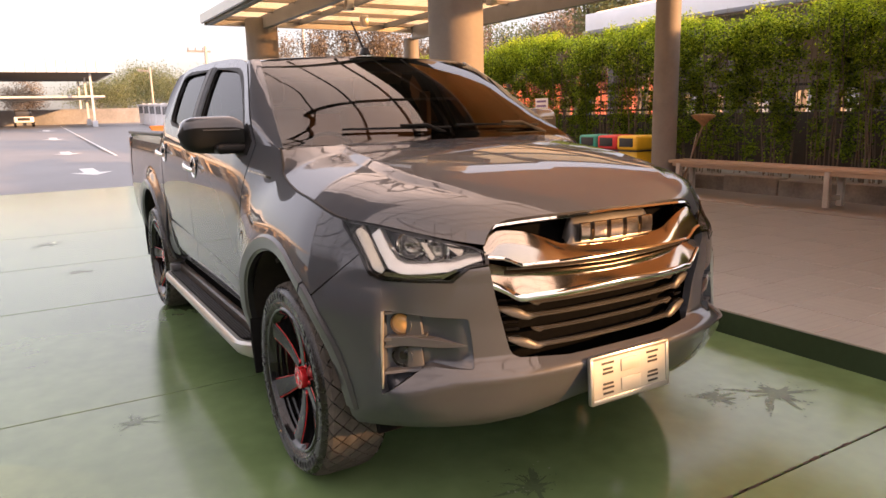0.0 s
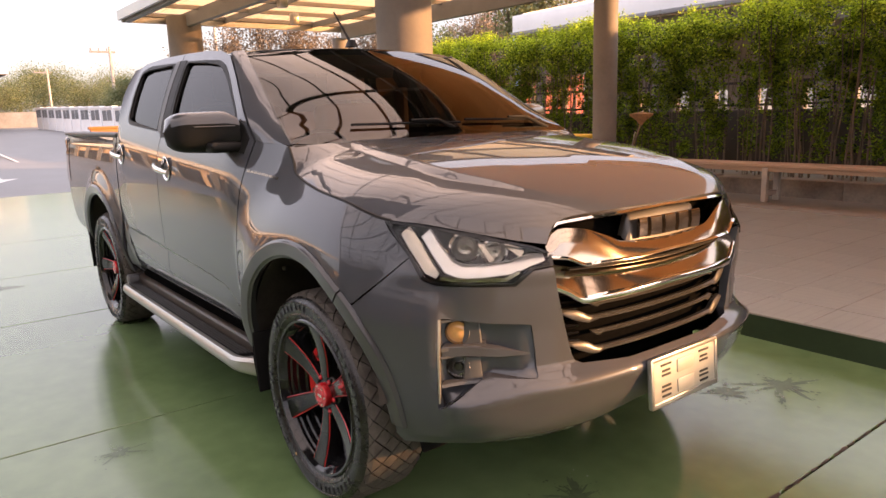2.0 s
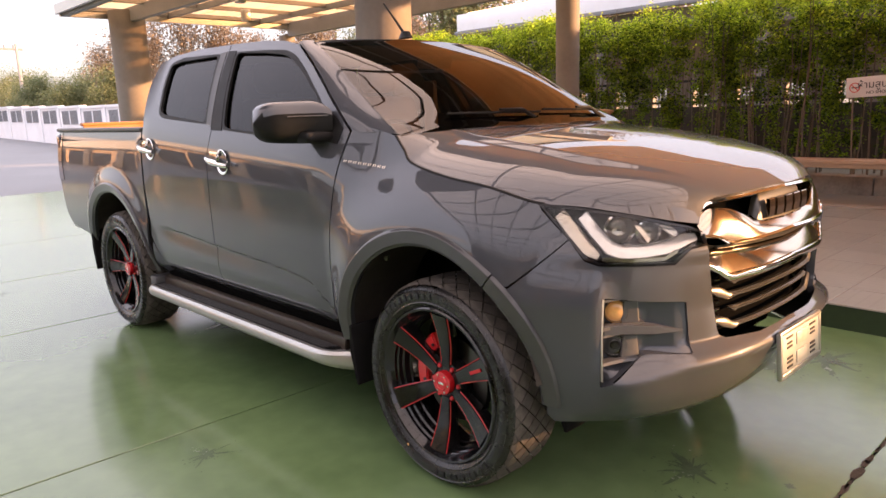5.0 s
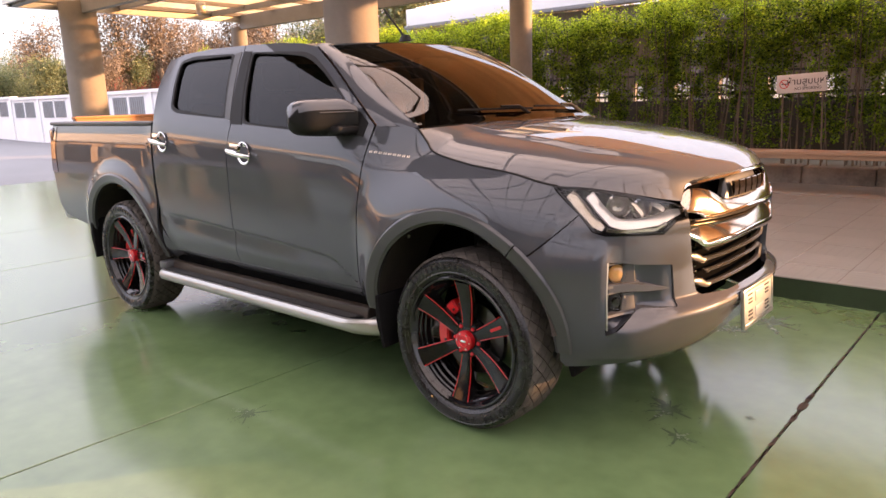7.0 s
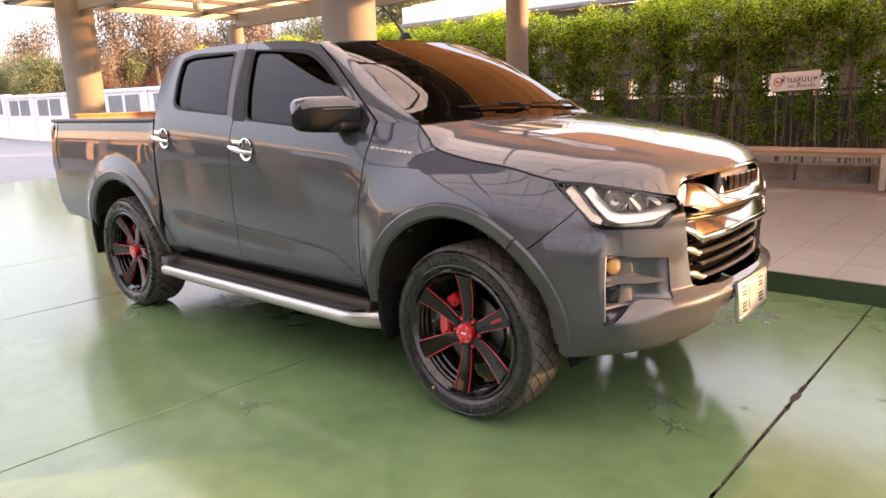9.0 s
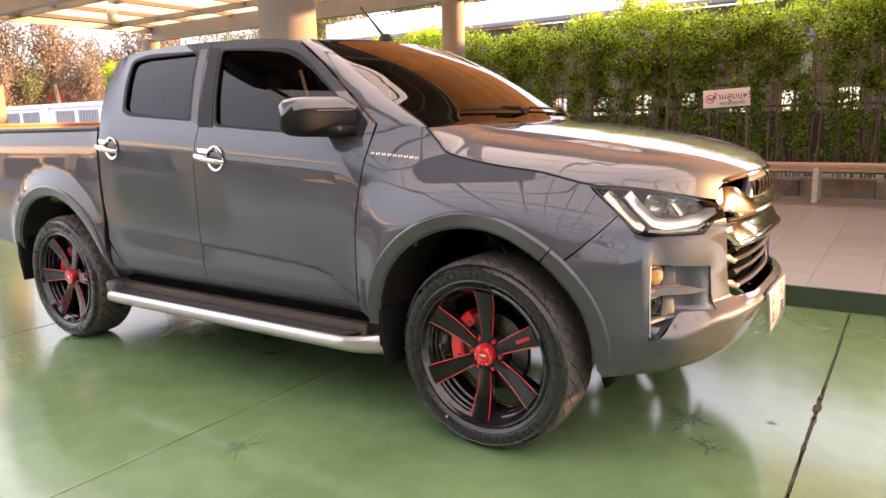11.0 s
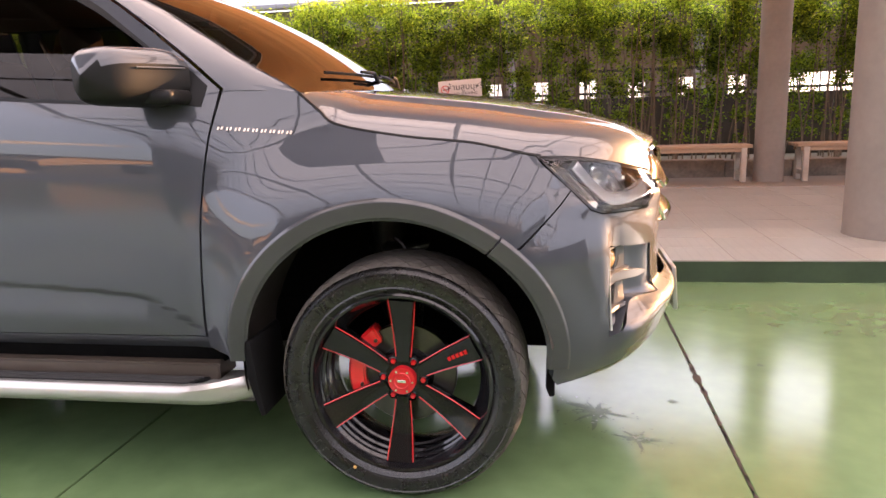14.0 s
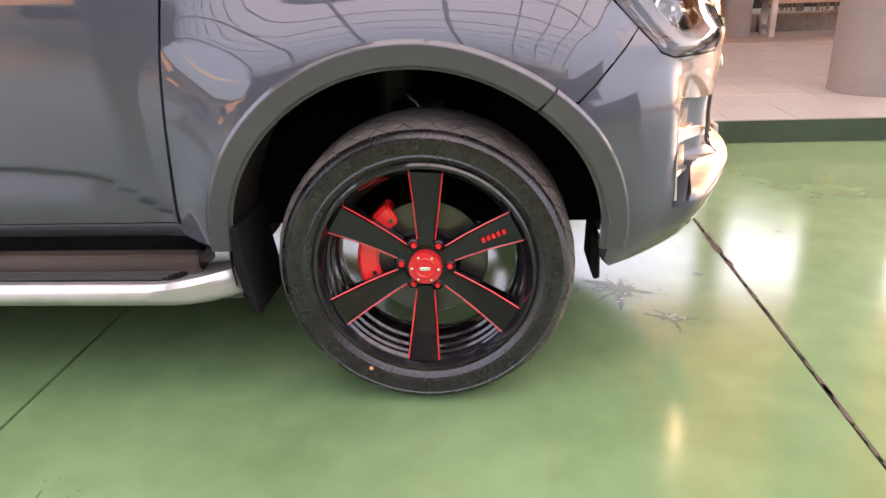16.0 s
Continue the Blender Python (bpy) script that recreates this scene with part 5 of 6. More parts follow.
sub = part("floor", box(boxed((-14.34, -16, -0.085), (14, 2.03, -0.02)), (-14.34, 2.03, -0.085), (-10.775, 9.4, -0.02)), INK, None, smooth=False)
tagged(sub, "glossy green painted concrete slab floor with dark joints", "floor", kind="structure")
joints = [-14.33, -12.3, -10.0, -7.75, -5.45, -3.56, -1.185, 1.128, 3.45, 5.8, 8.1, 10.4, 14.0]
for a, b in zip(joints, joints[1:]):
    part("slab", boxed((a + 0.005, -15.99, -0.06), (b - 0.005, 2.02, 0.0), 0.003, 1), GREEN, sub, smooth=False)
for a, b in ((-14.33, -12.3), (-12.3, -10.78)):
    part("slab", boxed((a + 0.005, 2.03, -0.06), (b - 0.005, 9.4, 0.0), 0.003, 1), GREEN, sub, smooth=False)
platform = part("platform", boxed((-10.77, 2.03, -0.085), (14, 9.4, 0.1475), 0.004, 1), GROUT, None, smooth=False)
tagged(platform, "raised walkway paved with tan tiles", "walkway", kind="structure")
# step edge in a darker green than the floor
part("riser", boxed((-10.77, 2.012, -0.05), (14, 2.029, 0.1465)), DARK_GREEN, platform, "dark green step edge", smooth=False)
part("back_strip", boxed((-10.77, 6.28, 0.139), (14, 7.42, 0.152), 0.003, 1), mat("brown_concrete", (0.17, 0.145, 0.12), rough=0.7, var=0.2, scale=1.5, bump=0.08, bscale=30), platform, "darker concrete strip below the bench", smooth=False)

# ---- columns and roofs ----
def column(x, y, r, top, label):
    bm = lathe([(0.0, 0.0), (r + 0.004, 0.0), (r, 0.02), (r, top), (0.0, top)], 48, "z")
    c = part("column", bm, CONCRETE, None, m=Matrix.Translation((x, y, 0.15 if x > -10.7 else 0.0)))
    return tagged(c, label, "column", "columns of the walkway")


for x in (-12.75, -4.93, 3.08):
    column(x, 3.0, 0.335, 3.48 if x < -6 else 4.15, "thick round concrete column")
for x in (-13.25, -5.10, 3.22):
    column(x, 6.9, 0.185, 3.24 if x < -6 else 3.06 if x < 0 else 4.05, "slender round concrete column")

POLY = mat("sunlit_roof_panel", (0.80, 0.62, 0.40), rough=0.5, var=0.06, scale=2, translucent=0.8)
pn, pl = POLY.node_tree.nodes, POLY.node_tree.links
see, both = pn.new("ShaderNodeBsdfTransparent"), pn.new("ShaderNodeMixShader")   # half of the light goes straight through
see.inputs["Color"].default_value = (0.95, 0.85, 0.7, 1)
both.inputs[0].default_value = 0.5
last = pn["Material Output"].inputs["Surface"].links[0].from_socket
pl.new(last, both.inputs[1])
pl.new(see.outputs[0], both.inputs[2])
pl.new(both.outputs[0], pn["Material Output"].inputs["Surface"])
RX = -3.95
roof_t = empty("walkway_roof", "flat walkway roof of grey steel beams and pale translucent panels", "roof")
for y, z in ((2.0, 3.36), (3.0, 3.26), (6.9, 3.20)):
    part("beam", boxed((-13.1, y - 0.06, z), (RX, y + 0.06, 3.52), 0.004, 1), BEAM, roof_t, smooth=False)
part("end_beam", boxed((-13.16, 1.9, 3.36), (-13.08, 7.5, 3.56), 0.004, 1), SILVER, roof_t, smooth=False)
part("edge_gutter", boxed((-13.2, 1.84, 3.40), (RX, 1.90, 3.58), 0.004, 1), SILVER, roof_t, "pale grey roof edge", smooth=False)
for i in range(8):
    x = -13.05 + 1.3 * i
    part("rafter", boxed((x - 0.03, 1.9, 3.485), (x + 0.03, 7.45, 3.56), 0.003, 1), BEAM, roof_t, smooth=False)
for j in (3, 6):
    y = 1.9 + 0.70 * j
    part("purlin", boxed((-13.1, y - 0.03, 3.44), (RX, y + 0.03, 3.55)), BEAM, roof_t, smooth=False)
panel_mesh = None
for i in range(7):
    x = -13.05 + 1.3 * i
    for j in range(8):
        y = 1.9 + 0.70 * j
        if panel_mesh is None:
            p = part("roof_panel", boxed((0.0, 0.0, 0.0), (1.28, 0.68, 0.014)), POLY, roof_t, smooth=False)
            panel_mesh = p.data
        else:
            p = new("roof_panel", panel_mesh)
            p.parent = roof_t
        p.location = (x + 0.01, y + 0.01, 3.565)
for x, y in ((-9.0, 3.4), (-7.6, 5.4), (-11.0, 4.6)):
    part("spot_lamp", boxed((x - 0.07, y - 0.07, 3.2), (x + 0.07, y + 0.07, 3.42), 0.01), SILVER, roof_t, "small box lamp below the roof")

# unseen warm panels between the two column rows, added for the bonnet's orange reflection
SOFFIT = mat("warm_reflection_panel", (0.80, 0.54, 0.30), rough=0.5, var=0.15, scale=1.2, stretch=(0.2, 2, 1), translucent=0.45)
soffit = part("soffit", boxed((-3.9, 2.3, 4.0), (16.5, 8.0, 4.03)), SOFFIT, None, smooth=False)
tagged(soffit, "warm translucent panels added out of view over the walkway, for reflections", "ceiling", kind="structure")

# arched roof over the drive
WHITE_SHEET = mat("white_roof_sheet", (0.80, 0.81, 0.82), rough=0.5, var=0.05, scale=1.5, translucent=0.85)
arch_t = empty("arched_canopy", "high arched canopy with dark steel ribs under pale roof sheets", "canopy")
def arc_pt(a, r=0.0):
    return (-5.2 + (8.2 + r) * math.cos(a), 4.35 + (2.6 + r) * math.sin(a))
AN = 20
for i in range(8):
    x = -7.8 + 2.6 * i
    part("rib", tube([(x, *arc_pt(math.pi * k / 40)) for k in range(41)], 0.065, 8), BEAM, arch_t)
for k in range(1, 18):
    a = math.pi * k / 18
    y, z = arc_pt(a, 0.08)
    part("purlin", boxed((-8.2, y - 0.025, z - 0.03), (10.8, y + 0.025, z + 0.03)), BEAM, arch_t, smooth=False)
# pale sheets, but unseen dark ones added over the drive's far corner and along the walkway, to darken reflections
BLOCKER = mat("added_blocker_sheet", (0.05, 0.047, 0.044), rough=0.6, var=0.15, scale=1.0)
for nm_s, m_sh, take in (("roof_sheet", WHITE_SHEET, lambda x, y: not ((x < -1.8 and -5.6 < y < -1.6) or y > 2.05)), ("reflection_blocker", BLOCKER, lambda x, y: (x < -1.8 and -5.6 < y < -1.6) or y > 2.05)):
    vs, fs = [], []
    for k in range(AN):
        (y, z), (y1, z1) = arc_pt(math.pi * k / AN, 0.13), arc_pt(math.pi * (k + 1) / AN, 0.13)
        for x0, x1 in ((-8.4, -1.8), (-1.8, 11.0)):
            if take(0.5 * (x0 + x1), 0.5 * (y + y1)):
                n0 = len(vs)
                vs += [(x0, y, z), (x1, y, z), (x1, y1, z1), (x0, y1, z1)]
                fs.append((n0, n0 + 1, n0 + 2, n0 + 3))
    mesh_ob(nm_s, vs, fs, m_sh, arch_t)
for x in (-7.8, 2.6, 10.4):
    part("post", tube([(x, -13.4, 0.0), (x, -13.4, 4.4)], 0.12, 16), BEAM, arch_t, "dark steel post")


# ---- hedge, bench, sign and bins ----
def scatter_leaves(name, centres, size, material, parent, label, rng, up=0.35, shape=1.0):
    """Many small folded leaves round the given centres, joined."""
    n = len(centres)
    d = rng.normal(size=(n, 3))
    d[:, 2] = d[:, 2] * 0.7 - 0.1
    d /= np.linalg.norm(d, axis=1)[:, None]
    e = np.cross(d, rng.normal(size=(n, 3)))
    e /= np.linalg.norm(e, axis=1)[:, None] + 1e-9
    ln = size * rng.uniform(0.6, 1.35, n)
    a = centres
    tip = a + d * ln[:, None]
    mid = a + d * (0.5 * ln)[:, None]
    w = (0.24 * shape * ln)[:, None]
    v = np.stack([a, mid + e * w, tip, mid - e * w], 1).reshape(-1, 3)
    me = bpy.data.meshes.new(name)
    me.vertices.add(4 * n)
    me.vertices.foreach_set("co", v.astype(np.float32).ravel())
    me.loops.add(4 * n)
    me.loops.foreach_set("vertex_index", np.arange(4 * n, dtype=np.int32))
    me.polygons.add(n)
    me.polygons.foreach_set("loop_start", np.arange(0, 4 * n, 4, dtype=np.int32))
    me.update(calc_edges=True)
    me.materials.append(material)
    ob = new(name, me)
    if parent is not None:
        ob.parent = parent
    return tagged(ob, label, kind="stuff")


def leaf_mat(name, dark, light, translucent=0.45):
    m = mat(name, dark, rough=0.5, translucent=translucent)
    n, l = m.node_tree.nodes, m.node_tree.links
    ge = n.new("ShaderNodeNewGeometry")
    rp = n.new("ShaderNodeValToRGB")
    rp.color_ramp.elements[0].color, rp.color_ramp.elements[1].color = (*dark, 1), (*light, 1)
    l.new(ge.outputs["Random Per Island"], rp.inputs["Fac"])
    l.new(rp.outputs["Color"], n["Principled BSDF"].inputs["Base Color"])
    for t in n:
        if t.type == "BSDF_TRANSLUCENT":
            l.new(rp.outputs["Color"], t.inputs["Color"])
    return m


rng = np.random.default_rng(7)
LEAF = leaf_mat("hedge_leaf", (0.014, 0.036, 0.004), (0.24, 0.35, 0.014), 0.68)
SUNLIT_LEAF = leaf_mat("sunlit_hedge_leaf", (0.10, 0.17, 0.008), (0.62, 0.74, 0.05), 0.7)
BARK = mat("grey_brown_stem", (0.13, 0.10, 0.07), rough=0.85, var=0.25, scale=10, bump=0.2, bscale=60)
hedge = empty("hedge", "tall dense green hedge with bare lower stems", "hedge")
X0, X1, NL, NS, NK = -17.0, 7.2, 360000, 128, 30
# upright shoots, each with twigs at uneven heights; the leaves sit in sprays round the twigs
shoot_x = X0 + (X1 - X0) * (np.arange(NS) + rng.uniform(0.0, 1.0, NS)) / NS
shoot_y = 8.35 + rng.uniform(-0.30, 0.30, NS)
shoot_h = 2.84 + 0.10 * np.sin(shoot_x * 1.7) + rng.normal(0, 0.09, NS)
lean_x, lean_y = rng.normal(0, 0.10, NS), rng.normal(0, 0.08, NS)
twig_f = 1 - rng.uniform(0, 1, (NS, NK)) ** 1.12 * 0.92
spread = 0.045 + 0.13 * twig_f ** 1.8
twig_x = shoot_x[:, None] + lean_x[:, None] * twig_f + rng.normal(0, 1, (NS, NK)) * spread
twig_y = shoot_y[:, None] + lean_y[:, None] * twig_f + rng.normal(0, 1, (NS, NK)) * spread * 0.9
twig_z = 0.42 + (shoot_h[:, None] - 0.42) * twig_f + rng.normal(0, 0.04, (NS, NK))
weight = (0.24 + 0.76 * twig_f ** 1.5) * rng.uniform(0.2, 1.7, (NS, NK))
pick_t = rng.choice(NS * NK, NL, p=(weight / weight.sum()).ravel())
size_t = (0.034 + 0.040 * twig_f).ravel()[pick_t]
hx = twig_x.ravel()[pick_t] + rng.normal(0, 1, NL) * size_t * 1.1
hy = twig_y.ravel()[pick_t] + rng.normal(0, 1, NL) * size_t * 1.2
hz = twig_z.ravel()[pick_t] + rng.normal(0, 1, NL) * size_t * 0.9
inside = (hz > 0.36) & (hy > 7.76)
lit_top = rng.uniform(0, 1, NL) < np.clip((hz - 1.95) / 0.85, 0, 1) ** 1.3     # sunlight on the hedge top, put into a paler leaf colour
scatter_leaves("leaves", np.stack([hx, hy, hz], 1)[inside & ~lit_top], 0.052, LEAF, hedge, "small green hedge leaves", rng)
scatter_leaves("sunlit_leaves", np.stack([hx, hy, hz], 1)[inside & lit_top], 0.050, SUNLIT_LEAF, hedge, "pale yellow-green leaves, coloured as if sunlit", rng)
bm = bmesh.new()
sv, sf = [], []
for i in range(420):
    x, y = rng.uniform(X0, X1), 8.35 + rng.uniform(-0.28, 0.28)
    pts, r0 = [], rng.uniform(0.007, 0.017)
    lean = rng.uniform(-0.16, 0.16, 2)
    h = rng.uniform(1.6, 2.7)
    for k in range(5):
        f = k / 4
        pts.append((x + lean[0] * f + 0.04 * math.sin(5 * f + i), y + lean[1] * f, 0.30 + h * f))
    k0 = len(sv)
    for k, p in enumerate(pts):
        for q in range(4):
            a = math.pi / 2 * q
            sv.append((p[0] + r0 * (1 - 0.15 * k) * math.cos(a), p[1] + r0 * (1 - 0.15 * k) * math.sin(a), p[2]))
    for k in range(4):
        for q in range(4):
            sf.append((k0 + 4 * k + q, k0 + 4 * k + (q + 1) % 4, k0 + 4 * k + 4 + (q + 1) % 4, k0 + 4 * k + 4 + q))
tagged(mesh_ob("stem_thicket", sv, sf, BARK, hedge, "thin grey-brown hedge stems"), kind="stuff")
tagged(part("planting_bed", boxed((-17, 7.72, -0.08), (12, 9.2, 0.33)), SOIL, None, smooth=False), "dry soil bed under the hedge", "soil bed", kind="structure")
KERB = mat("rough_kerb_stone", (0.17, 0.15, 0.125), rough=0.95, var=0.45, scale=3, bump=0.6, bscale=14)
kerb = empty("kerb", "rough weathered stone kerb along the planting bed", "kerb")
kerb["kind"] = "structure"
for i in range(32):
    x = -17 + 0.9 * i
    bm = boxed((x + 0.004, 7.46 + 0.02 * math.sin(i * 2.1), 0.0), (x + 0.898, 7.72, 0.385 + 0.014 * math.sin(i * 3.7)), 0.02, 2)
    part("kerb_stone", bm, KERB, kerb)
# fence behind the hedge
FENCE = mat("dark_fence_metal", (0.03, 0.03, 0.03), rough=0.5, var=0.2, scale=8)
fence = empty("fence", "dark low wall with metal railing behind the hedge", "fence")
part("low_wall", boxed((-17, 9.25, 0.0), (12, 9.40, 1.30), 0.01), mat("brown_wall", (0.055, 0.042, 0.032), rough=0.85, var=0.25, scale=2, bump=0.1, bscale=30), fence, "dark brown low wall")
for z in (1.38, 1.74):
    part("rail", boxed((-17, 9.30, z - 0.02), (12, 9.34, z + 0.02)), FENCE, fence, smooth=False)
picket = None
for i in range(95):
    if picket is None:
        p = part("picket", boxed((-0.009, 9.31, 1.30), (0.009, 9.33, 1.80)), FENCE, fence, smooth=False)
        picket = p.data
    else:
        p = new("picket", picket)
        p.parent = fence
    p.location.x = -17 + 0.304 * i

WOOD = mat("weathered_bench_wood", (0.30, 0.19, 0.115), rough=0.55, var=0.22, scale=3, bump=0.12, bscale=40, stretch=(0.15, 1, 1), each=0.08)
LEGWOOD = mat("grey_bench_leg", (0.34, 0.29, 0.24), rough=0.6, var=0.15, scale=5, bump=0.08, bscale=40)


def bench(x0, x1, legs, label):
    b = empty("bench", label, "bench", "wooden benches along the hedge")
    n = 3
    for k in range(n):
        y0 = 6.76 + 0.135 * k
        part("seat_plank", boxed((x0, y0, 0.598), (x1, y0 + 0.128, 0.640), 0.006), WOOD, b)
    for y in (6.80, 7.10):
        part("apron", boxed((x0 + 0.06, y - 0.018, 0.545), (x1 - 0.06, y + 0.018, 0.597), 0.004, 1), WOOD, b)
    for x in legs:
        for y in (6.80, 7.10):
            part("leg", boxed((x - 0.035, y - 0.035, 0.152), (x + 0.035, y + 0.035, 0.597), 0.006), LEGWOOD, b, "pale worn leg")
        part("cross_rail", boxed((x - 0.02, 6.835, 0.23), (x + 0.02, 7.065, 0.29), 0.004, 1), LEGWOOD, b)
    return b


bench(-4.88, 2.98, (-4.7, -2.38, 0.37, 2.88), "long weathered wooden bench in front of the hedge")
bench(3.52, 8.4, (3.64, 6.2, 8.2), "wooden bench beside the slender column")

# no-smoking sign
SIGN = mat("pale_sign_board", (0.62, 0.58, 0.55), rough=0.5, var=0.05, scale=6)
SIGN_RED = mat("sign_red", (0.55, 0.06, 0.05), rough=0.5, var=0.05, scale=20)
sign = part("no_smoking_sign", boxed((-0.325, -0.008, -0.128), (0.325, 0.008, 0.128), 0.004), SIGN, None)
tagged(sign, "pale no-smoking sign fixed in front of the hedge", "sign")


def lettering(body, size, x, z, material, parent):
    cu = bpy.data.curves.new("lettering", "FONT")
    cu.body, cu.size, cu.align_x, cu.align_y, cu.extrude = body, size, "CENTER", "CENTER", 0.0015
    ob0 = new("lettering", cu)
    me = bpy.data.meshes.new_from_object(ob0.evaluated_get(bpy.context.evaluated_depsgraph_get()))
    bpy.data.objects.remove(ob0)
    me.transform(pose(x, -0.0105, z, 90, 0, 0))
    me.materials.clear()
    me.materials.append(material)
    ob = new("lettering", me)
    ob.parent = parent
    return ob


lettering("ห้ามสูบบุหรี่", 0.125, 0.085, 0.022, INK, sign)["label"] = "dark Thai lettering"
lettering("NO SMOKING", 0.055, 0.085, -0.075, INK, sign)["label"] = "dark capital lettering"
part("ring", lathe([(0.052, -0.0115), (0.064, -0.0115), (0.064, -0.008), (0.052, -0.008)], 28, "y", closed=True), SIGN_RED, sign, "red ring", m=Matrix.Translation((-0.225, 0, 0.0)))
part("slash", boxed((-0.055, -0.0125, -0.006), (0.055, -0.009, 0.006)), SIGN_RED, sign, smooth=False, m=pose(-0.225, 0, 0, 0, 45, 0))
part("cigarette", boxed((-0.036, -0.0112, -0.007), (0.036, -0.0088, 0.007)), INK, sign, smooth=False, m=Matrix.Translation((-0.225, 0, 0)))
for x in (-0.26, 0.26):
    part("hanger", tube([(x, 0.012, 0.1), (x, 0.03, 0.5)], 0.003, 6), STEEL, sign)
sign.matrix_basis = pose(-0.965, 7.78, 1.512, 0, -2.6, 0)
# stakes that hold the sign
for x in (-1.22, -0.70):
    part("stake", boxed((x + 0.955, 0.02, -1.20), (x + 0.975, 0.04, 0.1)), BARK, sign, smooth=False)

small = part("notice_board", boxed((-0.19, -0.01, -0.24), (0.19, 0.01, 0.24), 0.004), mat("white_notice", (0.70, 0.69, 0.72), rough=0.5, var=0.04, scale=8), None)
tagged(small, "small white notice with purple bars on a post", "sign")
PURPLE = mat("purple_ink", (0.16, 0.10, 0.26), rough=0.5, var=0.05, scale=20)
for k in range(5):
    part("bar", boxed((-0.15, -0.0125, 0.16 - 0.09 * k), (0.15, -0.0095, 0.20 - 0.09 * k)), PURPLE, small, smooth=False)
part("post", boxed((-0.02, 0.011, -1.27), (0.02, 0.045, 0.2)), BEAM, small, smooth=False)
small.matrix_basis = pose(-8.75, 7.40, 1.42)


def bin_unit(x, colour, label):
    cm = mat("bin_plastic", colour, rough=0.4, var=0.06, scale=8)
    b = part("waste_bin", boxed((-0.21, -0.22, 0.0), (0.21, 0.22, 0.60), 0.03, 3), cm, None)
    part("lid", boxed((-0.225, -0.24, 0.60), (0.225, 0.24, 0.84), 0.05, 3), cm, b)
    part("flap", boxed((-0.15, -0.246, 0.66), (0.15, -0.236, 0.80), 0.01), INK, b, "dark flap")
    part("rim", boxed((-0.23, -0.245, 0.585), (0.23, 0.245, 0.605), 0.004, 1), INK, b)
    b.matrix_basis = pose(x, 6.95, 0.152)
    return tagged(b, label, "waste bin", "waste bins by the column")


bin_unit(-5.72, (0.75, 0.45, 0.02), "yellow plastic waste bin with a flap lid")
bin_unit(-6.18, (0.60, 0.03, 0.03), "red plastic waste bin with a flap lid")
bin_unit(-6.64, (0.02, 0.28, 0.22), "green plastic waste bin with a flap lid")
# broom leaning at the bench
broom = part("broom", tube([(-5.10, 7.30, 0.152), (-4.78, 7.40, 1.16)], 0.012, 8), WOOD, None)
tagged(broom, "straw broom leaning head-up against the hedge", "broom")
part("broom_head", lathe([(0.02, 0.0), (0.10, 0.08), (0.22, 0.15), (0.23, 0.18), (0.05, 0.20)], 20, "z"), mat("straw", (0.30, 0.16, 0.07), rough=0.9, var=0.3, scale=20, bump=0.4, bscale=90), broom, "brown straw head", m=pose(-4.78, 7.40, 1.12) @ Matrix.Diagonal((1, 0.3, 1, 1)))
part("dustpan_handle", tube([(-5.02, 7.28, 0.152), (-4.86, 7.36, 1.02)], 0.009, 8), LEGWOOD, broom)

# ---- car park and distance ----
def mark(pts, label="", name="road_marking"):
    vs = [(x, y, road_z(x) + 0.004) for x, y in pts]
    bm = bmesh.new()
    f = bm.faces.new([bm.verts.new(v) for v in vs])
    r = bmesh.ops.extrude_face_region(bm, geom=[f])
    bmesh.ops.translate(bm, verts=[v for v in r["geom"] if isinstance(v, bmesh.types.BMVert)], vec=(0, 0, 0.004))
    return part(name, bm, WHITE_LINE, road, label, smooth=False)


for x, k in ((-18.6, 1.0), (-32.5, 1.1), (-49, 1.2), (-66, 1.3)):
    y = -0.05 - 0.012 * (x + 18)
    mark([(x, y), (x - 1.2 * k, y + 0.55 * k), (x - 1.2 * k, y + 0.2 * k), (x - 3.2 * k, y + 0.2 * k), (x - 3.2 * k, y - 0.2 * k), (x - 1.2 * k, y - 0.2 * k), (x - 1.2 * k, y - 0.55 * k)], "worn white arrow")
mark([(-29.5, 1.65), (-29.5, 1.75), (-82, 2.43), (-82, 2.28)], "white lane line")
WALL_W = mat("white_wall_paint", (0.74, 0.75, 0.77), rough=0.7, var=0.06, scale=0.8, bump=0.03, bscale=20)
LOUVRE = mat("grey_louvre", (0.22, 0.24, 0.26), rough=0.6, var=0.1, scale=3)
wall = empty("boundary_wall", "", "")
tagged(wall, "white boundary wall with grey louvred openings", "wall", kind="structure")
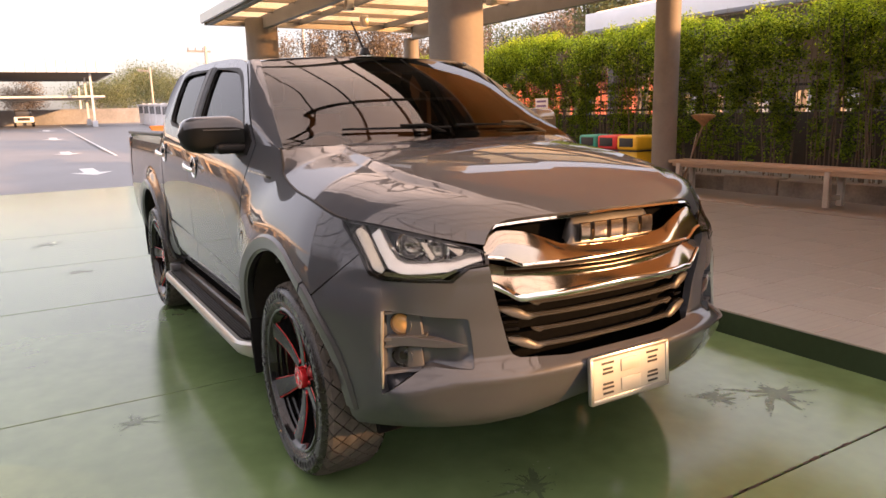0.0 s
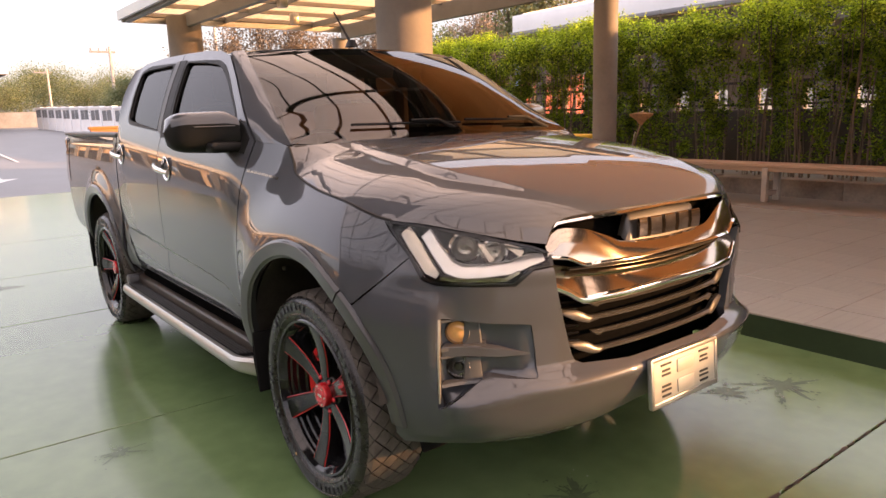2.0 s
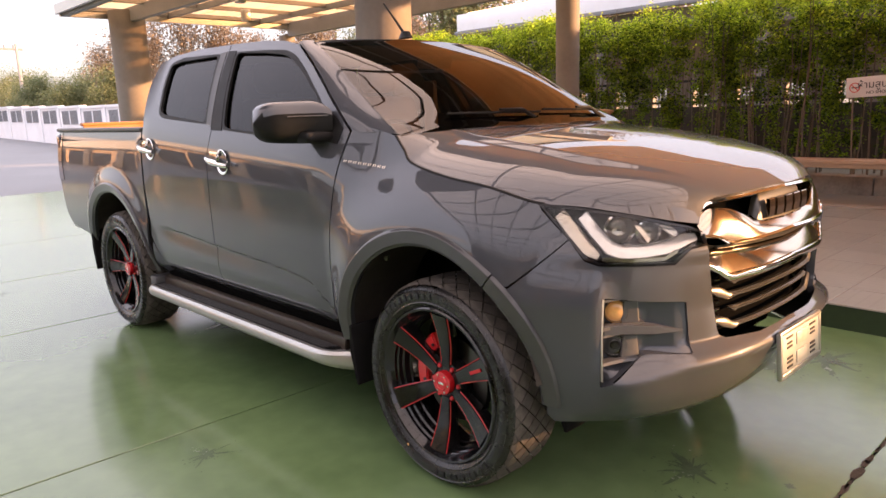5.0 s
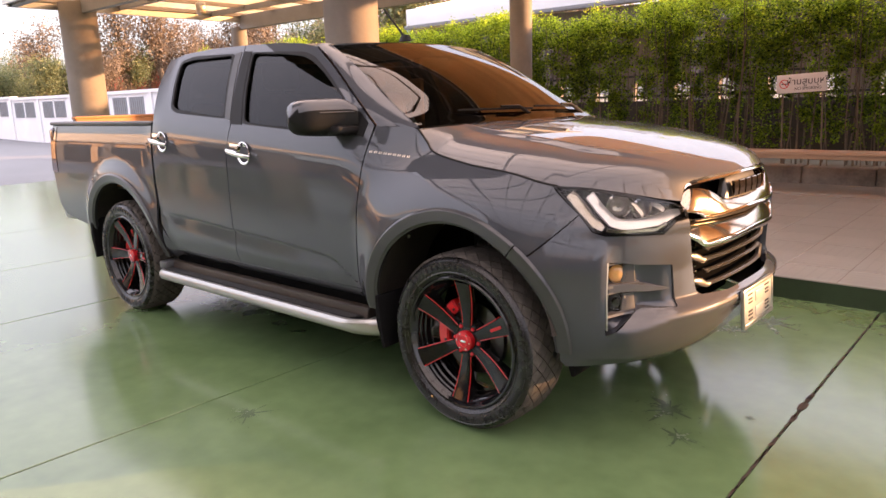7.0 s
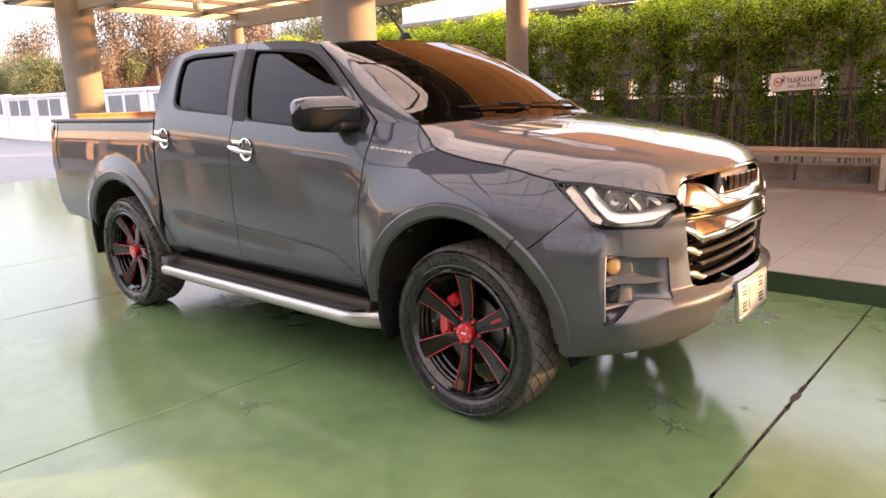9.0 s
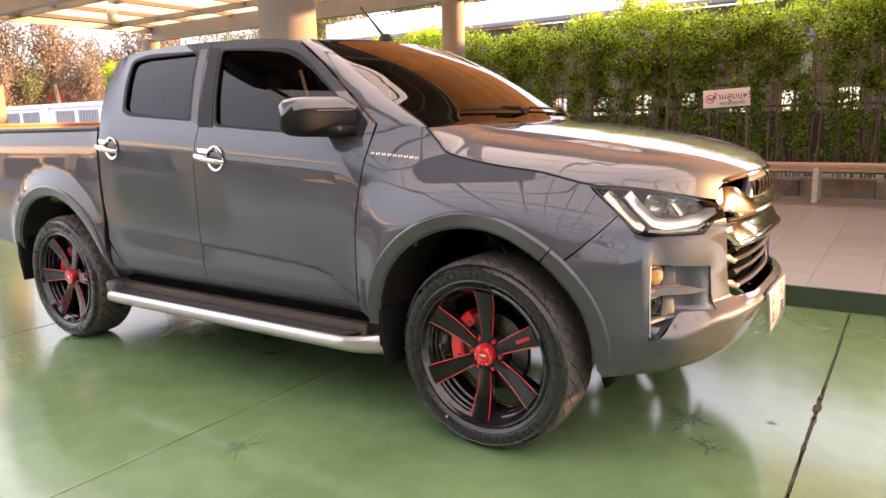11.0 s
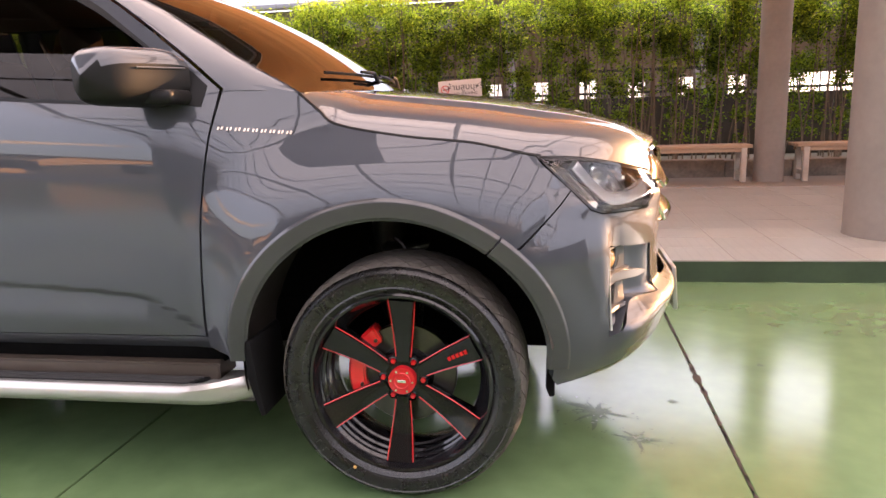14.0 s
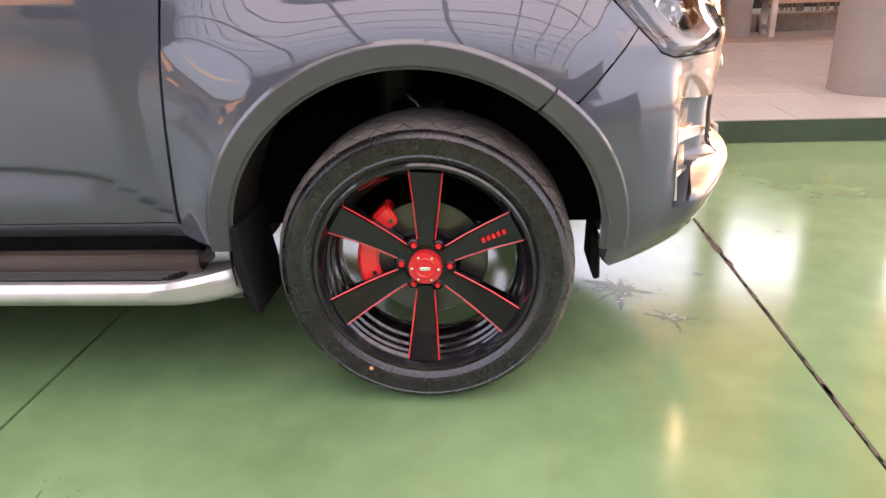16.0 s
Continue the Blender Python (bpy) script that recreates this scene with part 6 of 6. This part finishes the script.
for i in range(17):
    x1 = -20.0 - 3.7 * i
    x0, zg = x1 - 3.7, road_z(x1 - 1.85) - 0.05
    y = 9.9 + 0.02 * i
    part("wall_panel", boxed((x0, y, zg - 0.3), (x1, y + 0.2, zg + 2.08)), WALL_W, wall, smooth=False)
    part("coping", boxed((x0, y - 0.08, zg + 2.08), (x1, y + 0.28, zg + 2.20)), WALL_W, wall, smooth=False)
    part("pilaster", boxed((x1 - 0.22, y - 0.07, zg - 0.3), (x1 - 0.02, y, zg + 2.08)), WALL_W, wall, smooth=False)
    for dx in (0.75, 2.15):
        louvre = part("louvre", boxed((x1 - dx - 1.15, y - 0.03, zg + 1.22), (x1 - dx, y + 0.01, zg + 1.95)), LOUVRE, wall, "grey louvre panel", smooth=False)
        for k in range(6):
            part("slat", boxed((x1 - dx - 0.15 - 0.17 * k, y - 0.045, zg + 1.24), (x1 - dx - 0.11 - 0.17 * k, y - 0.028, zg + 1.93)), BEAM, louvre, smooth=False)
far_wall = part("far_wall", boxed((-93, -60, 0.9), (-92.6, 14, 2.8)), mat("pale_grey_wall", (0.17, 0.18, 0.20), rough=0.8, var=0.3, scale=0.5), None, smooth=False)
tagged(far_wall, "pale grey boundary wall far across the car park", "wall", kind="structure")
RUST = mat("red_brick_wall", (0.38, 0.10, 0.07), rough=0.85, var=0.2, scale=1.2, bump=0.1, bscale=12)
redw = part("red_wall", boxed((-52.3, 19, 0.0), (-52, 60, 4.9)), RUST, None, smooth=False)
tagged(redw, "faded red wall behind bare bushes", "wall", kind="structure")

METAL_W = mat("white_metal_sheet", (0.46, 0.50, 0.55), rough=0.5, var=0.12, scale=0.7, stretch=(1, 4, 0.3))
DARK_IN = mat("dark_soffit", (0.09, 0.09, 0.09), rough=0.8, var=0.2, scale=1)
shed = empty("open_shed", "large open shed with a pale metal roof and slim posts", "shed")
part("fascia", boxed((-76, -45, 6.05), (-75.7, 7.2, 7.35), 0.02), METAL_W, shed, "ribbed pale fascia")
for i in range(60):
    part("fascia_rib", boxed((-75.7, -45 + 0.86 * i, 6.07), (-75.64, -44.92 + 0.86 * i, 7.33)), METAL_W, shed, smooth=False)
bm = bmesh.new()
rv = [bm.verts.new(c) for c in ((-75.7, -45, 7.35), (-75.7, 7.2, 7.25), (-96, 7.2, 8.0), (-96, -45, 9.2), (-75.7, -45, 6.05), (-75.7, 7.2, 6.05), (-96, 7.2, 6.15), (-96, -45, 6.15))]
for q in ((0, 1, 2, 3), (7, 6, 5, 4), (1, 5, 6, 2), (0, 3, 7, 4)):
    bm.faces.new([rv[k] for k in q])
part("roof_deck", bm, DARK_IN, shed, "grey roof deck", smooth=False)
part("shed_side", boxed((-96, 7.2, 6.05), (-75.7, 7.4, 7.45)), METAL_W, shed, smooth=False)
for x, y in ((-77, 5.2), (-86, 5.4), (-95, 5.4), (-77, -8), (-86, -8), (-95, -8), (-77, -24), (-86, -24)):
    part("post", boxed((x - 0.10, y - 0.10, road_z(x) - 0.05), (x + 0.10, y + 0.10, 6.1)), METAL_W, shed, smooth=False)
    part("foot", boxed((x - 0.24, y - 0.24, road_z(x) - 0.05), (x + 0.24, y + 0.24, road_z(x) + 0.6)), METAL_W, shed, smooth=False)
part("lower_roof", boxed((-90, -3, 3.75), (-79, 6.6, 3.95)), METAL_W, shed, smooth=False)


def pole(x, y, h):
    p = part("utility_pole", tube([(x, y, -0.09), (x, y, h)], [0.16, 0.11], 10), mat("concrete_pole", (0.40, 0.37, 0.33), rough=0.85, var=0.15, scale=2), None)
    part("cross_arm", boxed((x - 0.06, y - 1.5, h - 0.5), (x + 0.06, y + 0.4, h - 0.35)), BEAM, p, smooth=False)
    for k in (-1.4, -0.8, -0.2):
        part("insulator", lathe([(0.0, 0.25), (0.05, 0.22), (0.06, 0.0)], 8, "z"), BEAM, p, m=Matrix.Translation((x, y + k, h - 0.35)))
    return tagged(p, "tall utility pole with a cross arm", "utility pole", "utility poles")


pole(-60, 12.7, 7.3)
pole(-98, 14.2, 8.0)
pole(-55, 19.5, 9.5)

TREE_LEAF = leaf_mat("tree_leaf", (0.09, 0.12, 0.05), (0.20, 0.22, 0.10), 0.4)
DRY_LEAF = leaf_mat("dry_leaf", (0.15, 0.115, 0.08), (0.28, 0.22, 0.155), 0.4)


def tree(x, y, h, spread, material, dense, label, seed, bare=0.0):
    r = np.random.default_rng(seed)
    t = empty("tree", label, "tree", "", (x, y, -0.05))
    bm = tube([(0, 0, 0), (0.15, 0.1, h * 0.25), (0.1, -0.1, h * 0.5)], [0.22 * h / 8, 0.16 * h / 8, 0.09 * h / 8], 8)
    part("trunk", bm, BARK, t)
    cs, vv, ff = [], [], []
    for k in range(16):
        a = r.uniform(0, 2 * math.pi)
        el = r.uniform(0.25, 1.2)
        ln = spread * r.uniform(0.5, 1.0)
        s0 = np.array([0.1, 0, h * r.uniform(0.28, 0.55)])
        e0 = s0 + np.array([math.cos(a) * math.cos(el) * ln, math.sin(a) * math.cos(el) * ln, math.sin(el) * (h - s0[2]) * 0.9])
        k0 = len(vv)
        w = 0.05 * h / 8
        for p, ww in ((s0, w), ((s0 + e0) / 2 + r.normal(0, 0.12 * spread, 3), w * 0.7), (e0, w * 0.25)):
            for q in range(3):
                vv.append(tuple(p + ww * np.array([math.cos(2.1 * q), math.sin(2.1 * q), 0])))
        for m_ in range(2):
            for q in range(3):
                ff.append((k0 + 3 * m_ + q, k0 + 3 * m_ + (q + 1) % 3, k0 + 3 * m_ + 3 + (q + 1) % 3, k0 + 3 * m_ + 3 + q))
        for j in range(int(dense * 8)):
            f = r.uniform(0.45, 1.08)
            cs.append(s0 + (e0 - s0) * f + r.normal(0, 0.16 * spread, 3) * np.array([1, 1, 0.6]))
    tagged(mesh_ob("limb_mass", vv, ff, BARK, t), kind="stuff")
    scatter_leaves("crown", np.array(cs), 0.014 * h + 0.03, material, t, "leafy crown", r, shape=1.6)
    return t


for i in range(11):
    tree(-100 - 5 * (i % 3), 8 + 3.7 * i, 6.6 + (i * 37 % 5) * 0.7, 6.0, TREE_LEAF, 120, "spreading green tree beyond the car park", 100 + i)
for i in range(5):
    tree(-104, -40 + 10 * i, 6.5 + (i % 3), 4.0, TREE_LEAF if i % 2 else DRY_LEAF, 90, "green tree behind the far wall", 140 + i)
for i in range(13):
    tree(-47 - (i % 3) - (12 - 3 * i if i < 4 else 0), max(12.2, 7.5 + 1.9 * i), 3.1 + 0.36 * i + (i * 7 % 5) * 0.25, 1.9, TREE_LEAF if i in (0, 1, 2, 3, 4, 5, 7) else DRY_LEAF, 70 if i < 5 else 36, "straggly brown and green bush behind the white wall", 200 + i)
for i in range(18):
    tree(-50 + 0.8 * (i % 4), 16 + 2.3 * i, 8.0 + (i * 5 % 4) * 0.9, 2.2, DRY_LEAF, 26, "almost leafless brown tree behind the wall", 300 + i)
for i in range(8):
    tree(-30 + 2.2 * i, 22 + (i % 3) * 3, 6.5 + (i % 4), 2.8, DRY_LEAF if i % 3 else TREE_LEAF, 55, "thin brown-green tree beyond the walkway", 400 + i)

# long pale building behind the hedge
hall = empty("long_building", "long low building with a pale roof edge behind the hedge", "building")
part("eave", boxed((-12.6, 12.0, 3.45), (40, 12.5, 3.95), 0.02), WALL_W, hall, "pale roof edge")
part("gutter", boxed((-12.6, 11.9, 3.40), (40, 12.0, 3.50), 0.01), BEAM, hall, "dark gutter line")
part("tan_band", boxed((-12.4, 12.3, 2.9), (40, 12.5, 3.40), 0.01), CONCRETE, hall)
for z0, z1 in ((0.0, 1.20), (1.75, 3.6)):
    part("wall", boxed((-12.4, 15.0, z0), (40, 15.2, z1)), CONCRETE, hall, smooth=False)
for i in range(16):
    part("wall", boxed((-12.4 + 1.15 * i, 15.0, 1.20), (-11.65 + 1.15 * i, 15.2, 1.75)), CONCRETE, hall, "wall between the openings", smooth=False)
part("wall", boxed((7.5, 15.0, 1.20), (40, 15.2, 1.75)), CONCRETE, hall, smooth=False)
SHEET = mat("pale_roof_sheet", (0.40, 0.40, 0.40), rough=0.5, var=0.15, scale=0.6, stretch=(4, 0.3, 1))
part("roof", boxed((-12.6, 0.0, 0.0), (40, 3.6, 0.06)), SHEET, hall, "pale sloping sheet roof", smooth=False, m=pose(0, 12.3, 3.93, 11, 0, 0))
for i in range(60):
    part("roof_rib", boxed((-12.5 + 0.6 * i, 0.0, 0.06), (-12.44 + 0.6 * i, 3.6, 0.09)), SHEET, hall, smooth=False, m=pose(0, 12.3, 3.93, 11, 0, 0))
part("downpipe", tube([(-12.5, 11.95, 3.5), (-12.5, 12.1, 3.0), (-12.5, 12.1, 0.0)], 0.06, 10), mat("blue_pipe", (0.35, 0.5, 0.65), rough=0.4, var=0.05, scale=6), hall, "pale blue downpipe")
for i in range(14):
    part("post", boxed((-12 + 3.8 * i, 12.3, 0.0), (-11.8 + 3.8 * i, 12.5, 3.0)), CONCRETE, hall, smooth=False)

# building across the drive, behind the way of the camera
HALL = mat("dark_hall_front", (0.030, 0.029, 0.029), rough=0.8, var=0.2, scale=0.5)
TANW = mat("warm_wall_paint", (0.62, 0.46, 0.30), rough=0.8, var=0.1, scale=0.6)
opp = empty("warm_building", "low warm-painted building across the drive", "building")
part("wall", boxed((-60, -34.2, 0.0), (-10, -33.8, 4.4)), TANW, opp, smooth=False)
part("roof", boxed((-61, -38, 4.4), (-9.8, -33.4, 4.7)), BEAM, opp, smooth=False)
for i in range(5):
    part("window", boxed((-56 + 8.4 * i, -33.8, 1.0), (-52.5 + 8.4 * i, -33.72, 3.0)), INK, opp, smooth=False)

# open hall beside the car park: dark below a sunlit ribbed roof
side = empty("market_hall", "long open hall with a pale ribbed roof over a dark front", "building")
part("front", boxed((-74, -13.4, -0.05), (-17, -13.0, 3.1)), TANW, side, smooth=False)
for i in range(11):
    part("bay", boxed((-72.6 + 5.0 * i, -13.0, 0.0), (-69.2 + 5.0 * i + 0.6 * (i % 3), -12.94, 2.3 + 0.3 * (i % 2))), INK, side, "dark open bay", smooth=False)
PALE_RIB = mat("pale_ribbed_sheet", (0.62, 0.58, 0.50), rough=0.45, var=0.1, scale=0.8)
part("roof", boxed((-75, -14.0, 0.0), (-16, 0.0, 0.12)), PALE_RIB, side, smooth=False, m=pose(0, -12.4, 3.1, -17, 0, 0))
for i in range(59):
    part("roof_rib", boxed((-74.9 + i, -14.0, 0.12), (-74.75 + i, 0.0, 0.20)), PALE_RIB, side, smooth=False, m=pose(0, -12.4, 3.1, -17, 0, 0))
for i in range(10):
    part("post", boxed((-73 + 6 * i, -12.8, -0.05), (-72.7 + 6 * i, -12.5, 3.2)), BEAM, side, smooth=False)

# dark service hall that closes the drive behind the camera
hall_b = empty("service_hall", "dark service hall along the drive", "building")
part("front", boxed((-9.5, -16.6, 0.0), (14.2, -16.2, 6.2)), HALL, hall_b, smooth=False)
part("roof", boxed((-10, -24, 6.2), (14.6, -15.8, 6.5)), BEAM, hall_b, smooth=False)
part("side", boxed((14.0, -16.2, 0.0), (14.3, -6.5, 4.6)), HALL, hall_b, smooth=False)
for i in range(5):
    part("door", boxed((-8.6 + 4.5 * i, -16.2, 0.0), (-5.2 + 4.5 * i, -16.12, 3.4)), INK, hall_b, smooth=False)

# far white pickup by the shed
def far_car(x, y, rz, label):
    c = part("car", boxed((-2.4, -0.9, 0.45), (2.4, 0.9, 1.05), 0.12, 3), mat("white_car_paint", (0.75, 0.75, 0.76), rough=0.3, coat=1.0, var=0.03, scale=3), None)
    part("cabin", boxed((-0.9, -0.78, 1.0), (1.2, 0.78, 1.72), 0.18, 3), PAINT, c, "dark glazed cabin")
    part("grille", boxed((2.36, -0.55, 0.65), (2.44, 0.55, 0.95), 0.02), INK, c)
    for px in (-1.5, 1.5):
        for py in (-0.82, 0.82):
            part("wheel", lathe([(0.0, -0.11), (0.34, -0.11), (0.36, 0.0), (0.34, 0.11), (0.0, 0.11)], 20, "y"), RUBBER, c, m=Matrix.Translation((px, py, 0.36)))
    c.matrix_basis = pose(x, y, road_z(x), 0, 0, rz)
    return tagged(c, label, "car")


far_car(-84, -0.9, 0, "white pickup parked far off beside the shed")

# ---- stains and broken joint on the green floor ----
WET = mat("dried_splash_stain", (0.070, 0.110, 0.057), rough=0.26, var=0.25, scale=6)
CHIP = mat("broken_joint_filler", (0.045, 0.032, 0.022), rough=0.9, var=0.4, scale=20, bump=0.4, bscale=80)


def splash(x, y, size, rays, seed, label):
    """A flat splash: an uneven blot with thin rays and drops, one sheet."""
    r = np.random.default_rng(seed)
    bm = bmesh.new()

    def blot(cx, cy, rad, n, rough_e, squash=1.0, turn=0.0):
        pts = []
        for k in range(n):
            a = 2 * math.pi * k / n
            q = rad * (1 + rough_e * r.uniform(-1, 1))
            px, py = q * math.cos(a), q * math.sin(a) * squash
            pts.append(bm.verts.new((cx + px * math.cos(turn) - py * math.sin(turn), cy + px * math.sin(turn) + py * math.cos(turn), 0.0012)))
        bm.faces.new(pts)
    blot(x, y, size * 0.30, 30, 0.55)
    for k in range(2 * rays):
        a = 2 * math.pi * k / (2 * rays) + r.uniform(-0.35, 0.35)
        ln = size * r.uniform(0.2, 1.0) ** 1.3
        blot(x + math.cos(a) * ln * 0.55, y + math.sin(a) * ln * 0.55, ln * 0.5, 16, 0.35, r.uniform(0.05, 0.22), a + r.uniform(-0.15, 0.15))
        for q in range(3):
            far = ln * r.uniform(0.9, 1.6)
            b = a + r.uniform(-0.25, 0.25)
            blot(x + math.cos(b) * far, y + math.sin(b) * far, size * r.uniform(0.01, 0.045), 8, 0.3, r.uniform(0.4, 1.0), b)
    me = bpy.data.meshes.new("floor_stain")
    bm.to_mesh(me)
    bm.free()
    for k, v in enumerate(me.vertices):
        v.co.z = 0.0012 + 0.00002 * k / max(1, len(me.vertices))
    me.materials.append(WET)
    ob = new("floor_stain", me)
    ob.parent = sub
    ob["label"] = label
    return ob


splash(0.66, -0.19, 0.15, 11, 1, "dried splash stain")
splash(0.80, -0.42, 0.10, 7, 2, "dried splash stain")
splash(0.62, 1.40, 0.24, 10, 3, "dried splash stain")
splash(0.48, 1.12, 0.16, 7, 4, "dried splash stain")
splash(-0.90, -1.43, 0.12, 9, 5, "dried splash stain")
splash(-2.66, -0.45, 0.20, 8, 6, "dried splash stain")
splash(-2.40, -0.22, 0.18, 6, 7, "dried splash stain")
splash(-7.0, -1.6, 0.30, 7, 8, "dried splash stain")
splash(-5.0, -1.4, 0.20, 6, 9, "dried splash stain")
splash(0.98, -0.06, 0.055, 0, 10, "round drip mark")
splash(1.45, 0.4, 0.05, 0, 11, "round drip mark")
rj = np.random.default_rng(3)
for k in range(46):
    y = -1.6 + 3.55 * k / 45 + rj.uniform(-0.03, 0.03)
    w = rj.uniform(0.004, 0.010) * (1.9 if 0.0 < y < 0.55 else 1.0)
    ln = rj.uniform(0.03, 0.075)
    bm = bmesh.new()
    bm.faces.new([bm.verts.new((1.128 + w * math.cos(a) * rj.uniform(0.6, 1.2) + rj.uniform(-0.003, 0.003), y + ln * math.sin(a), 0.0016)) for a in [2 * math.pi * q / 9 for q in range(9)]])
    part("joint_chip", bm, CHIP, sub, "crumbled joint edge" if k == 0 else "", smooth=False)

# ---- paving tiles of the walkway ----
T0 = 0.43
tile_mesh = None
rest_v, rest_f = [], []
for i in range(-28, 31):
    for j in range(10):
        x, y = 1.28 + T0 * i, 2.035 + T0 * j
        y1 = min(y + T0, 6.275)
        if y1 - y < 0.05:
            continue
        if -8 <= i < 18 and y1 - y > T0 - 0.01:
            if tile_mesh is None:
                tl = part("tile", boxed((0.003, 0.003, 0.0), (T0 - 0.003, T0 - 0.003, 0.0125), 0.0015, 1), TILE, platform, smooth=False)
                tile_mesh = tl.data
            else:
                tl = new("tile", tile_mesh)
                tl.parent = platform
            tl.location = (x, y, 0.1375 + 0.0006 * math.sin(7 * i + 3 * j))
        else:
            k = len(rest_v)
            rest_v += [(x + 0.003, y + 0.003, 0.15), (x + T0 - 0.003, y + 0.003, 0.15), (x + T0 - 0.003, y1 - 0.003, 0.15), (x + 0.003, y1 - 0.003, 0.15)]
            rest_v += [(a, b, 0.1385) for a, b, c in rest_v[k:k + 4]]
            rest_f += [(k, k + 1, k + 2, k + 3), (k, k + 4, k + 5, k + 1), (k + 1, k + 5, k + 6, k + 2), (k + 2, k + 6, k + 7, k + 3), (k + 3, k + 7, k + 4, k)]
tagged(mesh_ob("far_tiling", rest_v, rest_f, TILE, platform, "further tan paving tiles"), kind="stuff")
